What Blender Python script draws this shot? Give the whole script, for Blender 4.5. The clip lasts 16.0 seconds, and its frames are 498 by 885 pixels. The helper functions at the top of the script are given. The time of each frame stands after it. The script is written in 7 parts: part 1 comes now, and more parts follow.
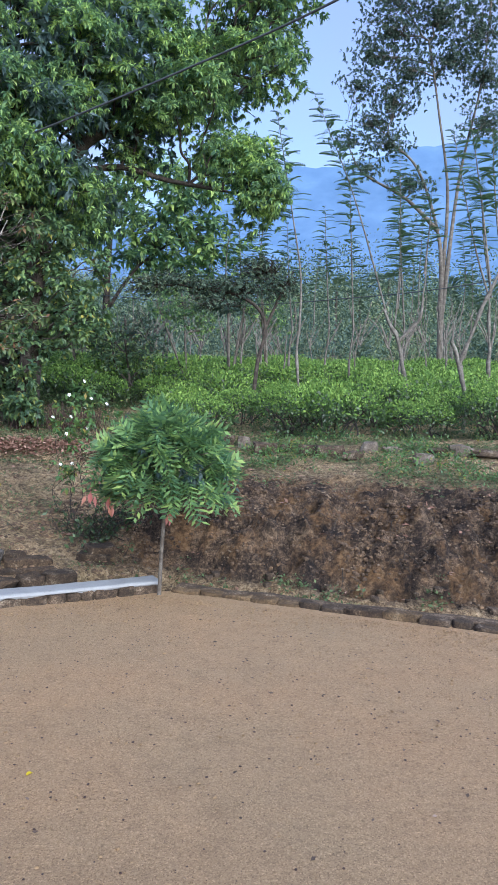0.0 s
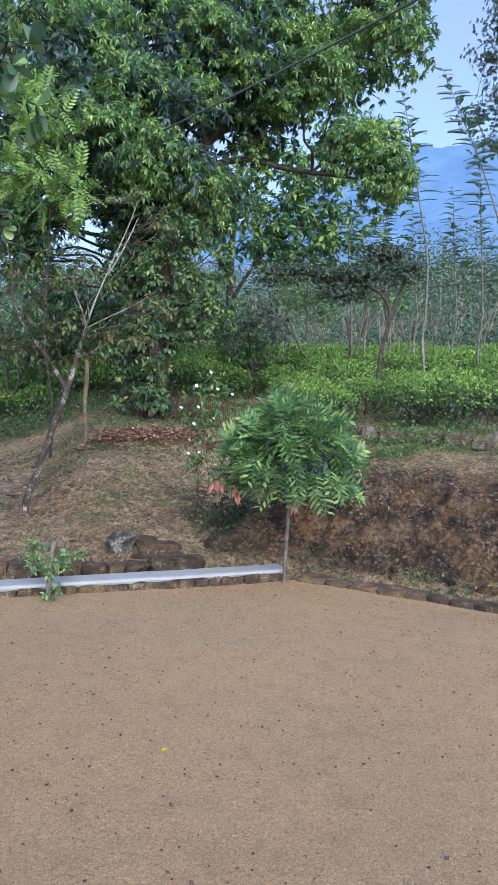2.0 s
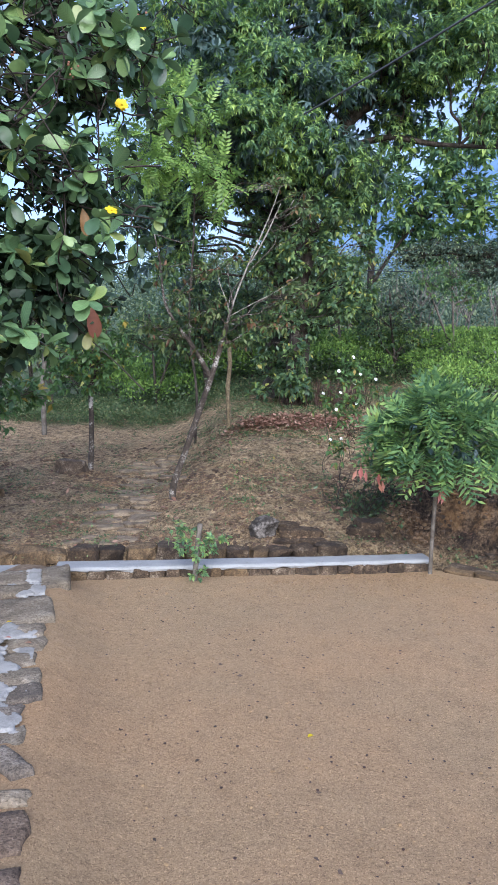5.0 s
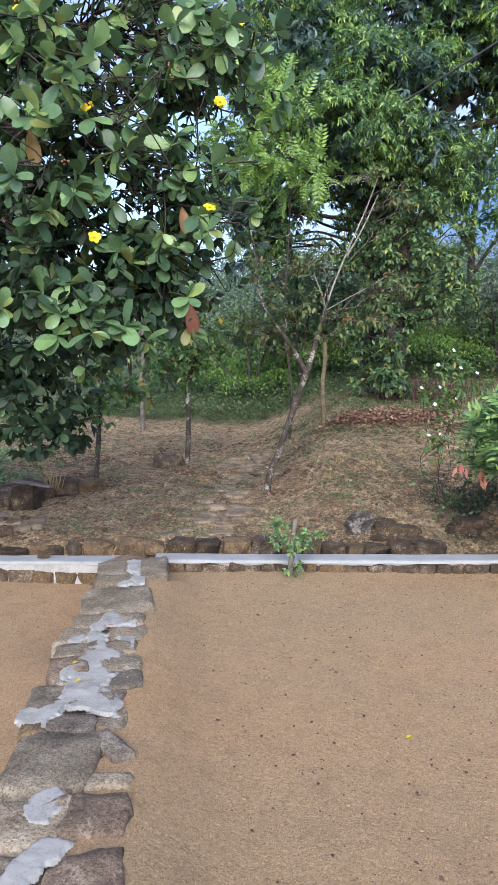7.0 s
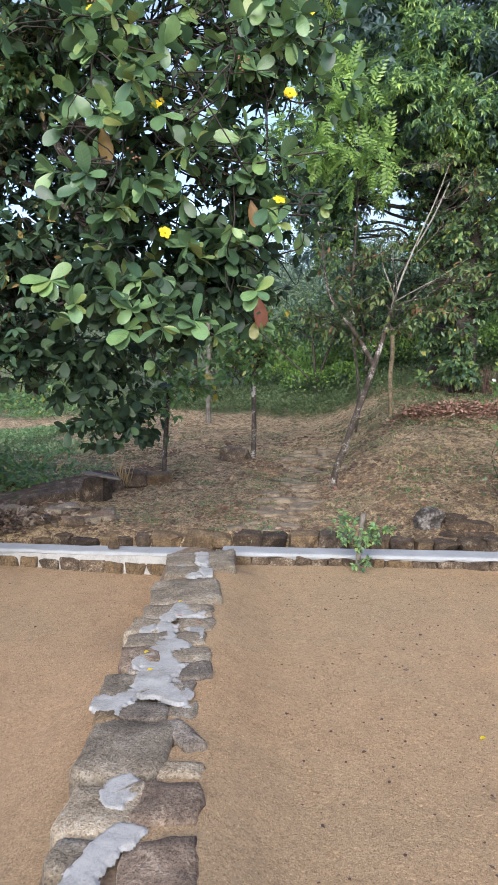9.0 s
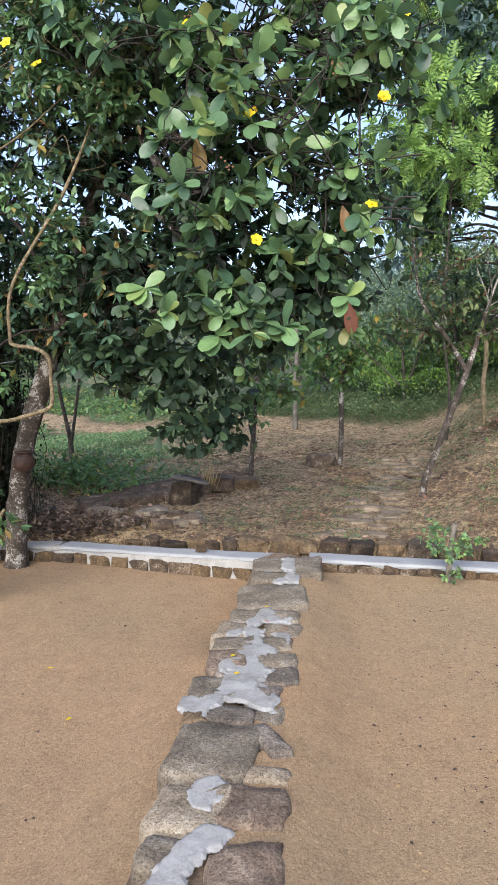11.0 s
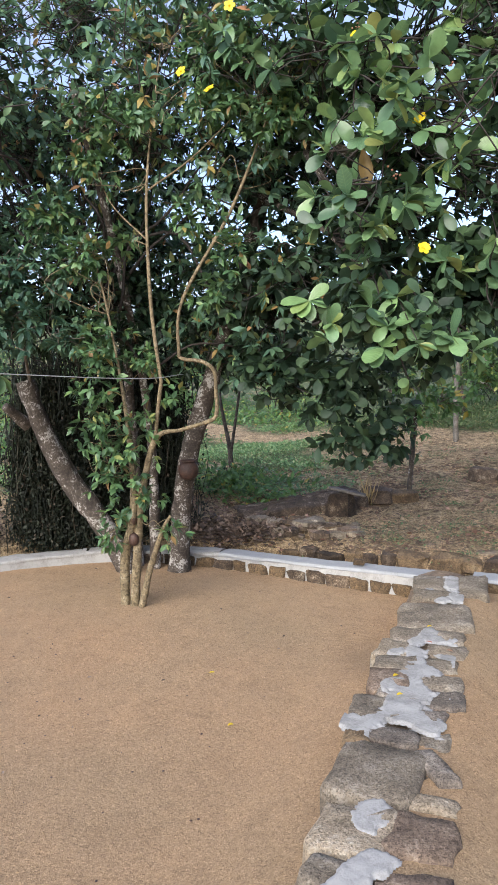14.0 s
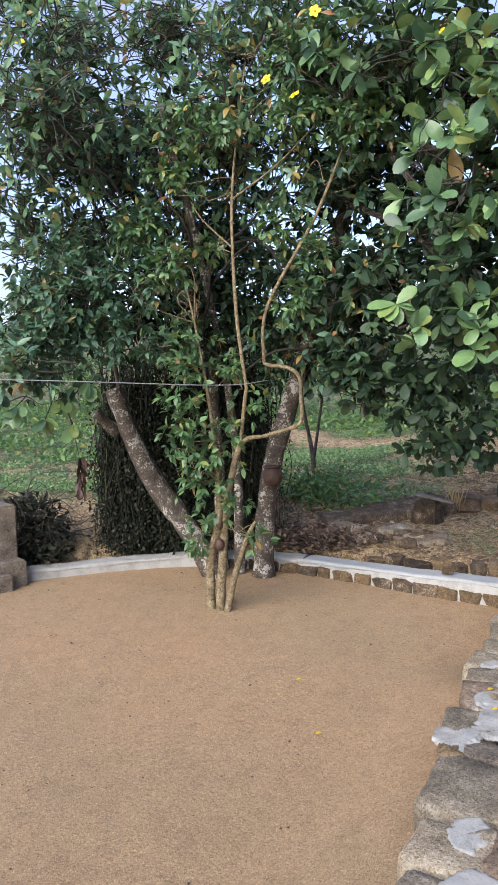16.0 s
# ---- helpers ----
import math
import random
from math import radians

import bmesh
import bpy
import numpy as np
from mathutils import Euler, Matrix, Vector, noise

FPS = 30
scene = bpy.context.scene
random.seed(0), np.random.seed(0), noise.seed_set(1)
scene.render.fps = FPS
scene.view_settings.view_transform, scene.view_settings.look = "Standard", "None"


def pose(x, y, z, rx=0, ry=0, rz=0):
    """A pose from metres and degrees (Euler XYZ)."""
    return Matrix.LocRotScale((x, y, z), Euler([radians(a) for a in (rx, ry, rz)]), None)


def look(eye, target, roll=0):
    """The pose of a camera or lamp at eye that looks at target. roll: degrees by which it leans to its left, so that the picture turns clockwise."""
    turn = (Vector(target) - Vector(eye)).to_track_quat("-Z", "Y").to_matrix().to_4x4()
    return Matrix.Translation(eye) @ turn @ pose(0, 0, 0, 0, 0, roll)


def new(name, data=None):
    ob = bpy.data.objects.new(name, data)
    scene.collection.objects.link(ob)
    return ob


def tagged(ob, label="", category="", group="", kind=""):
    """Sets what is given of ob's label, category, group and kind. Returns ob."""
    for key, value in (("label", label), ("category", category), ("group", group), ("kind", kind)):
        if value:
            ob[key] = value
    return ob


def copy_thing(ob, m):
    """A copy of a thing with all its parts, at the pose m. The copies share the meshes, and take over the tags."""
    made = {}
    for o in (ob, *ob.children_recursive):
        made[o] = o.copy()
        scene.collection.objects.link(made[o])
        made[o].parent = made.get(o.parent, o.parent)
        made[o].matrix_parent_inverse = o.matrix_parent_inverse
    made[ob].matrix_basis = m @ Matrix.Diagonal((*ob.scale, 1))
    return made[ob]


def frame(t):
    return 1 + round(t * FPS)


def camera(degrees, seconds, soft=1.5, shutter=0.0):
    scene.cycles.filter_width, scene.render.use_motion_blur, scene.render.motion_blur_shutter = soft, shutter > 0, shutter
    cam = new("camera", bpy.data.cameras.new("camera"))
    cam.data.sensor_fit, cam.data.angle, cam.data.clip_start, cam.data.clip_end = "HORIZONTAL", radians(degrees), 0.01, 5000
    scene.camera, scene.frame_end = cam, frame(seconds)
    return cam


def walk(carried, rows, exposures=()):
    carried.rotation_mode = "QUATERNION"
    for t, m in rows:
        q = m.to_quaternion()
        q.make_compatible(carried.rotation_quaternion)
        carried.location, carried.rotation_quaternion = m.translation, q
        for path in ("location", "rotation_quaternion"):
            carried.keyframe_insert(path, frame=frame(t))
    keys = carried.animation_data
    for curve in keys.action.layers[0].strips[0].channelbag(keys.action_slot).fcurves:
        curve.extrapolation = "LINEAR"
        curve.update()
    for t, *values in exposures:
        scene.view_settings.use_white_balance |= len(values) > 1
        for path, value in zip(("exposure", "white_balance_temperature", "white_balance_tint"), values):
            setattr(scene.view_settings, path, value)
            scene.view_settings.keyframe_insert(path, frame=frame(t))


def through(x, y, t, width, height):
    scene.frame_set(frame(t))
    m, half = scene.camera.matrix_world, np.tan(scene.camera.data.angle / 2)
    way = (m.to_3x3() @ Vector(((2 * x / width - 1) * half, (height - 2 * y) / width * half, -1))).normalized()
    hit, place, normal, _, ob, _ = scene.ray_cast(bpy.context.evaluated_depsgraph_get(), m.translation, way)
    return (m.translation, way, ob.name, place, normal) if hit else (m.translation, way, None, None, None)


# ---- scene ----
cam = camera(38.36, 16.0, soft=0.9)
PATH = [
    (0, (0.001, 0.000, 1.601), 0.00, -2.69, 1.96),
    (0.5, (-0.007, -0.012, 1.606), 2.28, -2.76, 1.91),
    (1, (-0.023, -0.004, 1.607), 4.73, -2.99, 1.92),
    (1.5, (-0.034, -0.001, 1.606), 7.16, -3.35, 1.84),
    (2, (-0.040, -0.005, 1.603), 9.58, -3.83, 1.55),
    (2.5, (-0.050, -0.003, 1.597), 11.83, -4.27, 1.22),
    (3, (-0.057, 0.008, 1.594), 13.72, -4.68, 0.96),
    (5.5, (-0.092, 0.024, 1.593), 22.50, -5.21, 0.74),
    (6, (-0.099, 0.023, 1.591), 24.49, -5.36, 0.63),
    (6.5, (-0.103, 0.029, 1.588), 26.46, -5.46, 0.44),
    (7, (-0.106, 0.026, 1.585), 28.12, -5.51, 0.29),
    (7.5, (-0.112, 0.021, 1.586), 29.45, -5.64, 0.17),
    (8, (-0.120, 0.020, 1.587), 30.61, -5.82, 0.16),
    (10.5, (-0.150, 0.011, 1.589), 38.17, -5.86, -0.21),
    (11, (-0.152, 0.008, 1.585), 40.07, -5.57, -0.01),
    (11.5, (-0.158, -0.001, 1.590), 42.03, -5.22, 0.34),
    (12, (-0.167, -0.013, 1.596), 44.33, -4.96, 0.54),
    (12.5, (-0.178, -0.017, 1.596), 46.65, -4.81, 0.49),
    (13, (-0.189, -0.014, 1.594), 48.73, -4.81, 0.18),
    (13.5, (-0.198, -0.018, 1.595), 50.55, -4.85, -0.03),
    (14, (-0.201, -0.021, 1.598), 52.28, -4.76, -0.28),
    (14.5, (-0.209, -0.032, 1.597), 53.88, -4.62, -0.38),
    (15, (-0.211, -0.039, 1.601), 55.49, -4.49, -0.58),
    (15.5, (-0.220, -0.041, 1.598), 57.12, -4.31, -0.73),
    (16, (-0.229, -0.047, 1.600), 58.68, -4.26, -0.87),
]  # seconds, place, yaw, pitch, lean


def aimed(place, yaw, pitch, lean):
    a, b = radians(yaw), radians(pitch)
    ahead = Vector((-math.sin(a) * math.cos(b), math.cos(a) * math.cos(b), math.sin(b)))
    return look(place, Vector(place) + 2 * ahead, lean)


EXPOSURES = [(0.0, 1.27, 5480, 10), (3.0, 1.28, 5540, 11), (6.0, 1.37, 5720, 12.5), (7.6, 1.45, 6000, 11), (16.0, 1.5, 6200, 10.5)]
walk(cam, [(t, aimed(*row)) for t, *row in PATH], EXPOSURES)

# ---- light: open evening shade under a bright sky ----
SUN_YAW, SUN_UP = 205.0, 25.0
world = bpy.data.worlds.new("sky")
scene.world = world
world.use_nodes = True
wn = world.node_tree
sky = wn.nodes.new("ShaderNodeTexSky")
sky.sky_type, sky.sun_disc = "NISHITA", False
sky.sun_elevation, sky.sun_rotation = radians(SUN_UP), radians(-SUN_YAW)
sky.air_density, sky.dust_density, sky.ozone_density = 1.0, 1.5, 3.0
wn.nodes["Background"].inputs["Strength"].default_value = 0.15
# a thin, uneven evening veil of high cloud over the whole sky
veil = wn.nodes.new("ShaderNodeMix")
veil.data_type = "RGBA"
cloud = wn.nodes.new("ShaderNodeTexNoise")
cloud.inputs["Scale"].default_value, cloud.inputs["Detail"].default_value = 2.2, 6.0
spread_of = wn.nodes.new("ShaderNodeMapRange")
for key, value in (("From Min", 0.35), ("From Max", 0.65), ("To Min", 0.25), ("To Max", 0.6)):
    spread_of.inputs[key].default_value = value
wn.links.new(cloud.outputs["Fac"], spread_of.inputs["Value"])
wn.links.new(spread_of.outputs[0], veil.inputs[0])
wn.links.new(sky.outputs[0], veil.inputs[6])
veil.inputs[7].default_value = (1.75, 1.55, 1.95, 1)
wn.links.new(veil.outputs[2], wn.nodes["Background"].inputs["Color"])
sun_data = bpy.data.lights.new("sun", "SUN")
sun_data.energy, sun_data.angle, sun_data.color = 2.3, radians(60), (1.0, 0.92, 0.8)
sun = new("sun", sun_data)
_a, _b = radians(SUN_YAW), radians(SUN_UP)
sun.matrix_world = look((-60 * math.sin(_a), 60 * math.cos(_a), 60 * math.tan(_b)), (0, 0, 0))

# ---- tools ----
rng = np.random.default_rng(7)


def lattice(ix, iy, iz, seed):
    h = (ix.astype(np.int64) * 374761393 + iy.astype(np.int64) * 668265263 + iz.astype(np.int64) * 2147483647 + seed * 1274126177) & 0xFFFFFFFF
    h = ((h ^ (h >> 13)) * 1274126177) & 0xFFFFFFFF
    return ((h ^ (h >> 16)) & 0xFFFF) / 65535.0


def value_noise(p, seed=0):
    """Smooth noise in 0 to 1 for rows of x, y, z."""
    i = np.floor(p)
    f = p - i
    f = f * f * (3 - 2 * f)
    i = i.astype(np.int64)
    out = 0
    for dx in (0, 1):
        for dy in (0, 1):
            for dz in (0, 1):
                w = (f[:, 0] if dx else 1 - f[:, 0]) * (f[:, 1] if dy else 1 - f[:, 1]) * (f[:, 2] if dz else 1 - f[:, 2])
                out = out + w * lattice(i[:, 0] + dx, i[:, 1] + dy, i[:, 2] + dz, seed)
    return out


def fbm(p, scale, octaves=4, seed=0):
    total, amp, norm = 0, 1.0, 0.0
    for o in range(octaves):
        total = total + amp * value_noise(p * scale * 2**o, seed + o)
        norm, amp = norm + amp, amp * 0.5
    return total / norm


def smooth(a, b, x):
    t = np.clip((x - a) / (b - a), 0, 1)
    return t * t * (3 - 2 * t)


def unit(v):
    v = np.asarray(v, float)
    return v / np.maximum(np.linalg.norm(v, axis=-1, keepdims=True), 1e-9)


def mesh_of(name, verts, faces, mats, index=None, shade=True):
    """A mesh from arrays; faces: one array, or several of different corner counts."""
    if isinstance(faces, np.ndarray):
        faces = [faces]
    faces = [np.asarray(f) for f in faces if len(f)]
    me = bpy.data.meshes.new(name)
    me.vertices.add(len(verts))
    me.vertices.foreach_set("co", np.asarray(verts, np.float32).ravel())
    loops = np.concatenate([f.ravel() for f in faces])
    counts = np.concatenate([np.full(len(f), f.shape[1]) for f in faces])
    me.loops.add(len(loops))
    me.loops.foreach_set("vertex_index", loops.astype(np.int32))
    me.polygons.add(len(counts))
    me.polygons.foreach_set("loop_start", np.r_[0, np.cumsum(counts)[:-1]].astype(np.int32))
    me.polygons.foreach_set("use_smooth", np.full(len(counts), shade))
    for m in mats:
        me.materials.append(m)
    if index is not None:
        me.polygons.foreach_set("material_index", np.asarray(index, np.int32))
    me.update(calc_edges=True)
    me.validate()
    return me


def thing(name, place, label, category, group="", kind=""):
    ob = new(name)
    ob.location = place
    ob.empty_display_size = 0.1
    return tagged(ob, label, category, group, kind)


def base_of(ob):
    at = Vector((0, 0, 0))
    while ob:
        at, ob = at + ob.location, ob.parent
    return np.array(at)


def part(name, verts, faces, mats, parent=None, label="", index=None, shade=True):
    """One mesh object, from places in the world, under a thing or a part."""
    mats = mats if isinstance(mats, (list, tuple)) else [mats]
    at = base_of(parent) if parent else np.zeros(3)
    ob = new(name, mesh_of(name, np.asarray(verts, float) - at, faces, mats, index, shade))
    if parent:
        ob.parent = parent
    return tagged(ob, label)


def spline(points, steps=6):
    """A smooth line (Catmull-Rom) through points; extra columns such as radii go along."""
    p = np.asarray(points, float)
    q = np.vstack([2 * p[0] - p[1], p, 2 * p[-1] - p[-2]])
    out = []
    for k in range(1, len(q) - 2):
        for t in np.arange(steps) / steps:
            a, b, c, d = q[k - 1], q[k], q[k + 1], q[k + 2]
            out.append(0.5 * (2 * b + (c - a) * t + (2 * a - 5 * b + 4 * c - d) * t**2 + (3 * b - a - 3 * c + d) * t**3))
    return np.array(out + [p[-1]])


class Solid:
    """Collects vertices and quads of several tubes or leaves for one mesh."""

    def __init__(self):
        self.v, self.f, self.m, self.caps, self.n = [], [], [], [], 0

    def add(self, v, f, m=0):
        self.v.append(np.asarray(v, float))
        self.f.append(np.asarray(f) + self.n)
        self.m.append(np.full(len(f), m))
        self.n += len(v)

    def tube(self, line, sides=7, rough=0.0, m=0, seed=0):
        """line: rows of x, y, z, radius."""
        line = np.asarray(line, float)
        p, r = line[:, :3], line[:, 3]
        d = unit(np.gradient(p, axis=0))
        ref = np.where(np.abs(d[:, 2:]) > 0.9, [[1.0, 0, 0]], [[0, 0, 1.0]])
        a = unit(np.cross(d, ref))
        for k in range(1, len(a)):
            s = a[k - 1] - d[k] * (a[k - 1] @ d[k])
            if np.linalg.norm(s) > 1e-6:
                a[k] = s / np.linalg.norm(s)
        b = np.cross(d, a)
        ang = np.arange(sides) * 2 * np.pi / sides
        ring = a[:, None] * np.cos(ang)[None, :, None] + b[:, None] * np.sin(ang)[None, :, None]
        v = (p[:, None] + ring * r[:, None, None]).reshape(-1, 3)
        if rough:
            v += (np.repeat(r, sides) * rough * (fbm(v, 9.0, 3, seed) - 0.5) * 2)[:, None] * ring.reshape(-1, 3)
        n = len(line)
        i = np.arange(n - 1)[:, None] * sides + np.arange(sides)[None]
        j = np.arange(n - 1)[:, None] * sides + (np.arange(sides)[None] + 1) % sides
        f = np.stack([i, j, j + sides, i + sides], -1).reshape(-1, 4)
        v = np.vstack([v, p[-1]])
        k = (n - 1) * sides
        cap = np.array([[k + s, k + (s + 1) % sides, len(v) - 1, len(v) - 1] for s in range(sides)])
        self.add(v, f, m)
        self.caps.append(cap[:, :3] + self.n - len(v))
        return self

    def done(self):
        tri = np.concatenate(self.caps) if self.caps else np.zeros((0, 3), int)
        return np.concatenate(self.v), [np.concatenate(self.f), tri]


def leaf_tiny(wide=0.24, lift=0.05):
    """The smallest leaves: a folded lozenge."""
    return np.array([(0, 0, 0), (wide, 0.45, lift), (0, 1, -0.05), (-wide, 0.45, lift)], float), np.array([(0, 1, 2), (0, 2, 3)])


def leaf_narrow(width=0.11, fold=0.05, droop=0.18):
    v = np.array([(0, 0, 0), (-width, 0.45, fold), (width, 0.45, fold), (0, 0.5, -0.3 * droop), (0, 1, -droop)])
    return v, np.array([(0, 3, 4, 1), (0, 2, 4, 3)])


def leaf_broad(width=0.28, droop=0.22, cup=0.06):
    ys, ws = (0, 0.12, 0.34, 0.6, 0.82, 0.94, 1.0), (0.05, 0.36, 0.76, 1.0, 0.88, 0.56, 0.06)
    v, f = [], []
    for k, (y, w) in enumerate(zip(ys, ws)):
        z = -droop * y * y
        wave = 0.006 * (-1) ** k
        v += [(-w * width, y, z + cup * w + wave), (0, y, z), (w * width, y, z + cup * w - wave)]
    for k in range(6):
        a = 3 * k
        f += [(a, a + 1, a + 4, a + 3), (a + 1, a + 2, a + 5, a + 4)]
    return np.array(v), np.array(f)


def leaf_pointed(width=0.2, droop=0.2, cup=0.05):
    """An oval leaf that ends in a point."""
    v, f = [], []
    for y, w in ((0, 0.06), (0.2, 0.72), (0.48, 1.0), (0.76, 0.6), (1.0, 0.02)):
        z = -droop * y * y
        v += [(-w * width, y, z + cup * w), (0, y, z), (w * width, y, z + cup * w)]
    for a in (0, 3, 6, 9):
        f += [(a, a + 1, a + 4, a + 3), (a + 1, a + 2, a + 5, a + 4)]
    return np.array(v), np.array(f)


def frond(pairs=9, length=0.24, width=0.05, droop=0.3, start=0.15, swing=0.5):
    """A feather-shaped leaf: leaflets in pairs on one stalk."""
    v, f = [], []

    def at(y):
        return np.array((0, y, -droop * y * y))

    for k in range(6):
        a, b = at(k / 6), at((k + 1) / 6)
        n = len(v)
        v += [a + (-0.007, 0, 0), a + (0.007, 0, 0), b + (0.006, 0, 0), b + (-0.006, 0, 0)]
        f.append((n, n + 1, n + 2, n + 3))
    for k in range(pairs):
        y = start + (1 - start) * k / (pairs - 1)
        size = length * (1 - 0.45 * abs(2 * (k + 0.5) / pairs - 0.9))
        for side in (-1, 1):
            o = at(y)
            tip = o + np.array((side * size, size * swing, -size * 0.25))
            ahead = np.array((-side * swing, 1, 0)) / math.hypot(1, swing) * width
            mid = o * 0.55 + tip * 0.45
            n = len(v)
            v += [o, mid - ahead, tip, mid + ahead]
            f.append((n, n + 1, n + 2, n + 3))
    return np.array(v), np.array(f)


def leaves(tpl, place, axis, up, size, width=1.0):
    """Vertices and quads of many copies of one leaf shape."""
    tv, tf = tpl
    place, size = np.asarray(place, float), np.asarray(size, float) * np.ones(len(place))
    y = unit(axis)
    x = np.cross(y, up)
    x = unit(np.where(np.linalg.norm(x, axis=1, keepdims=True) < 1e-3, np.array([[1.0, 0.01, 0]]), x))
    z = np.cross(x, y)
    wx = (size * width)[:, None, None]
    s = size[:, None, None]
    v = place[:, None] + tv[None, :, :1] * wx * x[:, None] + tv[None, :, 1:2] * s * y[:, None] + tv[None, :, 2:] * s * z[:, None]
    f = tf[None] + (np.arange(len(place)) * len(tv))[:, None, None]
    return v.reshape(-1, 3), f.reshape(-1, tf.shape[1])


def ball(n):
    return unit(rng.normal(size=(n, 3)))


def tips_in(lumps, per_m2=9.0, shell=0.35, up=0.35):
    """Twig ends in and on lumps (x, y, z, radius, height radius), and the way each one points."""
    ps, ds, own = [], [], []
    for k, (x, y, z, r, rz) in enumerate(lumps):
        n = max(4, int(per_m2 * 4 * np.pi * r * (r + rz) / 2))
        d = ball(n)
        d[:, 2] += up * rng.random(n)
        d = unit(d)
        reach = 1 - shell * rng.random(n) ** 1.4 + 0.12 * rng.normal(size=n)
        ps.append(np.array((x, y, z)) + d * reach[:, None] * (r, r, rz))
        ds.append(d)
        own.append(np.full(n, k))
    return np.concatenate(ps), np.concatenate(ds), np.concatenate(own)


def rosettes(p, d, count, length, spread=0.9, hang=0.2, jitter=0.25, back=0.0):
    """Leaves set round twig ends: places, axes, ups, sizes."""
    n = len(p)
    ref = unit(rng.normal(size=(n, 3)))
    a = unit(np.cross(d, ref))
    b = np.cross(d, a)
    P, A, U, S = [], [], [], []
    for k in range(count):
        ang = 2.4 * k + rng.random(n) * 0.8
        side = a * np.cos(ang)[:, None] + b * np.sin(ang)[:, None]
        lift = spread * (0.55 + 0.6 * rng.random(n))[:, None]
        axis = unit(d * (1 - 0.5 * lift) + side * lift + np.array((0, 0, -hang)) + jitter * rng.normal(size=(n, 3)))
        P.append(p - d * (back * length * rng.random((n, 1))))
        A.append(axis)
        U.append(unit(np.array((0, 0, 1.0)) + 0.5 * d + 0.35 * rng.normal(size=(n, 3))))
        S.append(length * (0.6 + 0.55 * rng.random(n)))
    return np.concatenate(P), np.concatenate(A), np.concatenate(U), np.concatenate(S)


def wander(a, b, ra, rb, steps=5, bend=0.12, sag=0.0, seed=0):
    """A crooked limb from a to b, as rows of x, y, z, radius."""
    r = np.random.default_rng(seed)
    a, b = np.asarray(a, float), np.asarray(b, float)
    t = np.linspace(0, 1, steps)[:, None]
    far = np.linalg.norm(b - a)
    p = a + (b - a) * t + r.normal(size=(steps, 3)) * bend * far * np.sin(np.pi * t) * 0.5
    p[:, 2:] -= sag * far * 4 * t * (1 - t)
    return spline(np.c_[p, ra + (rb - ra) * t[:, 0]], 4)

# ---- materials ----


def material(name, rough=0.8, metal=0.0):
    m = bpy.data.materials.new(name)
    m.use_nodes = True
    b = m.node_tree.nodes["Principled BSDF"]
    b.inputs["Roughness"].default_value, b.inputs["Metallic"].default_value = rough, metal
    return m, m.node_tree, b


def node(nt, kind, **inputs):
    n = nt.nodes.new(kind)
    for k, v in inputs.items():
        n.inputs[k.replace("_", " ")].default_value = v
    return n


def coords(nt):
    return nt.nodes.new("ShaderNodeNewGeometry").outputs["Position"]


def noise_of(nt, scale, detail=6.0, rough=0.6, at=None):
    n = node(nt, "ShaderNodeTexNoise", Scale=scale, Detail=detail, Roughness=rough)
    nt.links.new(at or coords(nt), n.inputs["Vector"])
    return n.outputs["Fac"]


def ramp(nt, fac, stops):
    r = nt.nodes.new("ShaderNodeValToRGB")
    e = r.color_ramp.elements
    while len(e) < len(stops):
        e.new(0.5)
    for k, (pos, col) in enumerate(stops):
        e[k].position, e[k].color = pos, (*col, 1)
    nt.links.new(fac, r.inputs["Fac"])
    return r.outputs["Color"]


def mixed(nt, fac, a, b, mode="MIX"):
    m = nt.nodes.new("ShaderNodeMix")
    m.data_type, m.blend_type = "RGBA", mode
    for sock, v in ((m.inputs[0], fac), (m.inputs[6], a), (m.inputs[7], b)):
        if isinstance(v, (int, float)):
            sock.default_value = v
        elif isinstance(v, tuple):
            sock.default_value = (*v, 1)
        else:
            nt.links.new(v, sock)
    return m.outputs[2]


def bumped(nt, bsdf, fac, strength=0.4, distance=0.02):
    b = node(nt, "ShaderNodeBump", Strength=strength, Distance=distance)
    nt.links.new(fac, b.inputs["Height"])
    nt.links.new(b.outputs[0], bsdf.inputs["Normal"])


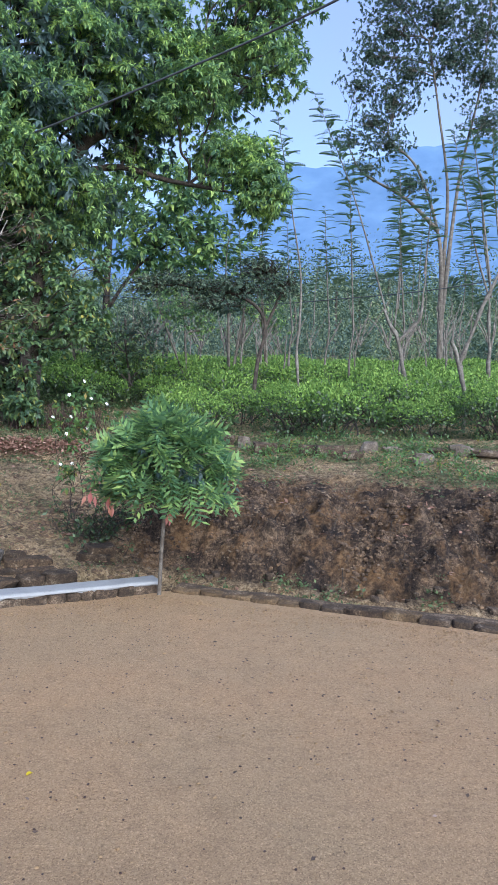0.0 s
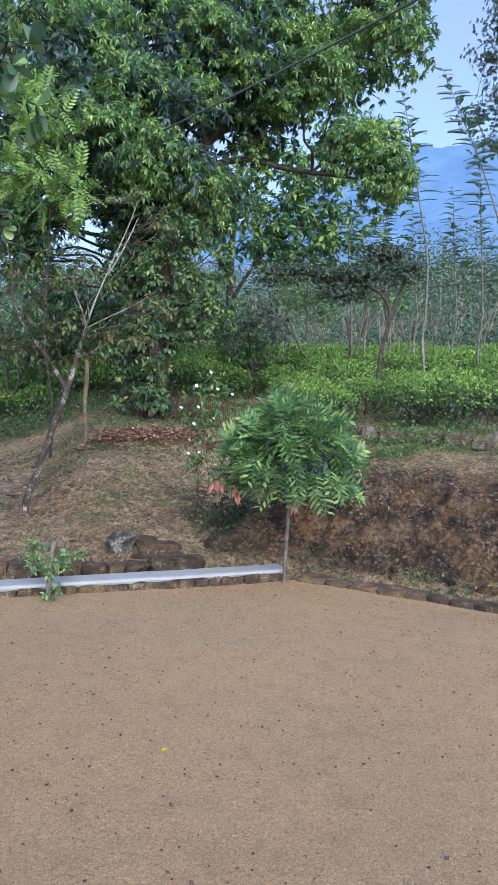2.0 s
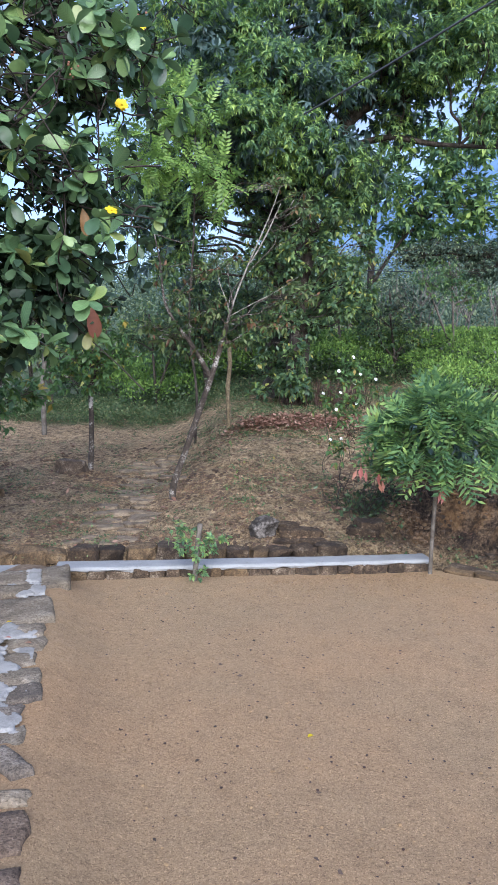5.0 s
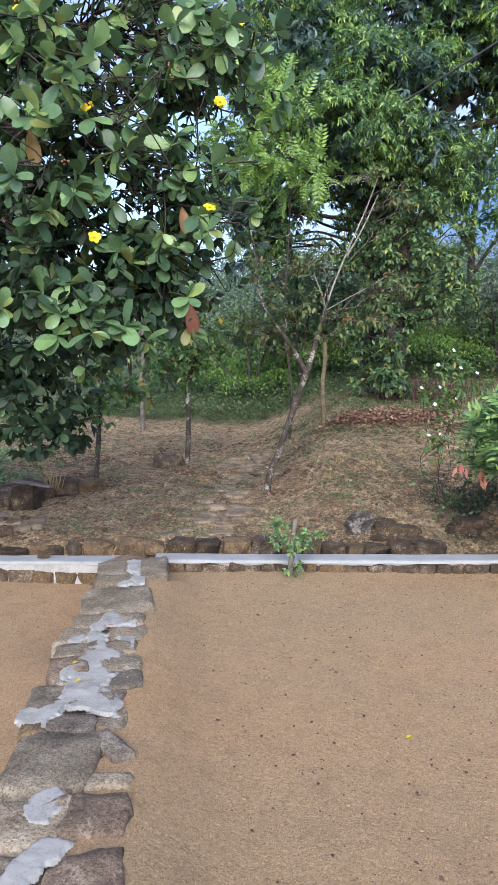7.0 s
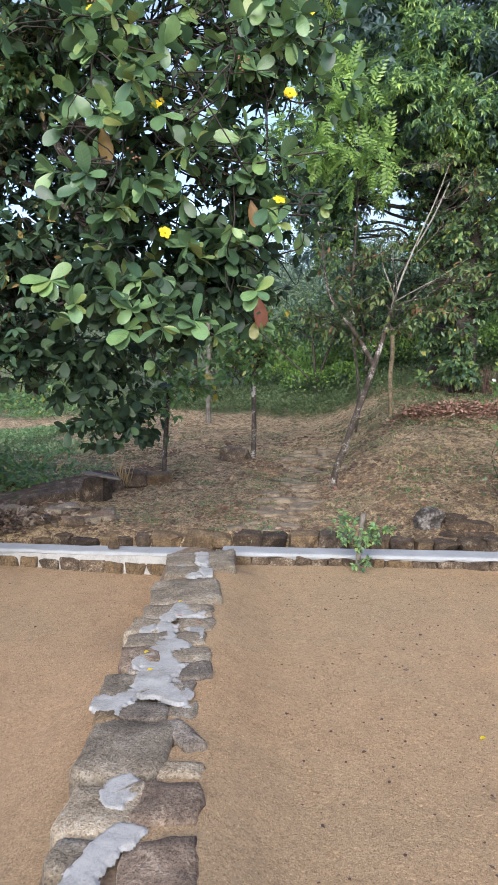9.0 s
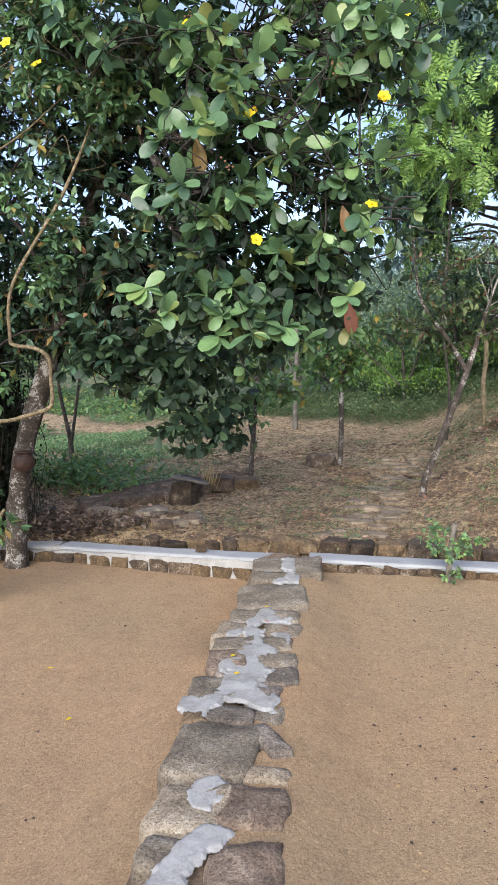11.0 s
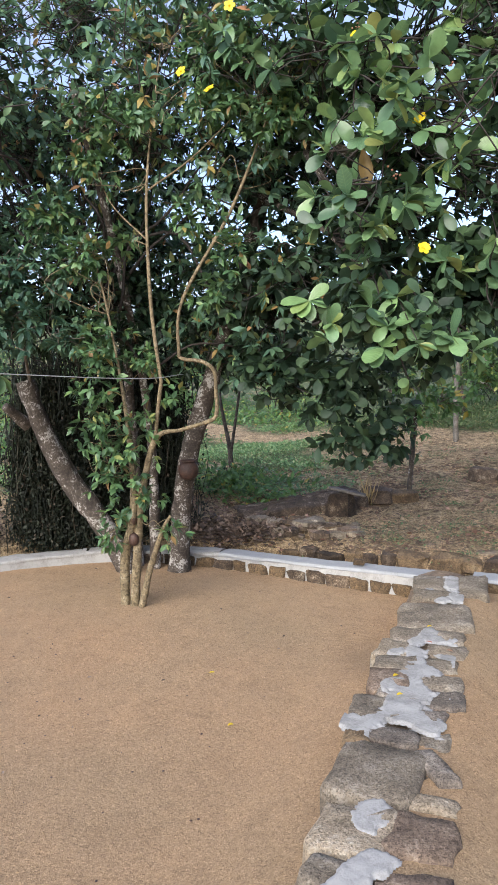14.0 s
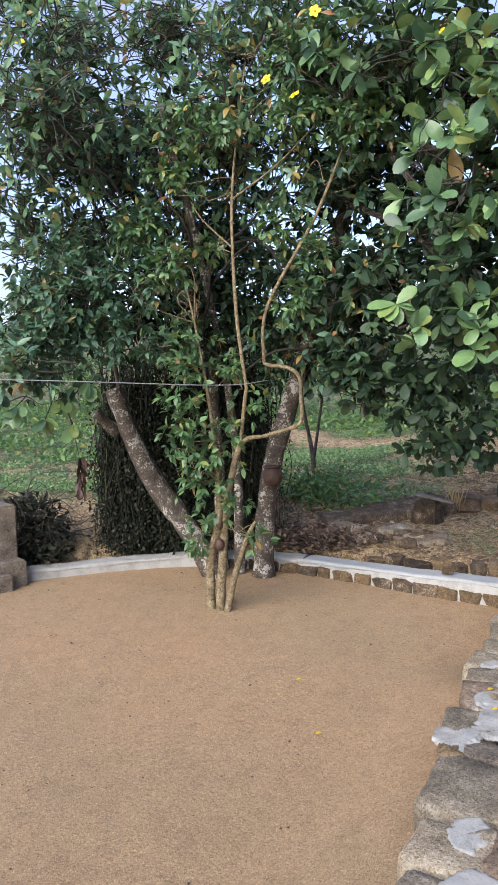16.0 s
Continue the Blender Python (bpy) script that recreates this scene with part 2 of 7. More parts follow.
def surface(name, stops, scale=6.0, fine=60.0, rough=0.85, bump=0.5, distance=0.02, vary=0.0, speck=0.0):
    """Earth, stone, bark, plaster: colours mixed at two scales, with relief."""
    m, nt, b = material(name, rough)
    big, small = noise_of(nt, scale, 7, 0.65), noise_of(nt, fine, 6, 0.7)
    both = nt.nodes.new("ShaderNodeMath")
    both.operation = "MULTIPLY_ADD"
    nt.links.new(small, both.inputs[0])
    both.inputs[1].default_value = 0.45
    half = nt.nodes.new("ShaderNodeMath")
    half.operation = "MULTIPLY"
    nt.links.new(big, half.inputs[0])
    half.inputs[1].default_value = 0.6
    nt.links.new(half.outputs[0], both.inputs[2])
    col = ramp(nt, both.outputs[0], stops)
    if speck:
        cell = node(nt, "ShaderNodeTexVoronoi", Scale=speck)
        nt.links.new(coords(nt), cell.inputs["Vector"])
        dots = ramp(nt, cell.outputs["Color"], [(0.2, (0.45, 0.44, 0.43)), (0.34, (0.9, 0.9, 0.9)), (0.62, (1.05, 1.05, 1.05)), (0.8, (1.3, 1.28, 1.25))])
        col = mixed(nt, 0.75, col, dots, "MULTIPLY")
    if vary:
        info = nt.nodes.new("ShaderNodeObjectInfo")
        hsv = node(nt, "ShaderNodeHueSaturation")
        rnd = nt.nodes.new("ShaderNodeMapRange")
        nt.links.new(info.outputs["Random"], rnd.inputs["Value"])
        rnd.inputs["To Min"].default_value, rnd.inputs["To Max"].default_value = 1 - vary, 1 + vary
        nt.links.new(rnd.outputs[0], hsv.inputs["Value"])
        nt.links.new(col, hsv.inputs["Color"])
        col = hsv.outputs[0]
    nt.links.new(col, b.inputs["Base Color"])
    bumped(nt, b, both.outputs[0], bump, distance)
    return m


def leaf_material(name, stops, rough=0.42, through=0.25, gloss=0.5, ribs=False, spray=0.0):
    """Leaves: every leaf its own shade, some light shining through."""
    m, nt, b = material(name, rough)
    geo = nt.nodes.new("ShaderNodeNewGeometry")
    info = nt.nodes.new("ShaderNodeObjectInfo")
    add = nt.nodes.new("ShaderNodeMath")
    add.operation = "ADD"
    nt.links.new(geo.outputs["Random Per Island"], add.inputs[0])
    nt.links.new(info.outputs["Random"], add.inputs[1])
    frac = nt.nodes.new("ShaderNodeMath")
    frac.operation = "FRACT"
    nt.links.new(add.outputs[0], frac.inputs[0])
    col = ramp(nt, frac.outputs[0], stops)
    mottle = ramp(nt, noise_of(nt, 14.0, 4), [(0.3, (0.75, 0.75, 0.75)), (0.7, (1.2, 1.2, 1.2))])
    col = mixed(nt, 1.0, col, mottle, "MULTIPLY")
    if spray:  # tone drifts from bluish dark to yellowish bright across sprays
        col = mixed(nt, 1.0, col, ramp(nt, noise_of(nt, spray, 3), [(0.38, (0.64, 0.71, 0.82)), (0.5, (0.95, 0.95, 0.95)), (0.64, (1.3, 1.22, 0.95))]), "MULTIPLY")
    if ribs:
        own = nt.nodes.new("ShaderNodeTexCoord").outputs["Object"]
        xyz = nt.nodes.new("ShaderNodeSeparateXYZ")
        nt.links.new(own, xyz.inputs[0])

        def calc(kind, a, c):
            m2 = nt.nodes.new("ShaderNodeMath")
            m2.operation = kind
            for sock, v in zip(m2.inputs, (a, c)):
                if isinstance(v, (int, float)):
                    sock.default_value = v
                elif v is not None:
                    nt.links.new(v, sock)
            return m2.outputs[0]

        side = calc("ABSOLUTE", xyz.outputs["X"], None)
        rib = calc("SINE", calc("MULTIPLY", calc("SUBTRACT", xyz.outputs["Y"], calc("MULTIPLY", side, 0.7)), 58.0), None)
        line = calc("MAXIMUM", calc("GREATER_THAN", rib, 0.86), calc("LESS_THAN", side, 0.012))
        col = mixed(nt, calc("MULTIPLY", line, 0.16), col, (0.3, 0.38, 0.16))
        bumped(nt, b, rib, 0.1, 0.008)
    nt.links.new(col, b.inputs["Base Color"])
    b.inputs["Specular IOR Level"].default_value = gloss
    t = nt.nodes.new("ShaderNodeBsdfTranslucent")
    light = mixed(nt, 0.4, col, (0.23, 0.37, 0.15), "MIX")
    nt.links.new(light, t.inputs["Color"])
    mix = nt.nodes.new("ShaderNodeMixShader")
    mix.inputs[0].default_value = through
    nt.links.new(b.outputs[0], mix.inputs[1])
    nt.links.new(t.outputs[0], mix.inputs[2])
    nt.links.new(mix.outputs[0], nt.nodes["Material Output"].inputs["Surface"])
    return m


def gravel_material(name, tones):
    m, nt, b = material(name, 0.95)
    at = coords(nt)
    big = noise_of(nt, 0.55, 5, 0.6, at)
    mid = noise_of(nt, 7.0, 6, 0.7, at)
    col = ramp(nt, big, list(zip((0.3, 0.5, 0.72), tones)))
    col = mixed(nt, 0.55, col, ramp(nt, mid, [(0.25, (0.62, 0.6, 0.58)), (0.5, (1, 1, 1)), (0.8, (1.12, 1.1, 1.06))]), "MULTIPLY")
    grain = node(nt, "ShaderNodeTexVoronoi", Scale=190.0)
    nt.links.new(at, grain.inputs["Vector"])
    speck = ramp(nt, grain.outputs["Color"], [(0.08, (0.4, 0.36, 0.33)), (0.28, (0.85, 0.83, 0.8)), (0.7, (1.08, 1.08, 1.08)), (0.95, (1.7, 1.7, 1.7))])
    col = mixed(nt, 0.65, col, speck, "MULTIPLY")
    grit = ramp(nt, noise_of(nt, 48.0, 5, 0.8, at), [(0.33, (0.55, 0.52, 0.49)), (0.44, (0.95, 0.95, 0.95)), (0.58, (1.05, 1.05, 1.05)), (0.68, (1.4, 1.4, 1.4))])
    col = mixed(nt, 0.8, col, grit, "MULTIPLY")
    nt.links.new(col, b.inputs["Base Color"])
    bumped(nt, b, mixed(nt, 0.5, noise_of(nt, 90.0, 6, 0.8, at), noise_of(nt, 22.0, 5, 0.7, at)), 0.9, 0.017)
    return m


def ground_material():
    """Hill soil: bare earth, litter and thin green, by the attributes that the terrain carries."""
    m, nt, b = material("hill_soil", 0.95)
    at = coords(nt)
    big, fine = noise_of(nt, 1.6, 6, 0.65, at), noise_of(nt, 24.0, 6, 0.75, at)
    tiny = noise_of(nt, 75.0, 6, 0.8, at)
    gritty = mixed(nt, 0.5, mixed(nt, 0.4, fine, noise_of(nt, 6.0, 6, 0.7, at)), tiny)
    bare = ramp(nt, gritty, [(0.425, (0.07, 0.047, 0.027)), (0.465, (0.27, 0.187, 0.103)), (0.515, (0.48, 0.35, 0.2)), (0.57, (0.7, 0.55, 0.35))])
    green = ramp(nt, fine, [(0.36, (0.022, 0.034, 0.016)), (0.48, (0.07, 0.11, 0.04)), (0.64, (0.18, 0.2, 0.09))])
    clay = ramp(nt, mixed(nt, 0.55, noise_of(nt, 4.0, 8, 0.75, at), gritty), [(0.44, (0.009, 0.006, 0.005)), (0.483, (0.045, 0.029, 0.02)), (0.525, (0.115, 0.077, 0.048)), (0.57, (0.3, 0.21, 0.13))])

    def mask(name):
        n = nt.nodes.new("ShaderNodeAttribute")
        n.attribute_name = name
        return n.outputs["Fac"]

    ochre = ramp(nt, noise_of(nt, 2.3, 5, 0.7, at), [(0.47, (0, 0, 0)), (0.64, (0.6, 0.6, 0.6))])
    clay = mixed(nt, ochre, clay, ramp(nt, fine, [(0.3, (0.09, 0.05, 0.02)), (0.5, (0.34, 0.19, 0.075)), (0.7, (0.5, 0.32, 0.15))]))
    col = mixed(nt, mask("green"), bare, green)
    col = mixed(nt, mask("cut"), col, clay)
    col = mixed(nt, 0.5, col, ramp(nt, big, [(0.3, (0.7, 0.68, 0.66)), (0.7, (1.15, 1.12, 1.1))]), "MULTIPLY")
    clotted = ramp(nt, noise_of(nt, 11.0, 8, 0.72, at), [(0.41, (0.42, 0.41, 0.4)), (0.47, (0.92, 0.92, 0.92)), (0.53, (1.05, 1.05, 1.05)), (0.62, (1.28, 1.26, 1.22))])
    col = mixed(nt, 0.85, col, clotted, "MULTIPLY")
    nt.links.new(col, b.inputs["Base Color"])
    bumped(nt, b, mixed(nt, 0.5, fine, tiny), 1.0, 0.09)
    return m


SAND = gravel_material("raked_sand", [(0.392, 0.252, 0.134), (0.358, 0.246, 0.138), (0.32, 0.234, 0.135)])
PINK_SAND = gravel_material("raked_pinkish_sand", [(0.39, 0.246, 0.135), (0.36, 0.24, 0.136), (0.325, 0.229, 0.132)])
SOIL = ground_material()
STONE = surface("granite", [(0.36, (0.06, 0.048, 0.035)), (0.45, (0.15, 0.122, 0.089)), (0.55, (0.235, 0.194, 0.143)), (0.66, (0.37, 0.325, 0.26))], 6, 60, 0.94, 1.0, 0.03, 0.18, 170.0)
GREY_STONE = surface("dark_granite", [(0.36, (0.05, 0.04, 0.032)), (0.45, (0.122, 0.1, 0.08)), (0.55, (0.195, 0.162, 0.13)), (0.66, (0.35, 0.31, 0.26))], 6, 60, 0.94, 1.0, 0.03, 0.18, 170.0)
DARK_STONE = surface("weathered_stone", [(0.34, (0.012, 0.008, 0.006)), (0.47, (0.05, 0.035, 0.024)), (0.57, (0.105, 0.075, 0.05)), (0.66, (0.3, 0.25, 0.19))], 9, 70, 0.95, 1.0, 0.03, 0.3, 120.0)
OCHRE_STONE = surface("ochre_stone", [(0.32, (0.02, 0.014, 0.009)), (0.48, (0.082, 0.054, 0.029)), (0.6, (0.165, 0.112, 0.06)), (0.72, (0.3, 0.235, 0.155))], 9, 70, 0.92, 1.0, 0.025, 0.25, 120.0)
RED_STONE = surface("reddish_granite", [(0.36, (0.05, 0.034, 0.024)), (0.45, (0.125, 0.088, 0.062)), (0.55, (0.2, 0.145, 0.104)), (0.66, (0.35, 0.28, 0.215))], 6, 60, 0.94, 1.0, 0.03, 0.12, 170.0)
TAN_STONE = surface("tan_granite", [(0.36, (0.09, 0.068, 0.045)), (0.45, (0.22, 0.175, 0.12)), (0.55, (0.33, 0.27, 0.195)), (0.66, (0.46, 0.41, 0.33))], 6, 60, 0.94, 1.0, 0.03, 0.15, 170.0)
LICHEN_STONE = surface("lichened_stone", [(0.42, (0.012, 0.01, 0.009)), (0.52, (0.045, 0.038, 0.033)), (0.57, (0.12, 0.108, 0.1)), (0.68, (0.34, 0.31, 0.29))], 9, 40, 0.95, 1.0, 0.03)
MOSSY_STONE = surface("old_wall_stone", [(0.36, (0.008, 0.005, 0.004)), (0.48, (0.032, 0.021, 0.013)), (0.58, (0.075, 0.05, 0.03)), (0.67, (0.26, 0.21, 0.15))], 9, 70, 0.95, 1.0, 0.03, 0.35, 120.0)
CEMENT = surface("pale_cement", [(0.34, (0.15, 0.142, 0.13)), (0.43, (0.25, 0.243, 0.23)), (0.57, (0.35, 0.345, 0.333))], 9, 90, 0.95, 0.7, 0.01)
LIME = surface("whitewashed_cement", [(0.34, (0.16, 0.16, 0.155)), (0.44, (0.27, 0.28, 0.29)), (0.7, (0.345, 0.36, 0.38))], 6, 60, 0.9, 0.5, 0.01)
BARK_DARK = surface("dark_bark", [(0.34, (0.012, 0.01, 0.008)), (0.5, (0.045, 0.036, 0.029)), (0.62, (0.1, 0.082, 0.067)), (0.74, (0.28, 0.26, 0.23))], 10, 45, 0.9, 0.9, 0.03)
BARK_LICHEN = surface("lichened_bark", [(0.34, (0.014, 0.011, 0.009)), (0.47, (0.05, 0.039, 0.031)), (0.56, (0.1, 0.081, 0.065)), (0.597, (0.41, 0.39, 0.36))], 7, 55, 0.9, 1.0, 0.025)
BARK_TAN = surface("tan_bark", [(0.34, (0.055, 0.043, 0.024)), (0.48, (0.135, 0.104, 0.058)), (0.6, (0.22, 0.175, 0.105)), (0.7, (0.36, 0.32, 0.24))], 18, 70, 0.9, 0.9, 0.012, 0.0, 70.0)
BARK_LOPPED = surface("lopped_bark", [(0.34, (0.035, 0.031, 0.026)), (0.48, (0.115, 0.104, 0.088)), (0.64, (0.25, 0.232, 0.205))], 10, 50, 0.9, 0.8, 0.012)
BARK_PALE = surface("pale_bark", [(0.34, (0.09, 0.078, 0.066)), (0.48, (0.21, 0.19, 0.165)), (0.62, (0.37, 0.35, 0.315))], 14, 60, 0.9, 0.8, 0.012)
BARK_GREY = surface("grey_bark", [(0.3, (0.045, 0.038, 0.03)), (0.5, (0.12, 0.103, 0.085)), (0.7, (0.26, 0.24, 0.21))], 8, 40, 0.9, 0.7, 0.02)
TWIG = surface("twig", [(0.3, (0.012, 0.0095, 0.0085)), (0.6, (0.042, 0.034, 0.03)), (0.8, (0.09, 0.077, 0.066))], 20, 80, 0.9, 0.4, 0.005)

BIG_LEAF = leaf_material("broad_leaf", [(0.0, (0.045, 0.09, 0.06)), (0.35, (0.095, 0.175, 0.09)), (0.65, (0.165, 0.28, 0.125)), (0.9, (0.25, 0.385, 0.15)), (1.0, (0.3, 0.31, 0.1))], 0.3, 0.3)
RIBBED_LEAF = leaf_material("ribbed_leaf", [(0.0, (0.08, 0.155, 0.085)), (0.45, (0.15, 0.265, 0.12)), (0.85, (0.17, 0.28, 0.1)), (1.0, (0.27, 0.33, 0.1))], 0.34, 0.2, 0.5, True)
# dark bluish tones paint the shade inside the crowns
INNER_SHADE_LEAF = leaf_material("inner_leaf", [(0.0, (0.045, 0.078, 0.09)), (0.6, (0.085, 0.14, 0.15)), (1.0, (0.14, 0.21, 0.19))], 0.45, 0.35)
OLD_LEAF = leaf_material("old_leaf", [(0.0, (0.23, 0.075, 0.055)), (0.5, (0.24, 0.125, 0.065)), (1.0, (0.33, 0.23, 0.075))], 0.5, 0.25)
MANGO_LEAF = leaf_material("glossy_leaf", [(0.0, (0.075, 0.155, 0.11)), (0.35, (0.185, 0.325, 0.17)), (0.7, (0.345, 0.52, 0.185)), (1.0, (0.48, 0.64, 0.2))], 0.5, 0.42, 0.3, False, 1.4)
TEA_LEAF = leaf_material("tea_leaf", [(0.0, (0.08, 0.16, 0.04)), (0.5, (0.17, 0.3, 0.065)), (1.0, (0.31, 0.46, 0.1))], 0.6, 0.25, 0.2)
SHRUB_LEAF = leaf_material("shrub_leaf", [(0.0, (0.06, 0.13, 0.05)), (0.6, (0.12, 0.23, 0.075)), (0.9, (0.16, 0.26, 0.06)), (1.0, (0.38, 0.28, 0.05))], 0.45, 0.3)
TREE_LEAF = leaf_material("pinnate_leaf", [(0.0, (0.06, 0.135, 0.08)), (0.4, (0.15, 0.28, 0.125)), (0.8, (0.27, 0.43, 0.15)), (1.0, (0.41, 0.55, 0.16))], 0.45, 0.36, 0.4)
RED_LEAF = leaf_material("young_red_leaf", [(0.0, (0.4, 0.11, 0.1)), (0.6, (0.48, 0.18, 0.165)), (1.0, (0.42, 0.22, 0.11))], 0.5, 0.3)
# pale blue-grey greens: the haze over the far woods is in this colour
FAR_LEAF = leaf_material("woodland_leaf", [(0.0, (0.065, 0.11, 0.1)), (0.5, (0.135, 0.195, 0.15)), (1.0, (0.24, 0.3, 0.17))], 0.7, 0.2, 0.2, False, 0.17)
WEED = leaf_material("weed_leaf", [(0.0, (0.055, 0.095, 0.045)), (0.5, (0.11, 0.17, 0.075)), (0.85, (0.19, 0.25, 0.11)), (1.0, (0.3, 0.26, 0.14))], 0.6, 0.25, 0.3)
HERB = leaf_material("herb_leaf", [(0.0, (0.08, 0.165, 0.075)), (0.5, (0.17, 0.3, 0.125)), (0.85, (0.28, 0.41, 0.185)), (1.0, (0.38, 0.36, 0.2))], 0.6, 0.25, 0.3)
YELLOW = leaf_material("yellow_petal", [(0.0, (0.75, 0.52, 0.01)), (1.0, (0.85, 0.68, 0.02))], 0.5, 0.25)
WHITE = leaf_material("white_petal", [(0.0, (0.75, 0.77, 0.78)), (1.0, (0.85, 0.86, 0.88))], 0.5, 0.2)
# almost black: the deep shade under the trees is put into this colour
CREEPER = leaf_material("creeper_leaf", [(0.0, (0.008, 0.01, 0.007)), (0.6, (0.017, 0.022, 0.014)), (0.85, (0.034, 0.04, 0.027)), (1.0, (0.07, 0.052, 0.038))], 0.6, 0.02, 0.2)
THIN_LEAF = leaf_material("thin_side_leaf", [(0.0, (0.06, 0.12, 0.095)), (0.45, (0.13, 0.245, 0.16)), (0.85, (0.23, 0.37, 0.18)), (0.93, (0.36, 0.3, 0.09)), (1.0, (0.4, 0.2, 0.11))], 0.34, 0.32)
DARK_TEA = leaf_material("old_tea_leaf", [(0.0, (0.02, 0.04, 0.018)), (0.6, (0.05, 0.095, 0.035)), (1.0, (0.09, 0.15, 0.05))], 0.4, 0.15)
DULL_LITTER = leaf_material("dull_dry_leaf", [(0.0, (0.05, 0.038, 0.033)), (0.5, (0.125, 0.09, 0.072)), (1.0, (0.27, 0.2, 0.16))], 0.8, 0.03, 0.2)
LITTER = leaf_material("pinkish_dry_leaf", [(0.0, (0.12, 0.06, 0.042)), (0.5, (0.27, 0.15, 0.11)), (1.0, (0.45, 0.29, 0.22))], 0.8, 0.1, 0.2)
# darker copy of the broad leaf, with the crown's shade in its colour
CROWN_SHADE_LEAF = leaf_material("shaded_leaf", [(0.0, (0.014, 0.028, 0.018)), (0.6, (0.03, 0.058, 0.033)), (1.0, (0.07, 0.115, 0.055))], 0.5, 0.06, 0.25)
SHOOT_LEAF = leaf_material("feathery_leaf", [(0.0, (0.045, 0.095, 0.055)), (0.6, (0.085, 0.16, 0.075)), (1.0, (0.14, 0.22, 0.09))], 0.5, 0.3)
GARDEN_LEAF = leaf_material("garden_leaf", [(0.0, (0.045, 0.095, 0.05)), (0.55, (0.105, 0.2, 0.085)), (0.88, (0.17, 0.29, 0.11)), (0.96, (0.27, 0.24, 0.07)), (1.0, (0.3, 0.17, 0.08))], 0.42, 0.25)
IVY = leaf_material("climber_leaf", [(0.0, (0.05, 0.1, 0.062)), (0.5, (0.115, 0.2, 0.105)), (0.9, (0.22, 0.33, 0.1)), (1.0, (0.42, 0.38, 0.08))], 0.4, 0.3)
BUD = surface("reddish_bud", [(0.34, (0.12, 0.05, 0.035)), (0.5, (0.25, 0.11, 0.075)), (0.66, (0.38, 0.24, 0.12))], 60, 200, 0.7, 0.3, 0.003)
CLAY_POT = surface("brown_husk", [(0.34, (0.016, 0.009, 0.008)), (0.5, (0.045, 0.023, 0.017)), (0.66, (0.1, 0.053, 0.036))], 20, 90, 0.6, 0.6, 0.006)
CABLE = surface("black_cable", [(0.3, (0.03, 0.035, 0.045)), (0.7, (0.07, 0.08, 0.095))], 8, 40, 0.6, 0.1, 0.002)
LINE = surface("pale_line", [(0.3, (0.16, 0.165, 0.17)), (0.7, (0.26, 0.27, 0.28))], 8, 40, 0.7, 0.1, 0.002)
CLOD = surface("earth_clod", [(0.34, (0.05, 0.036, 0.027)), (0.5, (0.15, 0.107, 0.072)), (0.66, (0.29, 0.215, 0.145))], 9, 50, 0.95, 0.7, 0.02)
BANK_EARTH = surface("bank_earth", [(0.36, (0.012, 0.008, 0.006)), (0.46, (0.05, 0.033, 0.022)), (0.56, (0.125, 0.083, 0.052)), (0.68, (0.3, 0.19, 0.1))], 2.6, 40, 0.95, 0.9, 0.03, 0.3)
PEBBLE = surface("gravel_stone", [(0.3, (0.12, 0.08, 0.043)), (0.5, (0.26, 0.172, 0.09)), (0.7, (0.38, 0.27, 0.155))], 25, 120, 0.9, 0.3, 0.004)
WORN = surface("worn_path_stone", [(0.36, (0.05, 0.037, 0.026)), (0.47, (0.16, 0.12, 0.078)), (0.6, (0.3, 0.235, 0.16))], 9, 60, 0.95, 0.8, 0.02, 0.15)

# ---- the land ----
LOW = -0.12  # the further yard lies a step lower
KERB_LEFT = [(-6.95, 0.2), (-6.8, 1.5), (-6.72, 2.0), (-6.6, 2.55), (-6.35, 3.1), (-6.0, 3.45), (-5.55, 3.75), (-4.63, 4.13), (-3.85, 4.42), (-3.25, 4.7)]
CORNER = (-0.72, 6.1)
KERB_RIGHT = [CORNER, (-0.59, 6.07), (1.88, 5.22), (6.0, 3.75), (13.0, 1.3)]
YARD_EDGE = KERB_LEFT + KERB_RIGHT
YARD = np.array(YARD_EDGE + [(13, -14), (-12, -14), (-12, 0.2)])
WALL_FROM, WALL_WAY, WALL_SIDE = np.array((-3.39, 4.36)), np.array((0.552, -0.834)), np.array((0.834, 0.552))


def edge_distance(p, line):
    line = np.asarray(line, float)
    best = np.full(len(p), 1e9)
    for a, b in zip(line[:-1], line[1:]):
        d = b - a
        t = np.clip(((p - a) @ d) / (d @ d), 0, 1)
        best = np.minimum(best, np.hypot(*(p - a - t[:, None] * d).T))
    return best


def inside(p, poly):
    out = np.zeros(len(p), bool)
    for a, b in zip(poly, np.roll(poly, -1, 0)):
        cross = ((a[1] > p[:, 1]) != (b[1] > p[:, 1])) & (p[:, 0] < (b[0] - a[0]) * (p[:, 1] - a[1]) / (b[1] - a[1] + 1e-12) + a[0])
        out ^= cross
    return out


REACH = [0.0, 0.36, 0.43, 0.58, 0.8, 1.05, 1.35, 2.2, 3.3, 4.2, 6, 9, 14, 22, 32, 60, 110, 250, 700, 4000]
BANK = [-0.05, -0.02, 0.04, 0.08, 0.42, 0.56, 0.64, 0.84, 1.02, 1.16, 1.33, 1.55, 2.0, 2.75, 3.2, 6, 13, 38, 60, 60]
RISE = [-0.05, -0.02, 0.12, 0.165, 0.23, 0.31, 0.37, 0.55, 0.82, 1.02, 1.22, 1.5, 1.9, 2.6, 3.1, 6, 13, 36, 60, 60]
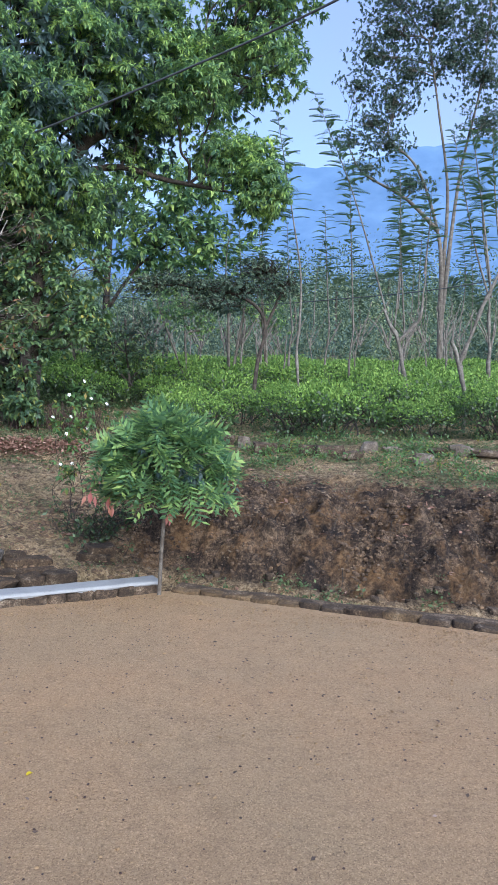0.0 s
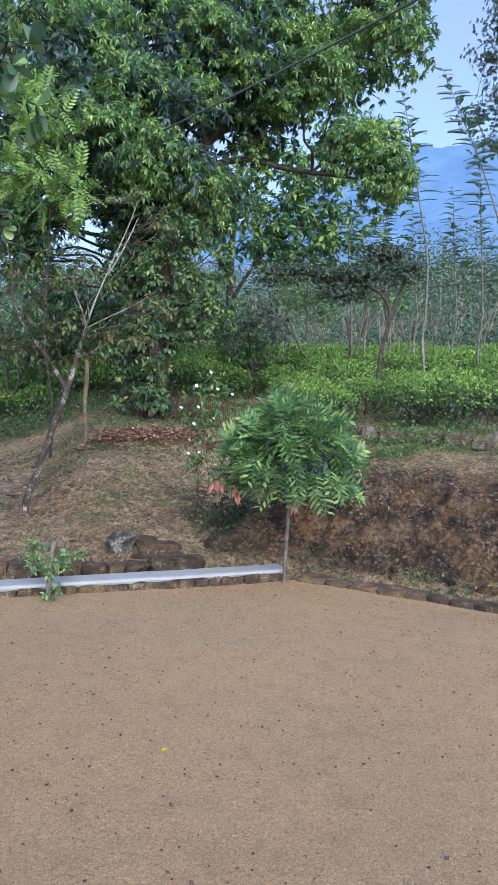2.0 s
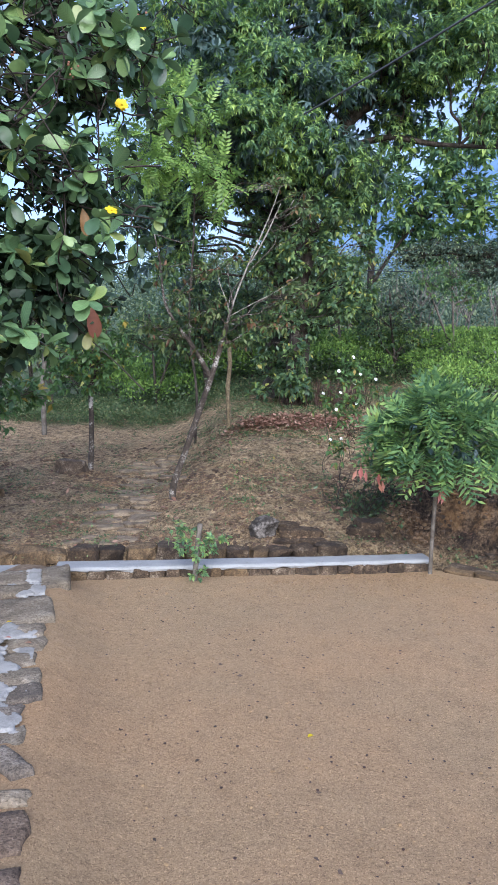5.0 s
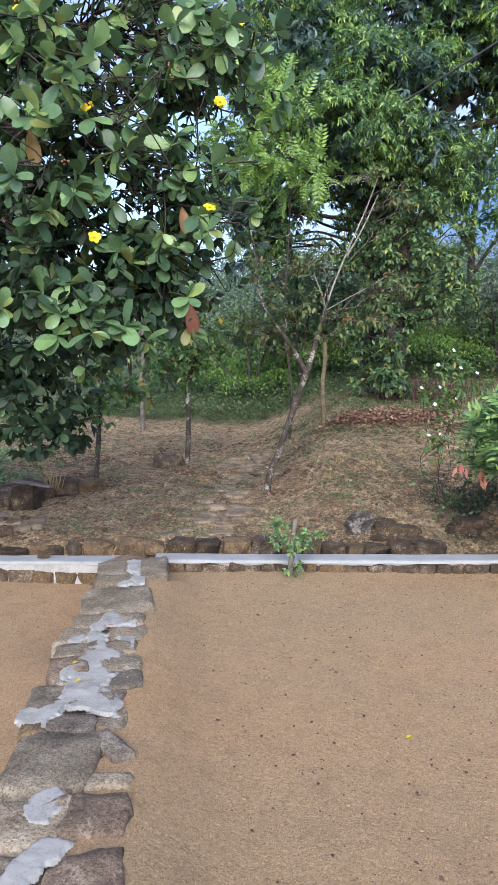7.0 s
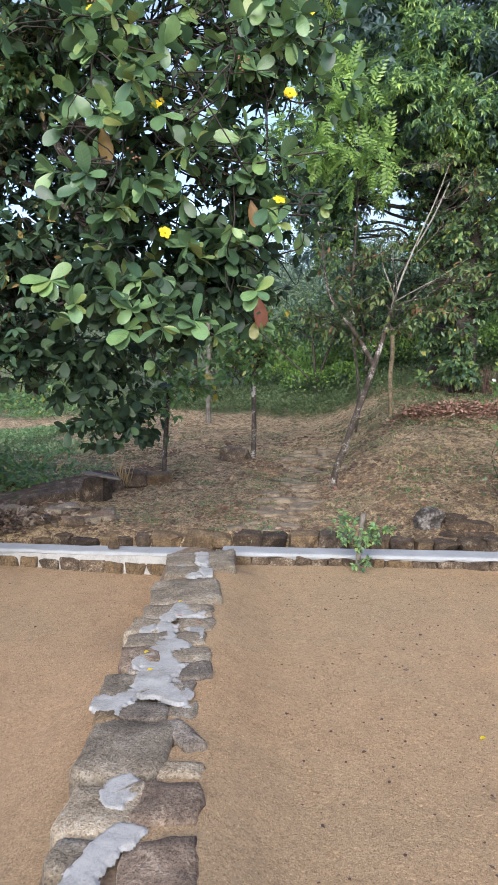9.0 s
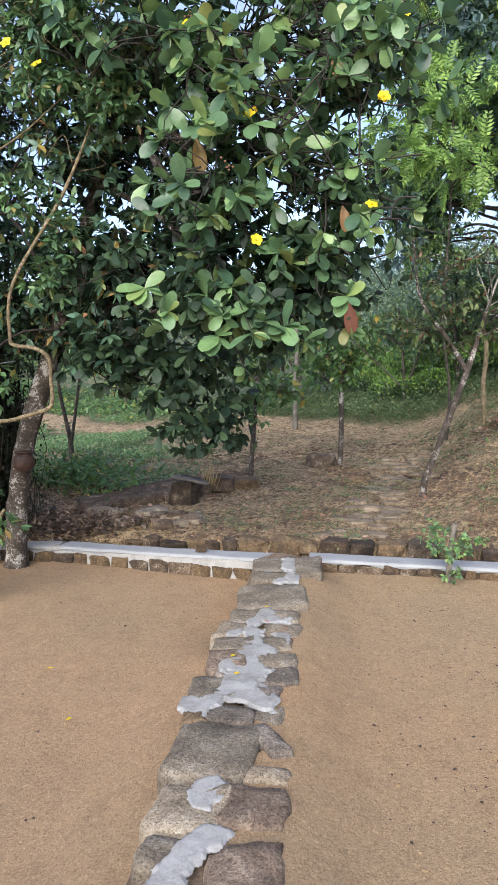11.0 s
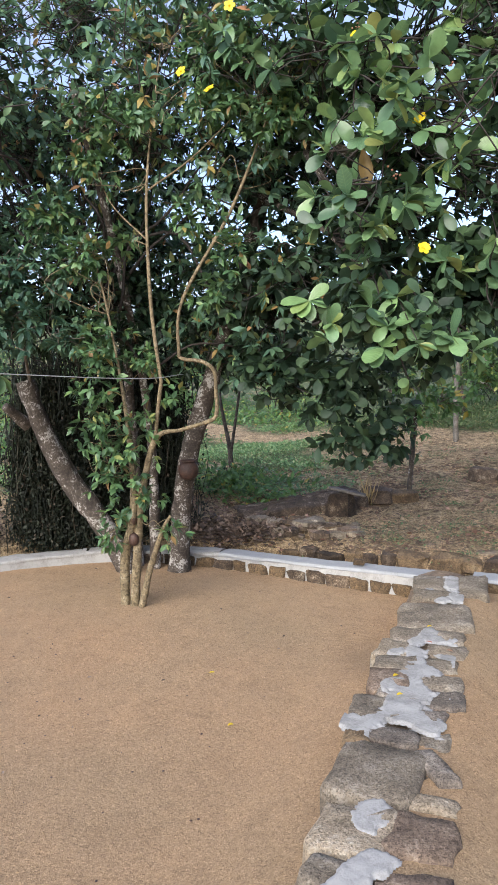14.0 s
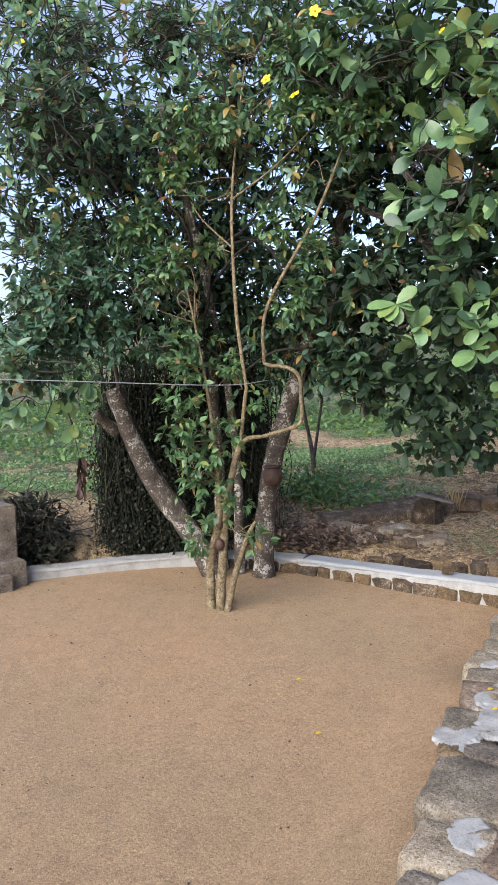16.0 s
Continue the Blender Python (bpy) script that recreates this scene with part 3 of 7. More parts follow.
PATHWAY = [-0.1, -0.08, 0.10, 0.12, 0.13, 0.14, 0.16, 0.22, 0.28, 0.33, 0.5, 0.78, 1.1, 1.5, 2.1, 5, 11, 30, 50, 50]
HOLLOW = [-0.15, -0.13, 0.02, 0.08, 0.1, 0.12, 0.15, 0.2, 0.26, 0.31, 0.36, 0.42, 0.6, 0.85, 1.2, 4, 9, 24, 40, 40]


def shares(p):
    """How far each place belongs to the cut bank, the rise, the old pathway and the hollow."""
    yaw = np.degrees(np.arctan2(-p[:, 0], p[:, 1]))
    yaw = np.where(yaw < -100, yaw + 360, yaw)
    a, b, c = smooth(4, 13, yaw), smooth(20, 29, yaw), smooth(42, 52, yaw)
    return 1 - a, a * (1 - b), b * (1 - c), c, yaw


def height(p):
    p = np.atleast_2d(np.asarray(p, float))
    sd = edge_distance(p, YARD_EDGE)
    bank, rise, way, hollow, yaw = shares(p)
    z = sum(w * np.interp(sd, REACH, prof) for w, prof in ((bank, BANK), (rise, RISE), (way, PATHWAY), (hollow, HOLLOW)))
    q = np.c_[p, np.zeros(len(p))]
    z += (fbm(q, 0.9, 4, 3) - 0.5) * 0.14 * smooth(0.6, 3.0, sd) * (1 + 0.05 * np.minimum(sd, 100))
    z += (fbm(q, 5.0, 4, 11) - 0.5) * 0.07 * smooth(0.3, 0.6, sd) + (fbm(q, 17.0, 2, 13) - 0.5) * 0.035 * smooth(0.3, 0.6, sd)
    face = bank * smooth(0.4, 0.62, sd) * (1 - smooth(1.4, 2.6, sd))
    z += face * (fbm(q, 2.6, 4, 21) - 0.5) * 0.46 + face * (fbm(q, 9.0, 3, 25) - 0.5) * 0.3
    yard = inside(p, YARD)
    return np.where(yard, -0.35, z), sd, face, yard


def ground_z(x, y):
    return float(height([(x, y)])[0][0])


TRACK = [(-5.5, 11.0), (-7.7, 10.7), (-10, 10.2), (-13, 9.4), (-17, 10.5), (-26, 13.5)]


def build_ground():
    yaw = np.r_[np.arange(-180, -26, 6.0), np.arange(-26, 84, 0.23), np.arange(84, 180, 6.0)]
    r = np.r_[0.5, 2.0, 3.5, np.arange(4.4, 9.6, 0.042), 9.6 * 1.021 ** np.arange(0, 130), 9.6 * 1.021**130 * 1.16 ** np.arange(1, 27)]
    rr, yy = np.meshgrid(r, np.radians(yaw), indexing="ij")
    p = np.c_[(-np.sin(yy) * rr).ravel(), (np.cos(yy) * rr).ravel()]
    z, sd, face, yard = height(p)
    n, m = len(r), len(yaw)
    i = (np.arange(n - 1)[:, None] * m + np.arange(m)[None]).ravel()
    j = (np.arange(n - 1)[:, None] * m + (np.arange(m)[None] + 1) % m).ravel()
    f = np.stack([i, i + m, j + m, j], -1)
    ob = part("ground", np.c_[p, z], f, SOIL)
    bank, rise, way, hollow, _ = shares(p)
    q = np.c_[p, np.zeros(len(p))]
    patch = smooth(0.47, 0.62, fbm(q, 1.3, 4, 5))
    fine = smooth(0.45, 0.6, fbm(q, 6.0, 3, 8))
    green = bank * (smooth(1.9, 2.6, sd) * (0.12 + 0.55 * patch)) + rise * (0.15 + 0.5 * smooth(3.6, 4.6, sd)) * fine
    green += way * (0.25 * patch * fine + 0.75 * smooth(6.5, 8.5, sd)) + hollow * (0.9 * smooth(2.2, 3.2, sd) * smooth(0.32, 0.5, patch + fine * 0.5))
    green += hollow * 0.6 * smooth(4.5, 7.0, sd)
    green = np.clip(green + smooth(9, 14, sd) * 0.6 * (1 - hollow), 0, 1)
    track = edge_distance(p, TRACK) + 0.5 * (patch - 0.5)
    green *= smooth(0.5, 1.1, track)
    green *= 1 - 0.8 * way * (1 - smooth(0.4, 0.9, edge_distance(p, [(-3.3, 4.9), (-4.3, 7.2), (-5.3, 10.5)])))
    for key, value in (("green", green), ("cut", np.clip(face * 1.2 + bank * 0.45 * smooth(0.3, 0.5, sd) * (1 - smooth(2.0, 3.0, sd)) + rise * 0.2 * (1 - smooth(0.6, 1.6, sd)), 0, 1))):
        ob.data.attributes.new(key, "FLOAT", "POINT").data.foreach_set("value", value.astype(np.float32))
    return tagged(ob, "sloping brown hillside soil with thin green weeds", "ground", kind="structure")


def build_yard(name, poly, z, label, sand):
    poly = np.array(poly, float)
    lo, hi, step = poly.min(0), poly.max(0), 0.11
    xs, ys = np.arange(lo[0], hi[0] + step, step), np.arange(lo[1], hi[1] + step, step)
    xx, yy = np.meshgrid(xs, ys, indexing="ij")
    p = np.c_[xx.ravel(), yy.ravel()]
    q = np.c_[p, np.zeros(len(p))]
    zz = z + (fbm(q, 0.8, 3, 31) - 0.5) * 0.03 + (fbm(q, 4.0, 3, 33) - 0.5) * 0.012
    if z == 0.0:
        zz += 0.135 * (1 - smooth(0.15, 0.5, (p - WALL_FROM) @ WALL_SIDE)) * smooth(-0.1, 0.35, (p - WALL_FROM) @ WALL_WAY)
    else:
        zz += 0.14 * (1 - smooth(0.28, 0.8, -(p - WALL_FROM) @ WALL_SIDE)) * smooth(0.8, 1.7, (p - WALL_FROM) @ WALL_WAY)
    n, m = len(xs), len(ys)
    i = (np.arange(n - 1)[:, None] * m + np.arange(m - 1)[None]).ravel()
    f = np.stack([i, i + m, i + m + 1, i + 1], -1)
    mid = p[f].mean(1)
    f = f[inside(mid, poly)]
    used, back = np.unique(f, return_inverse=True)
    ob = part(name, np.c_[p, zz][used], back.reshape(-1, 4), sand)
    return tagged(ob, label, "yard", kind="structure")


build_ground()
wall_end = WALL_FROM + 9 * WALL_WAY
build_yard("yard", [(-3.35, 4.78), (-0.78, 6.2), (1.9, 5.32), (6.0, 3.85), (13, 1.4), (13, -14), tuple(wall_end + 5 * WALL_WAY), tuple(wall_end), tuple(WALL_FROM + 0.1 * WALL_WAY)], 0.0, "level yard of raked tan sand and fine gravel", SAND)
build_yard("yard_lower", [(-3.45, 4.7), (-3.85, 4.5), (-4.63, 4.22), (-5.55, 3.84), (-6.05, 3.53), (-6.42, 3.15), (-6.68, 2.6), (-6.8, 2.0), (-6.88, 1.5), (-7.05, 0.2), (-12, 0.2), (-12, -14), tuple(wall_end + 5 * WALL_WAY), tuple(wall_end), tuple(WALL_FROM)], LOW, "lower yard of raked orange-tan sand beside the stone wall", PINK_SAND)


def rock_shape(size, seed, ring=8, rows=3, square=0.55, flat=0.45, rough=0.16):
    """An uneven boulder or dressed stone, with size across x, y and z."""
    a = np.arange(ring) * 2 * np.pi / ring + 0.2
    lat = np.linspace(-1, 1, rows + 2)[1:-1] * 1.15
    def power(v, e):
        return np.sign(v) * np.abs(v) ** e
    v = [(0, 0, -0.5)]
    for l in lat:
        c = power(np.cos(l), flat)
        v += [(0.5 * c * power(np.cos(t), square), 0.5 * c * power(np.sin(t), square), 0.5 * power(np.sin(l), flat)) for t in a]
    v.append((0, 0, 0.5))
    v = np.array(v)
    bumpy = fbm(v * 1.0 + seed * 7.31, 2.2, 3, seed) - 0.5 + 0.45 * (fbm(v + seed * 3.17, 6.0, 2, seed + 3) - 0.5)
    v = v * (1 + rough * 2 * bumpy[:, None]) * size
    f, t = [], []
    for r in range(len(lat) - 1):
        for s in range(ring):
            b, n = 1 + r * ring + s, 1 + r * ring + (s + 1) % ring
            f.append((b, n, n + ring, b + ring))
    last = 1 + (len(lat) - 1) * ring
    for s in range(ring):
        t += [(0, 1 + (s + 1) % ring, 1 + s), (last + s, last + (s + 1) % ring, len(v) - 1)]
    return v, [np.array(f).reshape(-1, 4), np.array(t)]


def slab_stone(size, seed, corners=8):
    """A rough flat-topped slab with an angular outline."""
    r = np.random.default_rng(seed)
    n = corners * 3
    a = np.sort(r.uniform(0, 2 * np.pi / corners * 0.55, corners) + np.arange(corners) * 2 * np.pi / corners)
    pts = np.c_[np.sign(np.cos(a)) * np.abs(np.cos(a)) ** 0.32, np.sign(np.sin(a)) * np.abs(np.sin(a)) ** 0.32] * r.uniform(0.92, 1.06, (corners, 1)) * 0.5
    ring = np.concatenate([pts + (np.roll(pts, -1, 0) - pts) * t for t in (0, 0.33, 0.67)], 1).reshape(-1, 2)
    ring += r.normal(size=ring.shape) * 0.013
    v, f, t = [], [], []
    for scale, z in ((1.0, -1.0), (1.01, -0.35), (1.0, -0.1), (0.97, -0.04), (0.89, -0.008), (0.5, 0.008)):
        v += [(x * scale, y * scale, z) for x, y in ring]
    v.append((0, 0, 0.012))
    v = np.array(v) * size
    top = np.repeat([0, 0.4, 1, 1, 1, 1], n)
    top = np.r_[top, 1]
    v[:, 2] += top * (fbm(v + seed, 9.0, 4, seed) - 0.5) * 0.045
    v[:, :2] += ((np.c_[fbm(v + seed, 14.0, 3, 5), fbm(v + seed, 14.0, 3, 6)]) - 0.5) * 0.03
    for k in range(5):
        for s in range(n):
            b, c = k * n + s, k * n + (s + 1) % n
            f.append((b, c, c + n, b + n))
    t = [(5 * n + s, 5 * n + (s + 1) % n, len(v) - 1) for s in range(n)]
    return v, [np.array(f), np.array(t)]


def put_slab(name, parent, place, size, turn, mat, seed):
    """place: the middle of the slab's top."""
    v, f = slab_stone(np.array(size, float), seed)
    ob = new(name, mesh_of(name, v, f, [mat]))
    ob.parent = parent
    ob.location = Vector(place) - Vector(base_of(parent))
    ob.rotation_euler = (0, 0, turn)
    return ob


def put_stone(name, parent, place, size, turn, mat, seed, **shape):
    v, f = rock_shape(np.array(size, float), seed, **shape)
    ob = new(name, mesh_of(name, v, f, [mat], None, False))
    ob.parent = parent
    ob.location = Vector(place) - Vector(base_of(parent))
    ob.rotation_euler = (0, 0, turn)
    return ob


def along(line, step, start=0.0):
    """Places, ways and widths of pieces laid along a line, with uneven lengths."""
    line = np.asarray(line, float)
    seg = np.hypot(*np.diff(line, axis=0).T)
    total, at = seg.sum(), start
    cum = np.r_[0, np.cumsum(seg)]
    while at < total - 0.05:
        long = step * (0.65 + 0.8 * random.random())
        mid = min(at + long / 2, total)
        k = min(np.searchsorted(cum, mid) - 1, len(seg) - 1) if mid > 0 else 0
        d = (line[k + 1] - line[k]) / seg[k]
        yield line[k] + d * (mid - cum[k]), d, long
        at += long


def sweep(name, line, profile, mat, parent, label="", wave=0.006, drop=None, ragged=0.0):
    """A band along a line; profile: offsets to the left of the way, and heights."""
    line = spline(np.asarray(line, float), 24 if ragged else 12)
    d = unit(np.gradient(line, axis=0))
    n = np.c_[-d[:, 1], d[:, 0]]
    k = len(profile)
    v = np.array([(*(p + s * o), z) for p, s in zip(line, n) for o, z in profile])
    if drop:
        v[:, 2] -= np.repeat(np.interp(line[:, 0], *drop), k)
    v += wave * 2 * (np.c_[fbm(v, 6.0, 4, 41), fbm(v, 6.0, 4, 42), fbm(v, 6.0, 4, 43)] - 0.5)
    edge_z = ragged * 2 * (fbm(v * (1, 1, 0), 11.0, 3, 47) - 0.5)
    v[:, 2] += np.where(np.arange(len(v)) % k < 2, edge_z, 0)
    i = (np.arange(len(line) - 1)[:, None] * k + np.arange(k - 1)[None]).ravel()
    return part(name, v, np.stack([i, i + k, i + k + 1, i + 1], -1), mat, parent, label, None, mat is CEMENT)


# kerb with a whitewashed top, left of the corner and curving behind the trees
kerb = thing("kerb", (-3.25, 4.75, 0.0), "low stone kerb with a whitewashed cement top", "kerb", kind="structure")
cap = [(0.03, 0.055), (0.004, 0.062), (-0.006, 0.075), (0.0, 0.092), (0.008, 0.098), (0.05, 0.101), (0.1, 0.1), (0.15, 0.103), (0.19, 0.101), (0.2, 0.09), (0.205, -0.2)]
sweep("cap", [(-3.42, 4.62), (-2.4, 5.16), (-1.6, 5.6), CORNER], cap, LIME, kerb, "", 0.005, None, 0.02)
SINK = ([-6.8, -6.4, -5.5, -4.6, -3.7], [0.13, 0.105, 0.07, 0.058, 0.02])  # the curved part lies lower
sweep("cap", KERB_LEFT[6:-1] + [(-3.7, 4.48)], cap, LIME, kerb, "", 0.006, SINK, 0.03)
sweep("cap", KERB_LEFT[:7], cap, CEMENT, kerb, "bare grey cement top", 0.013, SINK, 0.035)
for line, low, tall in (([(-3.38, 4.64), CORNER], -0.03, 0.1), (KERB_LEFT[4:], LOW - 0.04, 0.14)):
    for n, (at, d, long) in enumerate(along(line, 0.19 if low < -0.1 else 0.15)):
        back = np.array((-d[1], d[0]))
        h = tall * (0.85 + 0.2 * random.random())
        place = (*(at + back * 0.05), low + tall * 0.55 + random.uniform(-0.008, 0.008))
        mat = OCHRE_STONE if random.random() < (0.65 if low < -0.1 else 0.3) else DARK_STONE
        put_stone("stone", kerb, place, (long * 0.99, 0.14, h * 0.95), math.atan2(d[1], d[0]) + random.uniform(-0.1, 0.1), mat, 100 + n + int(tall * 1000), ring=12, rows=4, square=0.36, flat=0.34, rough=0.36)
core = [(0.03, -0.3), (0.03, 0.056)]
sweep("mortar", KERB_LEFT[:-1] + [(-3.3, 4.68)], [(0.001, -0.3), (0.0, 0.0), (0.001, 0.085)], CEMENT, kerb, "", 0.006, SINK)
sweep("mortar", [(-3.2, 4.73), (-2.4, 5.16), (-1.6, 5.6), CORNER], core, DARK_STONE, kerb)

kerb_flat = thing("stone_edging", (0.6, 5.7, 0.0), "edging of weathered flat stones with moss and pale mortar", "kerb", kind="structure")
EDGE_LINE = [(-0.62, 6.1), (1.9, 5.24), (6.0, 3.77), (10.0, 2.4)]
for n, (at, d, long) in enumerate(along(EDGE_LINE, 0.21)):
    back = np.array((-d[1], d[0]))
    place = (*(at + back * (0.06 + random.uniform(-0.01, 0.01))), 0.042 + random.uniform(-0.018, 0.012))
    put_slab("stone", kerb_flat, place, (long * 1.0, random.uniform(0.1, 0.14), 0.13), math.atan2(d[1], d[0]) + random.uniform(-0.03, 0.03), random.choice((DARK_STONE, MOSSY_STONE, DARK_STONE, OCHRE_STONE)), 300 + 7 * n)
sweep("bed", [np.array(p) for p in EDGE_LINE], [(0.08, -0.2), (0.09, 0.03), (0.13, 0.038), (0.18, 0.036), (0.24, 0.03), (0.3, -0.05)], DARK_STONE, kerb_flat, "rough mortar bed behind the stones", 0.03)

# the low dividing wall of granite and cement, running from the kerb past the viewer
wall = thing("dividing_wall", (*(WALL_FROM + 2 * WALL_WAY), 0.0), "low dividing wall of granite slabs set in pale cement", "wall", kind="structure")
FAR_END = [
    (0.13, -0.13, 0.38, 0.25, 0), (0.16, 0.16, 0.5, 0.2, 0), (0.47, -0.09, 0.17, 0.3, 0), (0.9, -0.05, 0.47, 0.46, 0), (1.27, -0.19, 0.24, 0.22, 0), (1.27, 0.05, 0.2, 0.18, 0),
    (1.53, -0.23, 0.22, 0.24, 1), (1.5, 0.05, 0.18, 0.22, 0), (1.76, -0.21, 0.19, 0.24, 0), (1.71, 0.04, 0.16, 0.17, 0), (1.97, -0.22, 0.24, 0.21, 2), (1.93, 0.06, 0.21, 0.19, 0), (2.11, 0.09, 0.2, 0.17, 3)]
NEAR_END = [
    (2.12, -0.12, 0.1, 0.2, 3), (2.27, -0.24, 0.26, 0.22, 0), (2.31, 0.03, 0.18, 0.15, 3), (2.54, -0.1, 0.13, 0.2, 3), (2.52, 0.07, 0.15, 0.12, 0), (2.57, -0.27, 0.13, 0.1, 4), (2.83, -0.11, 0.4, 0.32, 0),
    (2.73, 0.085, 0.23, 0.09, 3, 0.42), (2.97, 0.1, 0.1, 0.16, 5), (3.2, -0.14, 0.25, 0.25, 1), (3.18, 0.08, 0.23, 0.21, 2), (3.43, -0.19, 0.14, 0.18, 0), (3.5, 0.085, 0.29, 0.23, 2)]
WALL_STONES = FAR_END + NEAR_END  # along, across, length, width, kind of granite, turn
wall_body = [(-0.23, -0.4), (-0.225, 0.0), (-0.2, 0.08)] + [(o, 0.118 - 1.4 * abs(o) ** 2.2) for o in np.linspace(-0.17, 0.17, 11)] + [(0.2, 0.08), (0.225, 0.0), (0.23, -0.4)]
wall_mid = WALL_FROM - 0.09 * WALL_SIDE
sweep("core", [wall_mid + WALL_WAY * v for v in np.arange(-0.3, 14.6, 0.4)], wall_body, CLOD, wall, "earth and rubble core", 0.02)
# cement smeared over the joints, in lobed patches: along, across, radius
SMEARS = [(0.05, 0.02, 0.08), (0.24, 0.03, 0.07), (0.42, 0.06, 0.09), (0.55, 0.1, 0.06), (0.36, -0.12, 0.05), (0.6, -0.02, 0.06), (1.2, -0.05, 0.05), (1.28, -0.05, 0.07), (1.37, 0.02, 0.07), (1.38, 0.1, 0.05), (1.4, -0.1, 0.06), (1.58, -0.1, 0.08), (1.63, -0.2, 0.05), (1.64, 0.08, 0.08), (1.68, 0.11, 0.06), (1.7, -0.08, 0.06), (1.8, -0.03, 0.07)]
SMEARS += [(1.87, -0.12, 0.07), (1.85, 0.03, 0.05), (1.98, -0.08, 0.09), (2.04, -0.18, 0.06), (2.07, -0.02, 0.08), (2.19, -0.12, 0.06), (2.24, -0.07, 0.1), (2.34, -0.09, 0.08), (2.42, 0.02, 0.07), (2.41, 0.08, 0.06), (2.45, -0.2, 0.07), (2.47, -0.29, 0.07), (2.57, -0.22, 0.05), (3.12, -0.09, 0.07), (3.16, -0.1, 0.05), (3.1, -0.05, 0.05)]
SMEARS += [(3.33, -0.02, 0.06), (3.38, -0.07, 0.06), (3.44, -0.09, 0.06), (3.56, -0.14, 0.08), (3.8, -0.08, 0.1)]
gv, gw = np.meshgrid(np.arange(-0.2, 4.2, 0.007), np.arange(-0.42, 0.24, 0.007), indexing="ij")
wet = np.zeros(gv.shape)
for a, b, r in SMEARS:
    wet += np.exp(-(((gv - a) / (1.25 * r)) ** 2 + ((gw - b) / (0.8 * r)) ** 2))
wp = np.c_[gv.ravel(), gw.ravel(), np.zeros(gv.size)]
wet = wet.ravel() + 1.1 * (fbm(wp, 9.0, 4, 71) - 0.5) + 0.7 * (fbm(wp, 34.0, 3, 72) - 0.5)
rise_z = 0.144 + 0.012 * smooth(0.56, 0.72, wet) + 0.012 * (fbm(wp, 12.0, 4, 73) - 0.5)
flat_xy = WALL_FROM + wp[:, :1] * WALL_WAY + (wp[:, 1:2] - 0.03) * WALL_SIDE
gi = (np.arange(gv.shape[0] - 1)[:, None] * gv.shape[1] + np.arange(gv.shape[1] - 1)[None]).ravel()
quads = np.stack([gi, gi + gv.shape[1], gi + gv.shape[1] + 1, gi + 1], -1)
quads = quads[(wet[quads].max(1) > 0.56) & (gw.ravel()[quads].min(1) > -0.32) & (gw.ravel()[quads].max(1) < 0.12)]
used, back_to = np.unique(quads, return_inverse=True)
part("mortar", np.c_[flat_xy, rise_z][used], back_to.reshape(-1, 4)[:, ::-1], CEMENT, wall, "pale cement smeared over the joints")
far_stones = [(v, w, 0.3, 0.25, int(v * 9) % 3) for v in np.arange(3.85, 14.3, 0.36) for w in (-0.18, 0.07)]
for n, (v, w, lv, lw, kind, *turned) in enumerate(WALL_STONES + far_stones):
    at = WALL_FROM + WALL_WAY * v + WALL_SIDE * (w - 0.02 + 0.03 * (w < -0.15 and v > 1.1))
    edge = abs(w + 0.05) + lw / 2 > 0.17
    put_slab("stone", wall, (*at, 0.15 + random.uniform(-0.008, 0.012)), (lv * 1.13, lw * 1.08, 0.3 if edge else 0.16), math.atan2(WALL_WAY[1], WALL_WAY[0]) + random.uniform(-0.13, 0.13) + sum(turned), (STONE, TAN_STONE, RED_STONE, GREY_STONE, OCHRE_STONE, TAN_STONE)[kind], 500 + n)

# the old retaining wall behind the kerb
old = thing("retaining_wall", (-3.3, 5.2, 0.0), "old dry retaining wall of dark mossy stones", "wall", kind="structure")
n = 0
for line, gap in (([(-5.35, 4.28), (-4.5, 4.6), (-3.4, 5.08), (-2.4, 5.55), (-1.5, 6.02)], 0.17),):
    for course, (lift, deep) in enumerate(((-0.04, 0.2), (0.09, 0.24))):
        for at, d, long in along(line, gap * (1.0 if course == 0 else 1.25), course * 0.07):
            n += 1
            back = np.array((-d[1], d[0]))
            h = 0.1 + 0.08 * random.random()
            put_stone("stone", old, (*(at + back * (0.02 + 0.05 * course + random.uniform(-0.02, 0.02))), lift + random.uniform(-0.015, 0.015) - float(np.interp(at[0], [-5.4, -4.4, -3.4], [0.11, 0.05, 0.0]))), (long * 1.04, deep, h), math.atan2(d[1], d[0]) + random.uniform(-0.06, 0.06), random.choice((DARK_STONE, OCHRE_STONE, MOSSY_STONE, MOSSY_STONE, MOSSY_STONE) if course else (MOSSY_STONE, DARK_STONE)), 700 + n, ring=11, rows=4, square=0.42, flat=0.4, rough=0.42)

sweep("fill", [(-5.4, 4.36), (-4.5, 4.7), (-3.4, 5.18), (-2.4, 5.65), (-1.45, 6.14)], [(-0.02, -0.3), (-0.02, 0.06), (0.0, 0.085), (0.14, 0.1)], CLOD, old, "dark earth behind the stones", 0.03, ([-5.4, -4.4, -3.4], [0.12, 0.06, 0.0]))

v, f = rock_shape(np.array((0.1, 0.07, 0.05)), 12, 10, 4, 0.4, 0.4, 0.25)
chip = new("stone", mesh_of("stone", v, f, [OCHRE_STONE], None, False))
chip.location, chip.rotation_euler = (-4.32, 4.33, 0.092), (0, 0.1, 0.9)
tagged(chip, "small ochre stone lying on the whitewashed kerb", "stone")

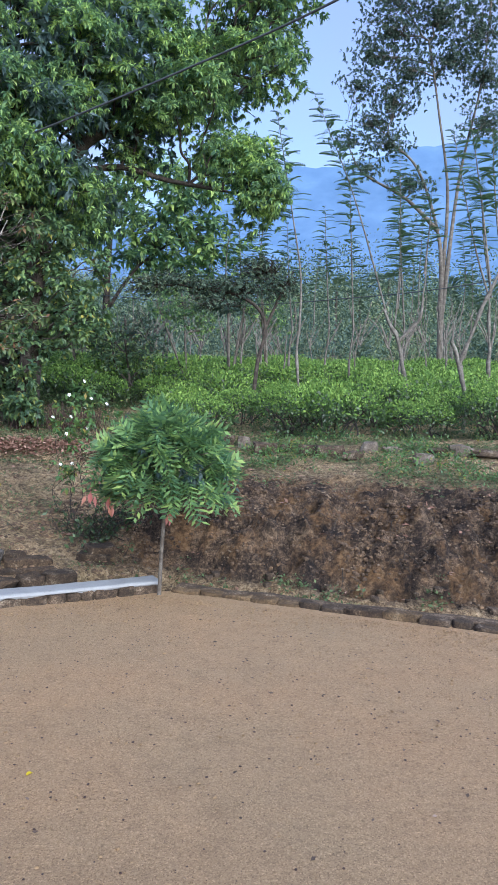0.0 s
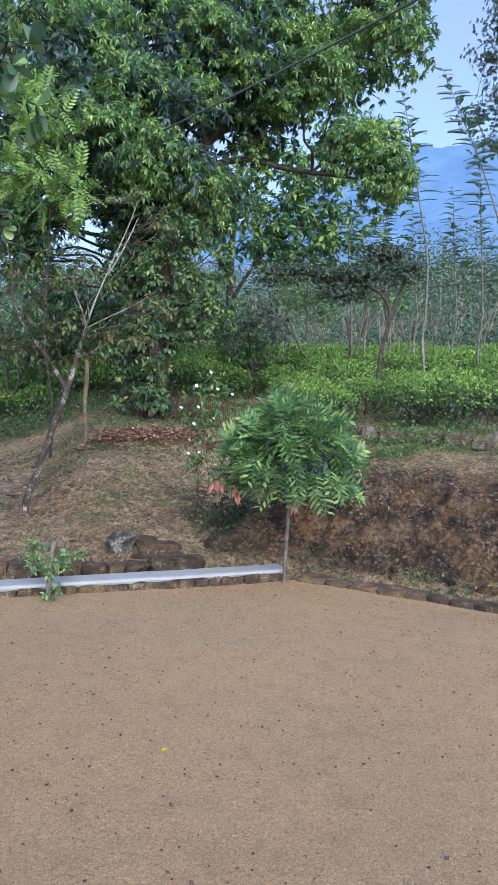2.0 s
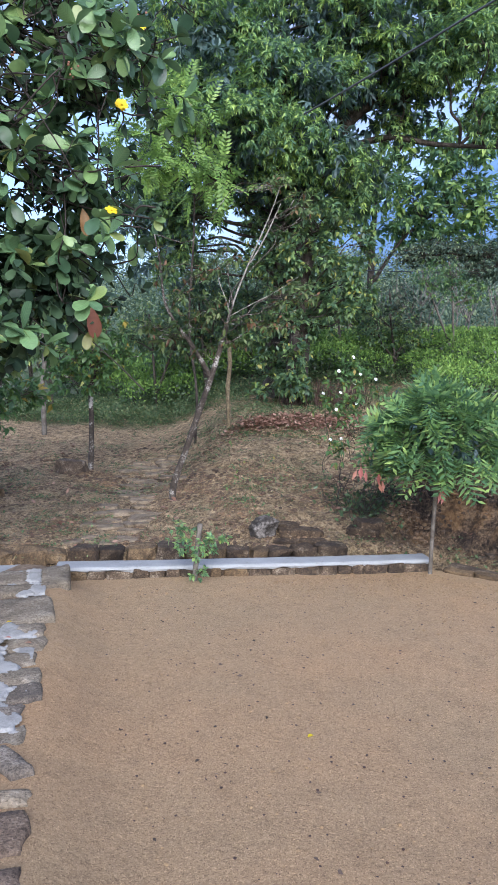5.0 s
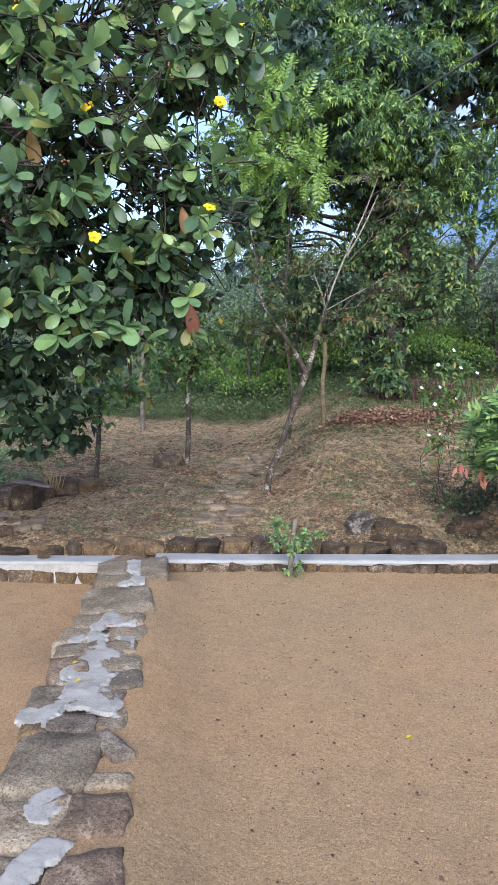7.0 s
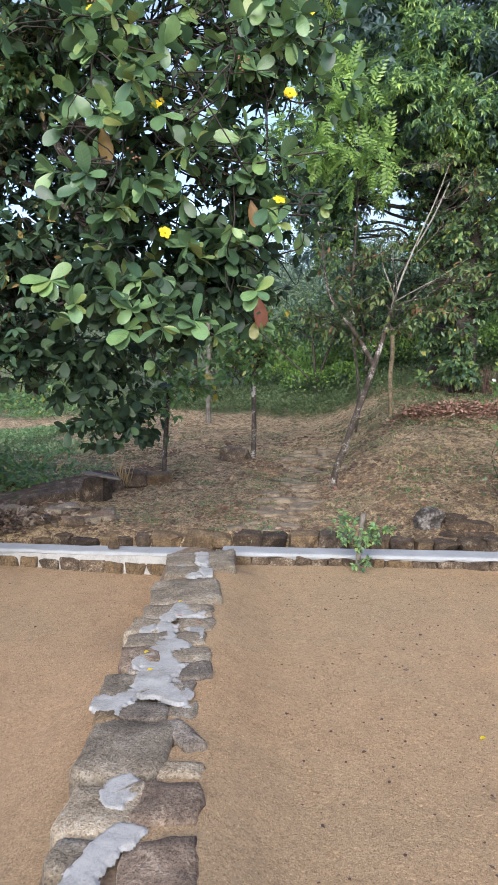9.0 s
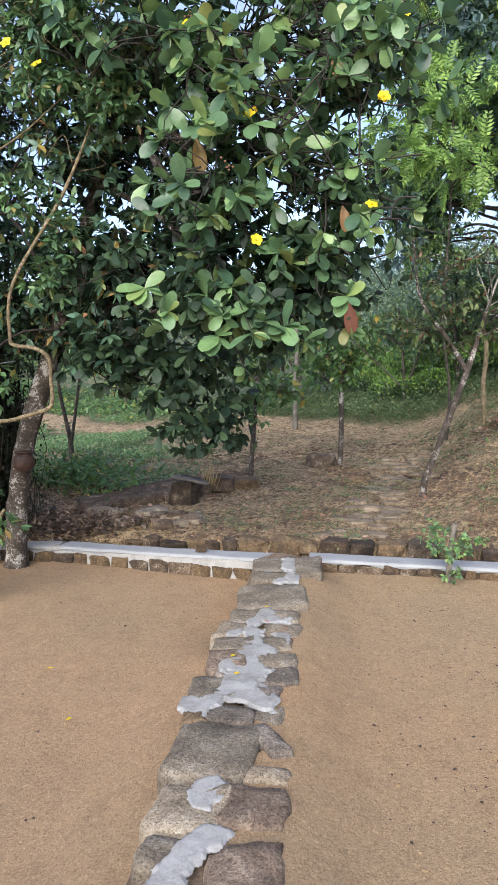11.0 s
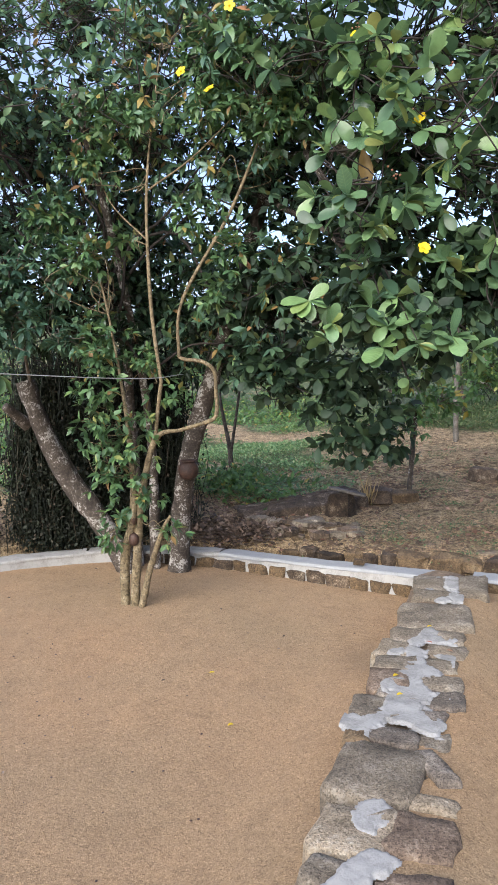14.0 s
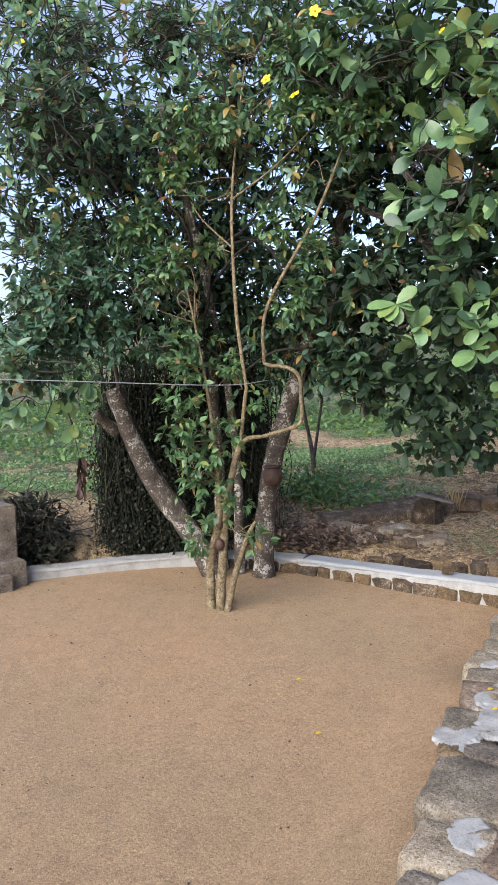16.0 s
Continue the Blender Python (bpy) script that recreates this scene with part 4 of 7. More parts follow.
# low stone pier where the kerb ends
pier = thing("stone_pier", (-6.78, 1.33, LOW), "square rendered stone pier on a stepped base", "pier", kind="structure")


def slab(name, parent, centre, size, mat, turn=0.0, label="", bevel=0.015):
    bm = bmesh.new()
    bmesh.ops.create_cube(bm, size=1.0)
    bmesh.ops.scale(bm, vec=size, verts=bm.verts)
    bmesh.ops.bevel(bm, geom=bm.edges[:], offset=bevel, segments=2, affect="EDGES")
    me = bpy.data.meshes.new(name)
    bm.to_mesh(me)
    bm.free()
    me.materials.append(mat)
    ob = new(name, me)
    ob.parent = parent
    ob.location = Vector(centre) - Vector(base_of(parent))
    ob.rotation_euler = (0, 0, turn)
    return tagged(ob, label)


slab("pillar", pier, (-7.0, 1.26, 0.2), (0.36, 0.42, 0.76), GREY_STONE, 0.15)
slab("footing", pier, (-6.87, 1.28, LOW + 0.09), (0.46, 0.44, 0.26), GREY_STONE, 0.15)
slab("step", pier, (-6.68, 1.16, LOW + 0.05), (0.3, 0.4, 0.16), GREY_STONE, 0.15)

# ---- distance ----


def build_mountain():
    # distance haze is painted on: a blue base colour and a faint glow
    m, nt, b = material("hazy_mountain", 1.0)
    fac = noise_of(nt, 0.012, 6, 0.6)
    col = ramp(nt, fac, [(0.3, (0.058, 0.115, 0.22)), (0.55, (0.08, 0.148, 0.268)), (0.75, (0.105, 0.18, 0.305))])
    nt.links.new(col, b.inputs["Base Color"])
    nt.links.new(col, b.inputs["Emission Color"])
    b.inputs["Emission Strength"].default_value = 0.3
    yaw = np.arange(-50, 110, 0.5)
    top = np.interp(yaw, [-50, -20, -14, -6, -3, 0, 4, 10, 18, 26, 40, 110], [0.40, 0.365, 0.36, 0.342, 0.338, 0.328, 0.30, 0.25, 0.165, 0.10, 0.08, 0.08])
    rows = np.linspace(0, 1, 14)
    v = []
    for t in rows:
        far = 900 + 700 * t
        rough = fbm(np.c_[yaw * 0.35, yaw * 0 + t * 3, yaw * 0], 1.0, 5, 61) - 0.5
        z = (top * (0.05 + 0.95 * t) + rough * 0.02 * np.sin(np.pi * min(t, 0.999) * 0.5 + 0.2)) * far
        a = np.radians(yaw)
        v.append(np.c_[-np.sin(a) * far, np.cos(a) * far, z])
    n, k = len(rows), len(yaw)
    i = (np.arange(n - 1)[:, None] * k + np.arange(k - 1)[None]).ravel()
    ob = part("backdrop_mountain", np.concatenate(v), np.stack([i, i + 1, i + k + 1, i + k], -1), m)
    tagged(ob, "distant wooded mountain ridge with blue haze painted in", "mountain", kind="structure")


build_mountain()


def build_woods():
    """The wooded slope beyond the tea, as countless clumps of leaves."""
    n = 900
    yaw = np.where(rng.random(n) < 0.78, rng.uniform(-26, 36, n), rng.uniform(36, 88, n))
    far = 36 + 170 * rng.random(n) ** 1.1
    a = np.radians(yaw)
    p = np.c_[-np.sin(a) * far, np.cos(a) * far]
    z = height(p)[0]
    tall = rng.uniform(2.0, 6.5, n) ** 1.15 * (0.5 + far / 150) * np.where(yaw > 40, 0.55, 1.0) * rng.choice([0.5, 0.8, 1.0, 1.0, 1.35], n)
    hill = (yaw > -16) & (yaw < -6) & (far > 70) & (far < 120)
    tall = np.where(hill, tall * 1.35 + 3, tall)
    r = tall * rng.uniform(0.22, 0.42, n)
    m = 400
    u = ball(n * m)
    own = np.repeat(np.arange(n), m)
    q = np.c_[p, z + tall * 0.6][own] + u * (1 - 0.4 * rng.random((n * m, 1))) * np.c_[r, r, tall * 0.45][own]
    size = 0.0032 * np.linalg.norm(q[:, :2], axis=1) * rng.uniform(0.4, 1.4, n * m) + 0.06
    v, f = leaves(leaf_tiny(0.3), q, unit(u + 0.5 * rng.normal(size=u.shape) - (0, 0, 0.3)), unit(u + (0, 0, 1)), size)
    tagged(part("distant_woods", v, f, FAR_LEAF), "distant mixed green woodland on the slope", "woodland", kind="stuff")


build_woods()


def palm(x, y, tall, seed):
    z = ground_z(x, y)
    tree = thing("coconut_palm", (x, y, z), "tall slender coconut palm among the distant woods", "palm", "palms on the far slope")
    r = np.random.default_rng(seed)
    lean = r.normal(size=2) * 0.06 * tall
    s = Solid()
    s.tube(spline([(x, y, z - 0.3, 0.22), (x + lean[0] * 0.3, y + lean[1] * 0.3, z + tall * 0.5, 0.15), (x + lean[0], y + lean[1], z + tall, 0.12)], 6), 7)
    v, f = s.done()
    part("trunk", v, f, BARK_GREY, tree)
    k = 22
    a = np.arange(k) * 2.4
    up = r.uniform(-0.5, 1.0, k)
    axis = unit(np.c_[np.cos(a), np.sin(a), up])
    v, f = leaves(frond(22, 0.24, 0.022, 0.45, 0.12, 0.9), np.tile((x + lean[0], y + lean[1], z + tall), (k, 1)), axis, np.tile((0, 0, 1.0), (k, 1)), r.uniform(2.0, 2.9, k))
    part("crown", v, f, FAR_LEAF, tree)


for k, (yaw, far, tall) in enumerate([(-6.5, 72, 7), (-8.5, 68, 6), (-10.5, 74, 8), (-12.5, 65, 5), (-15.5, 76, 7), (-3.5, 80, 7), (-9.6, 95, 9), (-18.0, 70, 6)]):
    palm(-far * math.sin(radians(yaw)), far * math.cos(radians(yaw)), tall, 900 + k)

# ---- trees and shrubs ----


def build_tree(name, base, label, trunks, lumps, leaf, mat, bark, per_m2=8.0, count=9, length=0.22, hang=0.3, limb=0.05, spread=0.9, shell=0.4, category="tree", twigs=0.35, seed=1, group="", loose=None, hanging=False, sprig=None, rise=0.35):
    """trunks: lines of x, y, z, radius. lumps: masses of the crown (x, y, z, radius, height radius)."""
    tree = thing(name, base, label, category, group)
    wood, fine = Solid(), Solid()
    knots = []
    for k, line in enumerate(trunks):
        s = spline(line, 6)
        wood.tube(s, 9, 0.25, 0, seed + k)
        knots.append(s[len(s) // 4:])
    knots = np.concatenate(knots)
    p, d, own = tips_in(lumps, per_m2, shell, rise)
    for k, lump in enumerate(lumps):
        c = np.array(lump[:3])
        lower = knots[:, 2] - c[2]
        cost = np.linalg.norm(knots[:, :3] - c, axis=1) + (1.2 * np.maximum(-lower, 0) + 2 * (lower < min(0.3, 2.2 - c[2])) if hanging else 0.6 * np.maximum(lower + 0.3, 0))
        near = knots[np.argmin(cost)]
        r0 = min(near[3] * 0.8, limb)
        line = wander(near[:3], c, r0, r0 * 0.4, 5, 0.16, -0.05, seed * 31 + k)
        wood.tube(line, 6, 0.2, 0, k)
        mine = np.where(own == k)[0]
        for j in mine[rng.random(len(mine)) < twigs]:
            start = line[int(len(line) * rng.uniform(0.45, 0.98))]
            (fine if sprig else wood).tube(wander(start[:3], p[j], r0 * 0.3, 0.004, 3, 0.2, 0, j), 4)
    v, f = wood.done()
    part("trunk", v, f, bark, tree)
    if sprig:
        v, f = fine.done()
        part("twig", v, f, sprig, tree)
    P, A, U, S = rosettes(p, d, count, length, spread, hang)
    if loose:
        U = unit(U + 0.45 * rng.normal(size=U.shape))
        free = np.where(loose(P))[0][:280]
        rest = np.setdiff1d(np.arange(len(P)), free)
        single_leaves(tree, leaf, RIBBED_LEAF, P[free], A[free], U[free], S[free])
        P, A, U, S = P[rest], A[rest], U[rest], S[rest]
    v, f = leaves(leaf, P, A, U, S)
    part("crown", v, f, mat, tree)
    return tree, p, d


def single_leaves(parent, leaf, mat, P, A, U, S, name="leaf", label=""):
    """Leaves that can be told apart: objects of their own on one mesh."""
    me = mesh_of(name, leaf[0], leaf[1], [mat])
    at = base_of(parent)
    y = unit(A)
    x = unit(np.cross(y, U))
    z = np.cross(x, y)
    for k in range(len(P)):
        ob = new(name, me)
        ob.parent = parent
        m = np.eye(4)
        m[:3, 0], m[:3, 1], m[:3, 2], m[:3, 3] = x[k] * S[k], y[k] * S[k], z[k] * S[k], P[k] - at
        ob.matrix_basis = Matrix(m.tolist())
        tagged(ob, label)


def clumps(lumps, each=6, size=0.42, seed=4):
    """Break large masses into smaller rounded sprays with gaps between."""
    r = np.random.default_rng(seed)
    out = []
    for x, y, z, w, h in lumps:
        for _ in range(max(3, int(each * w))):
            d = r.normal(size=3)
            d = d / np.linalg.norm(d) * r.uniform(0.55, 1.0)
            s = size * r.uniform(0.75, 1.3)
            out.append((x + d[0] * w, y + d[1] * w, z + d[2] * h, s * min(1.0, w + 0.2), s * 0.62))
    return out


# the large dark evergreen behind the slope
MASS = [(0.0, 12.5, 8.1, 0.75, 0.55), (-0.3, 12.1, 7.2, 0.7, 0.45), (-1.3, 12.8, 8.3, 1.0, 0.6), (-2.4, 12.3, 7.8, 1.0, 0.6), (-3.6, 12.0, 7.9, 1.0, 0.7),
     (-3.9, 11.4, 6.4, 0.85, 0.6), (-2.8, 11.8, 6.4, 0.8, 0.5), (-1.7, 12.4, 7.0, 0.8, 0.5), (-0.6, 12.5, 6.4, 0.65, 0.5), (-0.05, 12.1, 5.5, 0.6, 0.4),
     (-0.8, 12.8, 5.9, 0.6, 0.35), (-2.1, 12.8, 6.1, 0.6, 0.35), (-3.4, 12.0, 5.4, 0.75, 0.5), (-4.7, 11.1, 5.4, 0.8, 0.5), (-4.4, 11.2, 6.9, 0.9, 0.6),
     (-0.4, 13.2, 7.6, 0.9, 0.6), (-1.6, 13.4, 7.4, 1.1, 0.8), (-3.0, 13.3, 7.0, 1.2, 0.9), (-4.4, 13.2, 6.6, 1.2, 0.9), (-3.6, 13.0, 5.4, 1.0, 0.7), (-5.4, 12.8, 5.6, 1.0, 0.7), (-4.2, 12.6, 4.6, 0.8, 0.6), (-2.9, 12.6, 4.9, 0.7, 0.5),
     (-0.2, 12.3, 5.0, 0.45, 0.3), (0.25, 12.1, 5.2, 0.4, 0.25), (-6.4, 11.6, 7.4, 1.0, 0.7), (-1.2, 12.2, 6.5, 0.7, 0.4), (-3.2, 11.4, 7.1, 0.8, 0.5), (-2.2, 11.6, 7.0, 0.7, 0.45), (-5.2, 10.9, 6.1, 0.7, 0.45), (-3.9, 11.2, 4.8, 0.7, 0.5), (0.1, 12.3, 8.9, 0.9, 0.5), (-5.8, 11.6, 8.9, 1.2, 0.6),
     (-5.6, 11.4, 6.6, 0.95, 0.6), (-5.5, 11.8, 7.9, 1.1, 0.7), (-4.2, 12.3, 8.6, 1.2, 0.7), (-2.0, 12.5, 9.0, 1.2, 0.6), (-6.3, 11.5, 4.4, 0.7, 0.6), (-6.2, 11.5, 5.0, 0.7, 0.6), (-5.7, 11.4, 4.3, 0.6, 0.5), (-6.1, 11.5, 3.7, 0.6, 0.5)]
MASS += [(-4.25, 10.0, 5.87, 0.75, 0.45), (-4.61, 9.95, 6.55, 0.7, 0.45), (-3.81, 10.17, 5.11, 0.6, 0.35), (-4.73, 9.68, 5.12, 0.55, 0.35), (-3.22, 10.57, 5.94, 0.7, 0.45), (-2.9, 10.66, 4.99, 0.6, 0.35)]
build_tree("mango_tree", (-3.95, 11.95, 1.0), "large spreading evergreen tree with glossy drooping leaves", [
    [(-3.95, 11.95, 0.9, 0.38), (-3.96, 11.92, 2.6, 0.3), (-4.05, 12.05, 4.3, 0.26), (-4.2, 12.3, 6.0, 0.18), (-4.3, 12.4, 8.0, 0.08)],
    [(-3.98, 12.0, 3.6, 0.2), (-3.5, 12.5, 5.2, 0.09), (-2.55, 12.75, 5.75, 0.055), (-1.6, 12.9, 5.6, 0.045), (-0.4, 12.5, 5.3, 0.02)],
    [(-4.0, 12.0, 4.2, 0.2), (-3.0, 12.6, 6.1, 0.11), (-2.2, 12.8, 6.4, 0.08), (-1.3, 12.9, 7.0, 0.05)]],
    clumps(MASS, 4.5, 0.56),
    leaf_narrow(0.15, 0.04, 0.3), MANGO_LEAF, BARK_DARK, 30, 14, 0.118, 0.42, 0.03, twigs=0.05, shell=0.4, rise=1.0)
# fill behind the sprays, with the interior shade in the leaf colour
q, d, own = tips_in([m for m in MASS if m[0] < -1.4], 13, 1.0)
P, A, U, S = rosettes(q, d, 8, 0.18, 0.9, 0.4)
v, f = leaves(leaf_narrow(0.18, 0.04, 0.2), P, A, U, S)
part("inner_foliage", v, f, INNER_SHADE_LEAF, bpy.data.objects["mango_tree"])
build_tree("ivy_clad_tree", (-3.5, 11.2, 1.0), "leafy dark tree wrapped in creeper at the edge of the tea", [
    [(-3.5, 11.2, 0.9, 0.2), (-3.4, 11.1, 2.6, 0.16), (-3.2, 11.0, 4.4, 0.07)]],
    clumps([(-3.0, 10.8, 4.0, 0.5, 0.45), (-2.65, 10.9, 3.6, 0.45, 0.35), (-3.2, 10.8, 3.5, 0.45, 0.4), (-2.85, 10.8, 3.1, 0.45, 0.35), (-3.1, 10.8, 2.65, 0.42, 0.3), (-2.6, 10.9, 2.75, 0.38, 0.25), (-2.45, 10.9, 3.1, 0.35, 0.3), (-3.5, 11.0, 3.0, 0.4, 0.35), (-3.45, 10.9, 2.4, 0.35, 0.4), (-3.5, 10.9, 1.8, 0.32, 0.45), (-3.45, 11.0, 1.35, 0.32, 0.3), (-3.6, 11.0, 3.6, 0.4, 0.3), (-3.95, 11.4, 1.5, 0.5, 0.4), (-3.95, 11.4, 2.2, 0.5, 0.45), (-3.9, 11.35, 2.9, 0.5, 0.45), (-3.95, 11.35, 3.6, 0.5, 0.45), (-4.0, 11.4, 4.3, 0.55, 0.45), (-3.5, 10.85, 1.5, 0.3, 0.4), (-3.45, 10.85, 2.2, 0.3, 0.4), (-3.9, 11.35, 2.5, 0.4, 0.4), (-3.9, 11.35, 1.8, 0.4, 0.4)], 15, 0.27),
    leaf_narrow(0.24, 0.04, 0.2), IVY, BARK_DARK, 34, 8, 0.115, 0.5, 0.015, shell=0.7, twigs=0.2)

# the sapling at the yard's corner
sapling = thing("sapling", (-0.73, 6.0, 0.0), "young tree with a dense rounded crown of drooping leaves", "young tree")
stem = Solid()
stem.tube(spline([(-0.72, 6.02, -0.02, 0.018), (-0.71, 6.02, 0.35, 0.016), (-0.70, 6.03, 0.72, 0.015), (-0.70, 6.03, 1.5, 0.008)], 6), 9, 0.15)
SPRAYS = 520
turn, tier = rng.uniform(0, 2 * np.pi, SPRAYS), rng.random(SPRAYS) ** 0.85
wide = 0.69 * np.sqrt(np.clip(1 - np.abs(tier - 0.25) ** 2.0 / 0.58, 0.03, 1)) * (0.82 + 0.36 * fbm(np.c_[np.cos(turn), np.sin(turn), tier * 2], 2.1, 2, 17))
inside_by = rng.random(SPRAYS) ** 0.45
hold = np.c_[-0.70 + np.cos(turn) * wide * inside_by * 0.84, 6.03 + np.sin(turn) * wide * inside_by * 0.84, 0.86 + 0.72 * tier - 0.07 * inside_by]
aim = unit(np.c_[np.cos(turn), np.sin(turn), 0.55 * tier - 0.3 + 0.25 * rng.normal(size=SPRAYS)])
for k in range(0, SPRAYS, 5):
    stem.tube(wander((-0.70, 6.03, max(0.72, hold[k, 2] - 0.25)), hold[k], 0.006, 0.003, 4, 0.12, 0, k), 4)
v, f = stem.done()
part("trunk", v, f, BARK_GREY, sapling)
feather = unit(np.repeat(aim, 2, 0) + 0.4 * rng.normal(size=(2 * SPRAYS, 3)) + (0, 0, 0.15))
back = np.repeat(hold, 2, 0) - 0.11 * feather + (0, 0, 0.03)
v, f = leaves(frond(5, 0.5, 0.075, 0.6, 0.25, 0.9), back, feather, unit(feather * (0.9, 0.9, 0) + np.array((0, 0, 0.8)) + 0.25 * rng.normal(size=back.shape)), rng.uniform(0.14, 0.21, 2 * SPRAYS))
part("crown", v, f, TREE_LEAF, sapling)
# darker leaves inside the dome, coloured as its inner shade
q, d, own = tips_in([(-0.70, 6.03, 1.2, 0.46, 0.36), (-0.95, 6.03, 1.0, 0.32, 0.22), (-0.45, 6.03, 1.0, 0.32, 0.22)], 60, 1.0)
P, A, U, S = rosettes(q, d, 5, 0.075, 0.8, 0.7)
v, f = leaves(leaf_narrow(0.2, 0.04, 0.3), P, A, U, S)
part("inner_foliage", v, f, INNER_SHADE_LEAF, sapling)

# the broad-leaved tree with yellow flowers
crown = [(-2.55, 3.95, 3.5, 0.5, 0.45), (-2.75, 3.9, 2.75, 0.5, 0.45), (-2.95, 4.0, 2.2, 0.45, 0.35), (-3.2, 3.5, 2.0, 0.5, 0.4), (-3.3, 3.35, 2.7, 0.55, 0.5), (-3.2, 3.5, 3.3, 0.55, 0.5),
         (-3.8, 3.4, 3.7, 0.7, 0.55), (-4.4, 3.3, 3.8, 0.7, 0.55), (-4.7, 3.4, 3.2, 0.65, 0.55), (-4.5, 3.6, 2.3, 0.6, 0.5), (-4.1, 3.9, 1.55, 0.5, 0.35), (-4.05, 4.1, 1.15, 0.35, 0.2), (-4.8, 3.8, 1.75, 0.5, 0.3),
         (-5.5, 3.6, 2.0, 0.6, 0.4), (-3.4, 3.5, 4.3, 0.6, 0.35), (-4.6, 2.9, 4.4, 0.6, 0.35), (-5.6, 2.5, 4.4, 0.6, 0.35), (-5.5, 1.6, 4.1, 0.5, 0.4), (-5.2, 1.3, 3.5, 0.5, 0.4), (-6.4, 2.1, 3.6, 0.8, 0.6),
         (-6.2, 1.8, 2.8, 0.6, 0.5), (-5.75, 1.45, 2.2, 0.5, 0.35), (-5.2, 1.15, 1.75, 0.3, 0.2), (-5.9, 2.2, 2.2, 0.6, 0.4), (-5.3, 2.8, 3.6, 0.8, 0.6), (-6.2, 3.2, 3.0, 0.8, 0.6)]
crown += [(-3.28, 4.03, 3.95, 0.5, 0.4), (-2.94, 4.03, 3.97, 0.45, 0.35)]
flowering, tips, ways = build_tree("flowering_tree", (-5.72, 3.42, LOW), "broad-leaved tree with large ribbed leaves and yellow flowers", [
    [(-5.74, 3.44, -0.17, 0.115), (-5.71, 3.43, 0.0, 0.1), (-5.67, 3.43, 0.46, 0.09), (-5.56, 3.45, 0.98, 0.085), (-5.46, 3.57, 1.5, 0.08), (-5.19, 3.64, 2.15, 0.07), (-4.91, 3.67, 2.8, 0.06), (-4.4, 3.6, 3.6, 0.03)],
    [(-5.95, 3.06, -0.16, 0.1), (-6.15, 2.86, 0.35, 0.1), (-6.37, 2.63, 0.77, 0.095), (-6.52, 2.42, 1.35, 0.09), (-6.58, 2.36, 1.62, 0.085)],
    [(-6.65, 2.4, 1.22, 0.06), (-6.62, 2.28, 1.31, 0.05), (-6.59, 2.17, 1.4, 0.04)],
    [(-6.12, 3.22, -0.15, 0.06), (-6.15, 3.2, 1.2, 0.045), (-6.1, 3.0, 2.4, 0.04), (-6.3, 2.3, 3.6, 0.04)],
    [(-5.93, 3.3, -0.15, 0.05), (-5.85, 3.22, 1.2, 0.038), (-5.6, 2.8, 2.6, 0.034), (-5.3, 2.3, 3.8, 0.03)]],
    [c for c in crown if c[0] > -4.2 and c[2] > 1.7], leaf_broad(), BIG_LEAF, BARK_LICHEN, 13.0, 6, 0.145, 0.12, 0.028, 1.0, 0.8, twigs=0.6, hanging=True, sprig=TWIG, loose=lambda p: (p[:, 0] > -3.7) & (p[:, 1] < 3.95) & (p[:, 2] < 3.9) & (p[:, 2] > 1.8))

# dark leaves fill the crown's inside; its shade is painted in their colour
deep = [(-4.55, 4.08, 2.95, 0.55, 0.45), (-4.89, 3.85, 3.19, 0.5, 0.4), (-4.38, 4.26, 3.31, 0.5, 0.4), (-4.0, 4.2, 2.67, 0.45, 0.4), (-4.44, 4.2, 2.54, 0.45, 0.4), (-6.73, 2.51, 3.88, 0.5, 0.4), (-5.67, 3.05, 2.3, 0.4, 0.3), (-5.68, 3.04, 1.9, 0.35, 0.25), (-5.55, 3.4, 2.15, 0.4, 0.3), (-5.45, 3.6, 1.85, 0.3, 0.2), (-5.33, 3.6, 2.42, 0.4, 0.3), (-5.8, 2.95, 2.55, 0.4, 0.3), (-5.22, 3.85, 1.9, 0.35, 0.2)]
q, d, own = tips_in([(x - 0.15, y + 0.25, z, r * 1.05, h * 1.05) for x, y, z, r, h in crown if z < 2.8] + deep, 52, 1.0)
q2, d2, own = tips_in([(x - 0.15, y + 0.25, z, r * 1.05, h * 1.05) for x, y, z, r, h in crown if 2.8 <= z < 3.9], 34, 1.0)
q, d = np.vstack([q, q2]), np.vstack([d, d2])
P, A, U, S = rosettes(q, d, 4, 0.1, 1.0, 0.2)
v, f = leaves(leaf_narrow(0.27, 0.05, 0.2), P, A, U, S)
part("inner_foliage", v, f, CROWN_SHADE_LEAF, flowering)
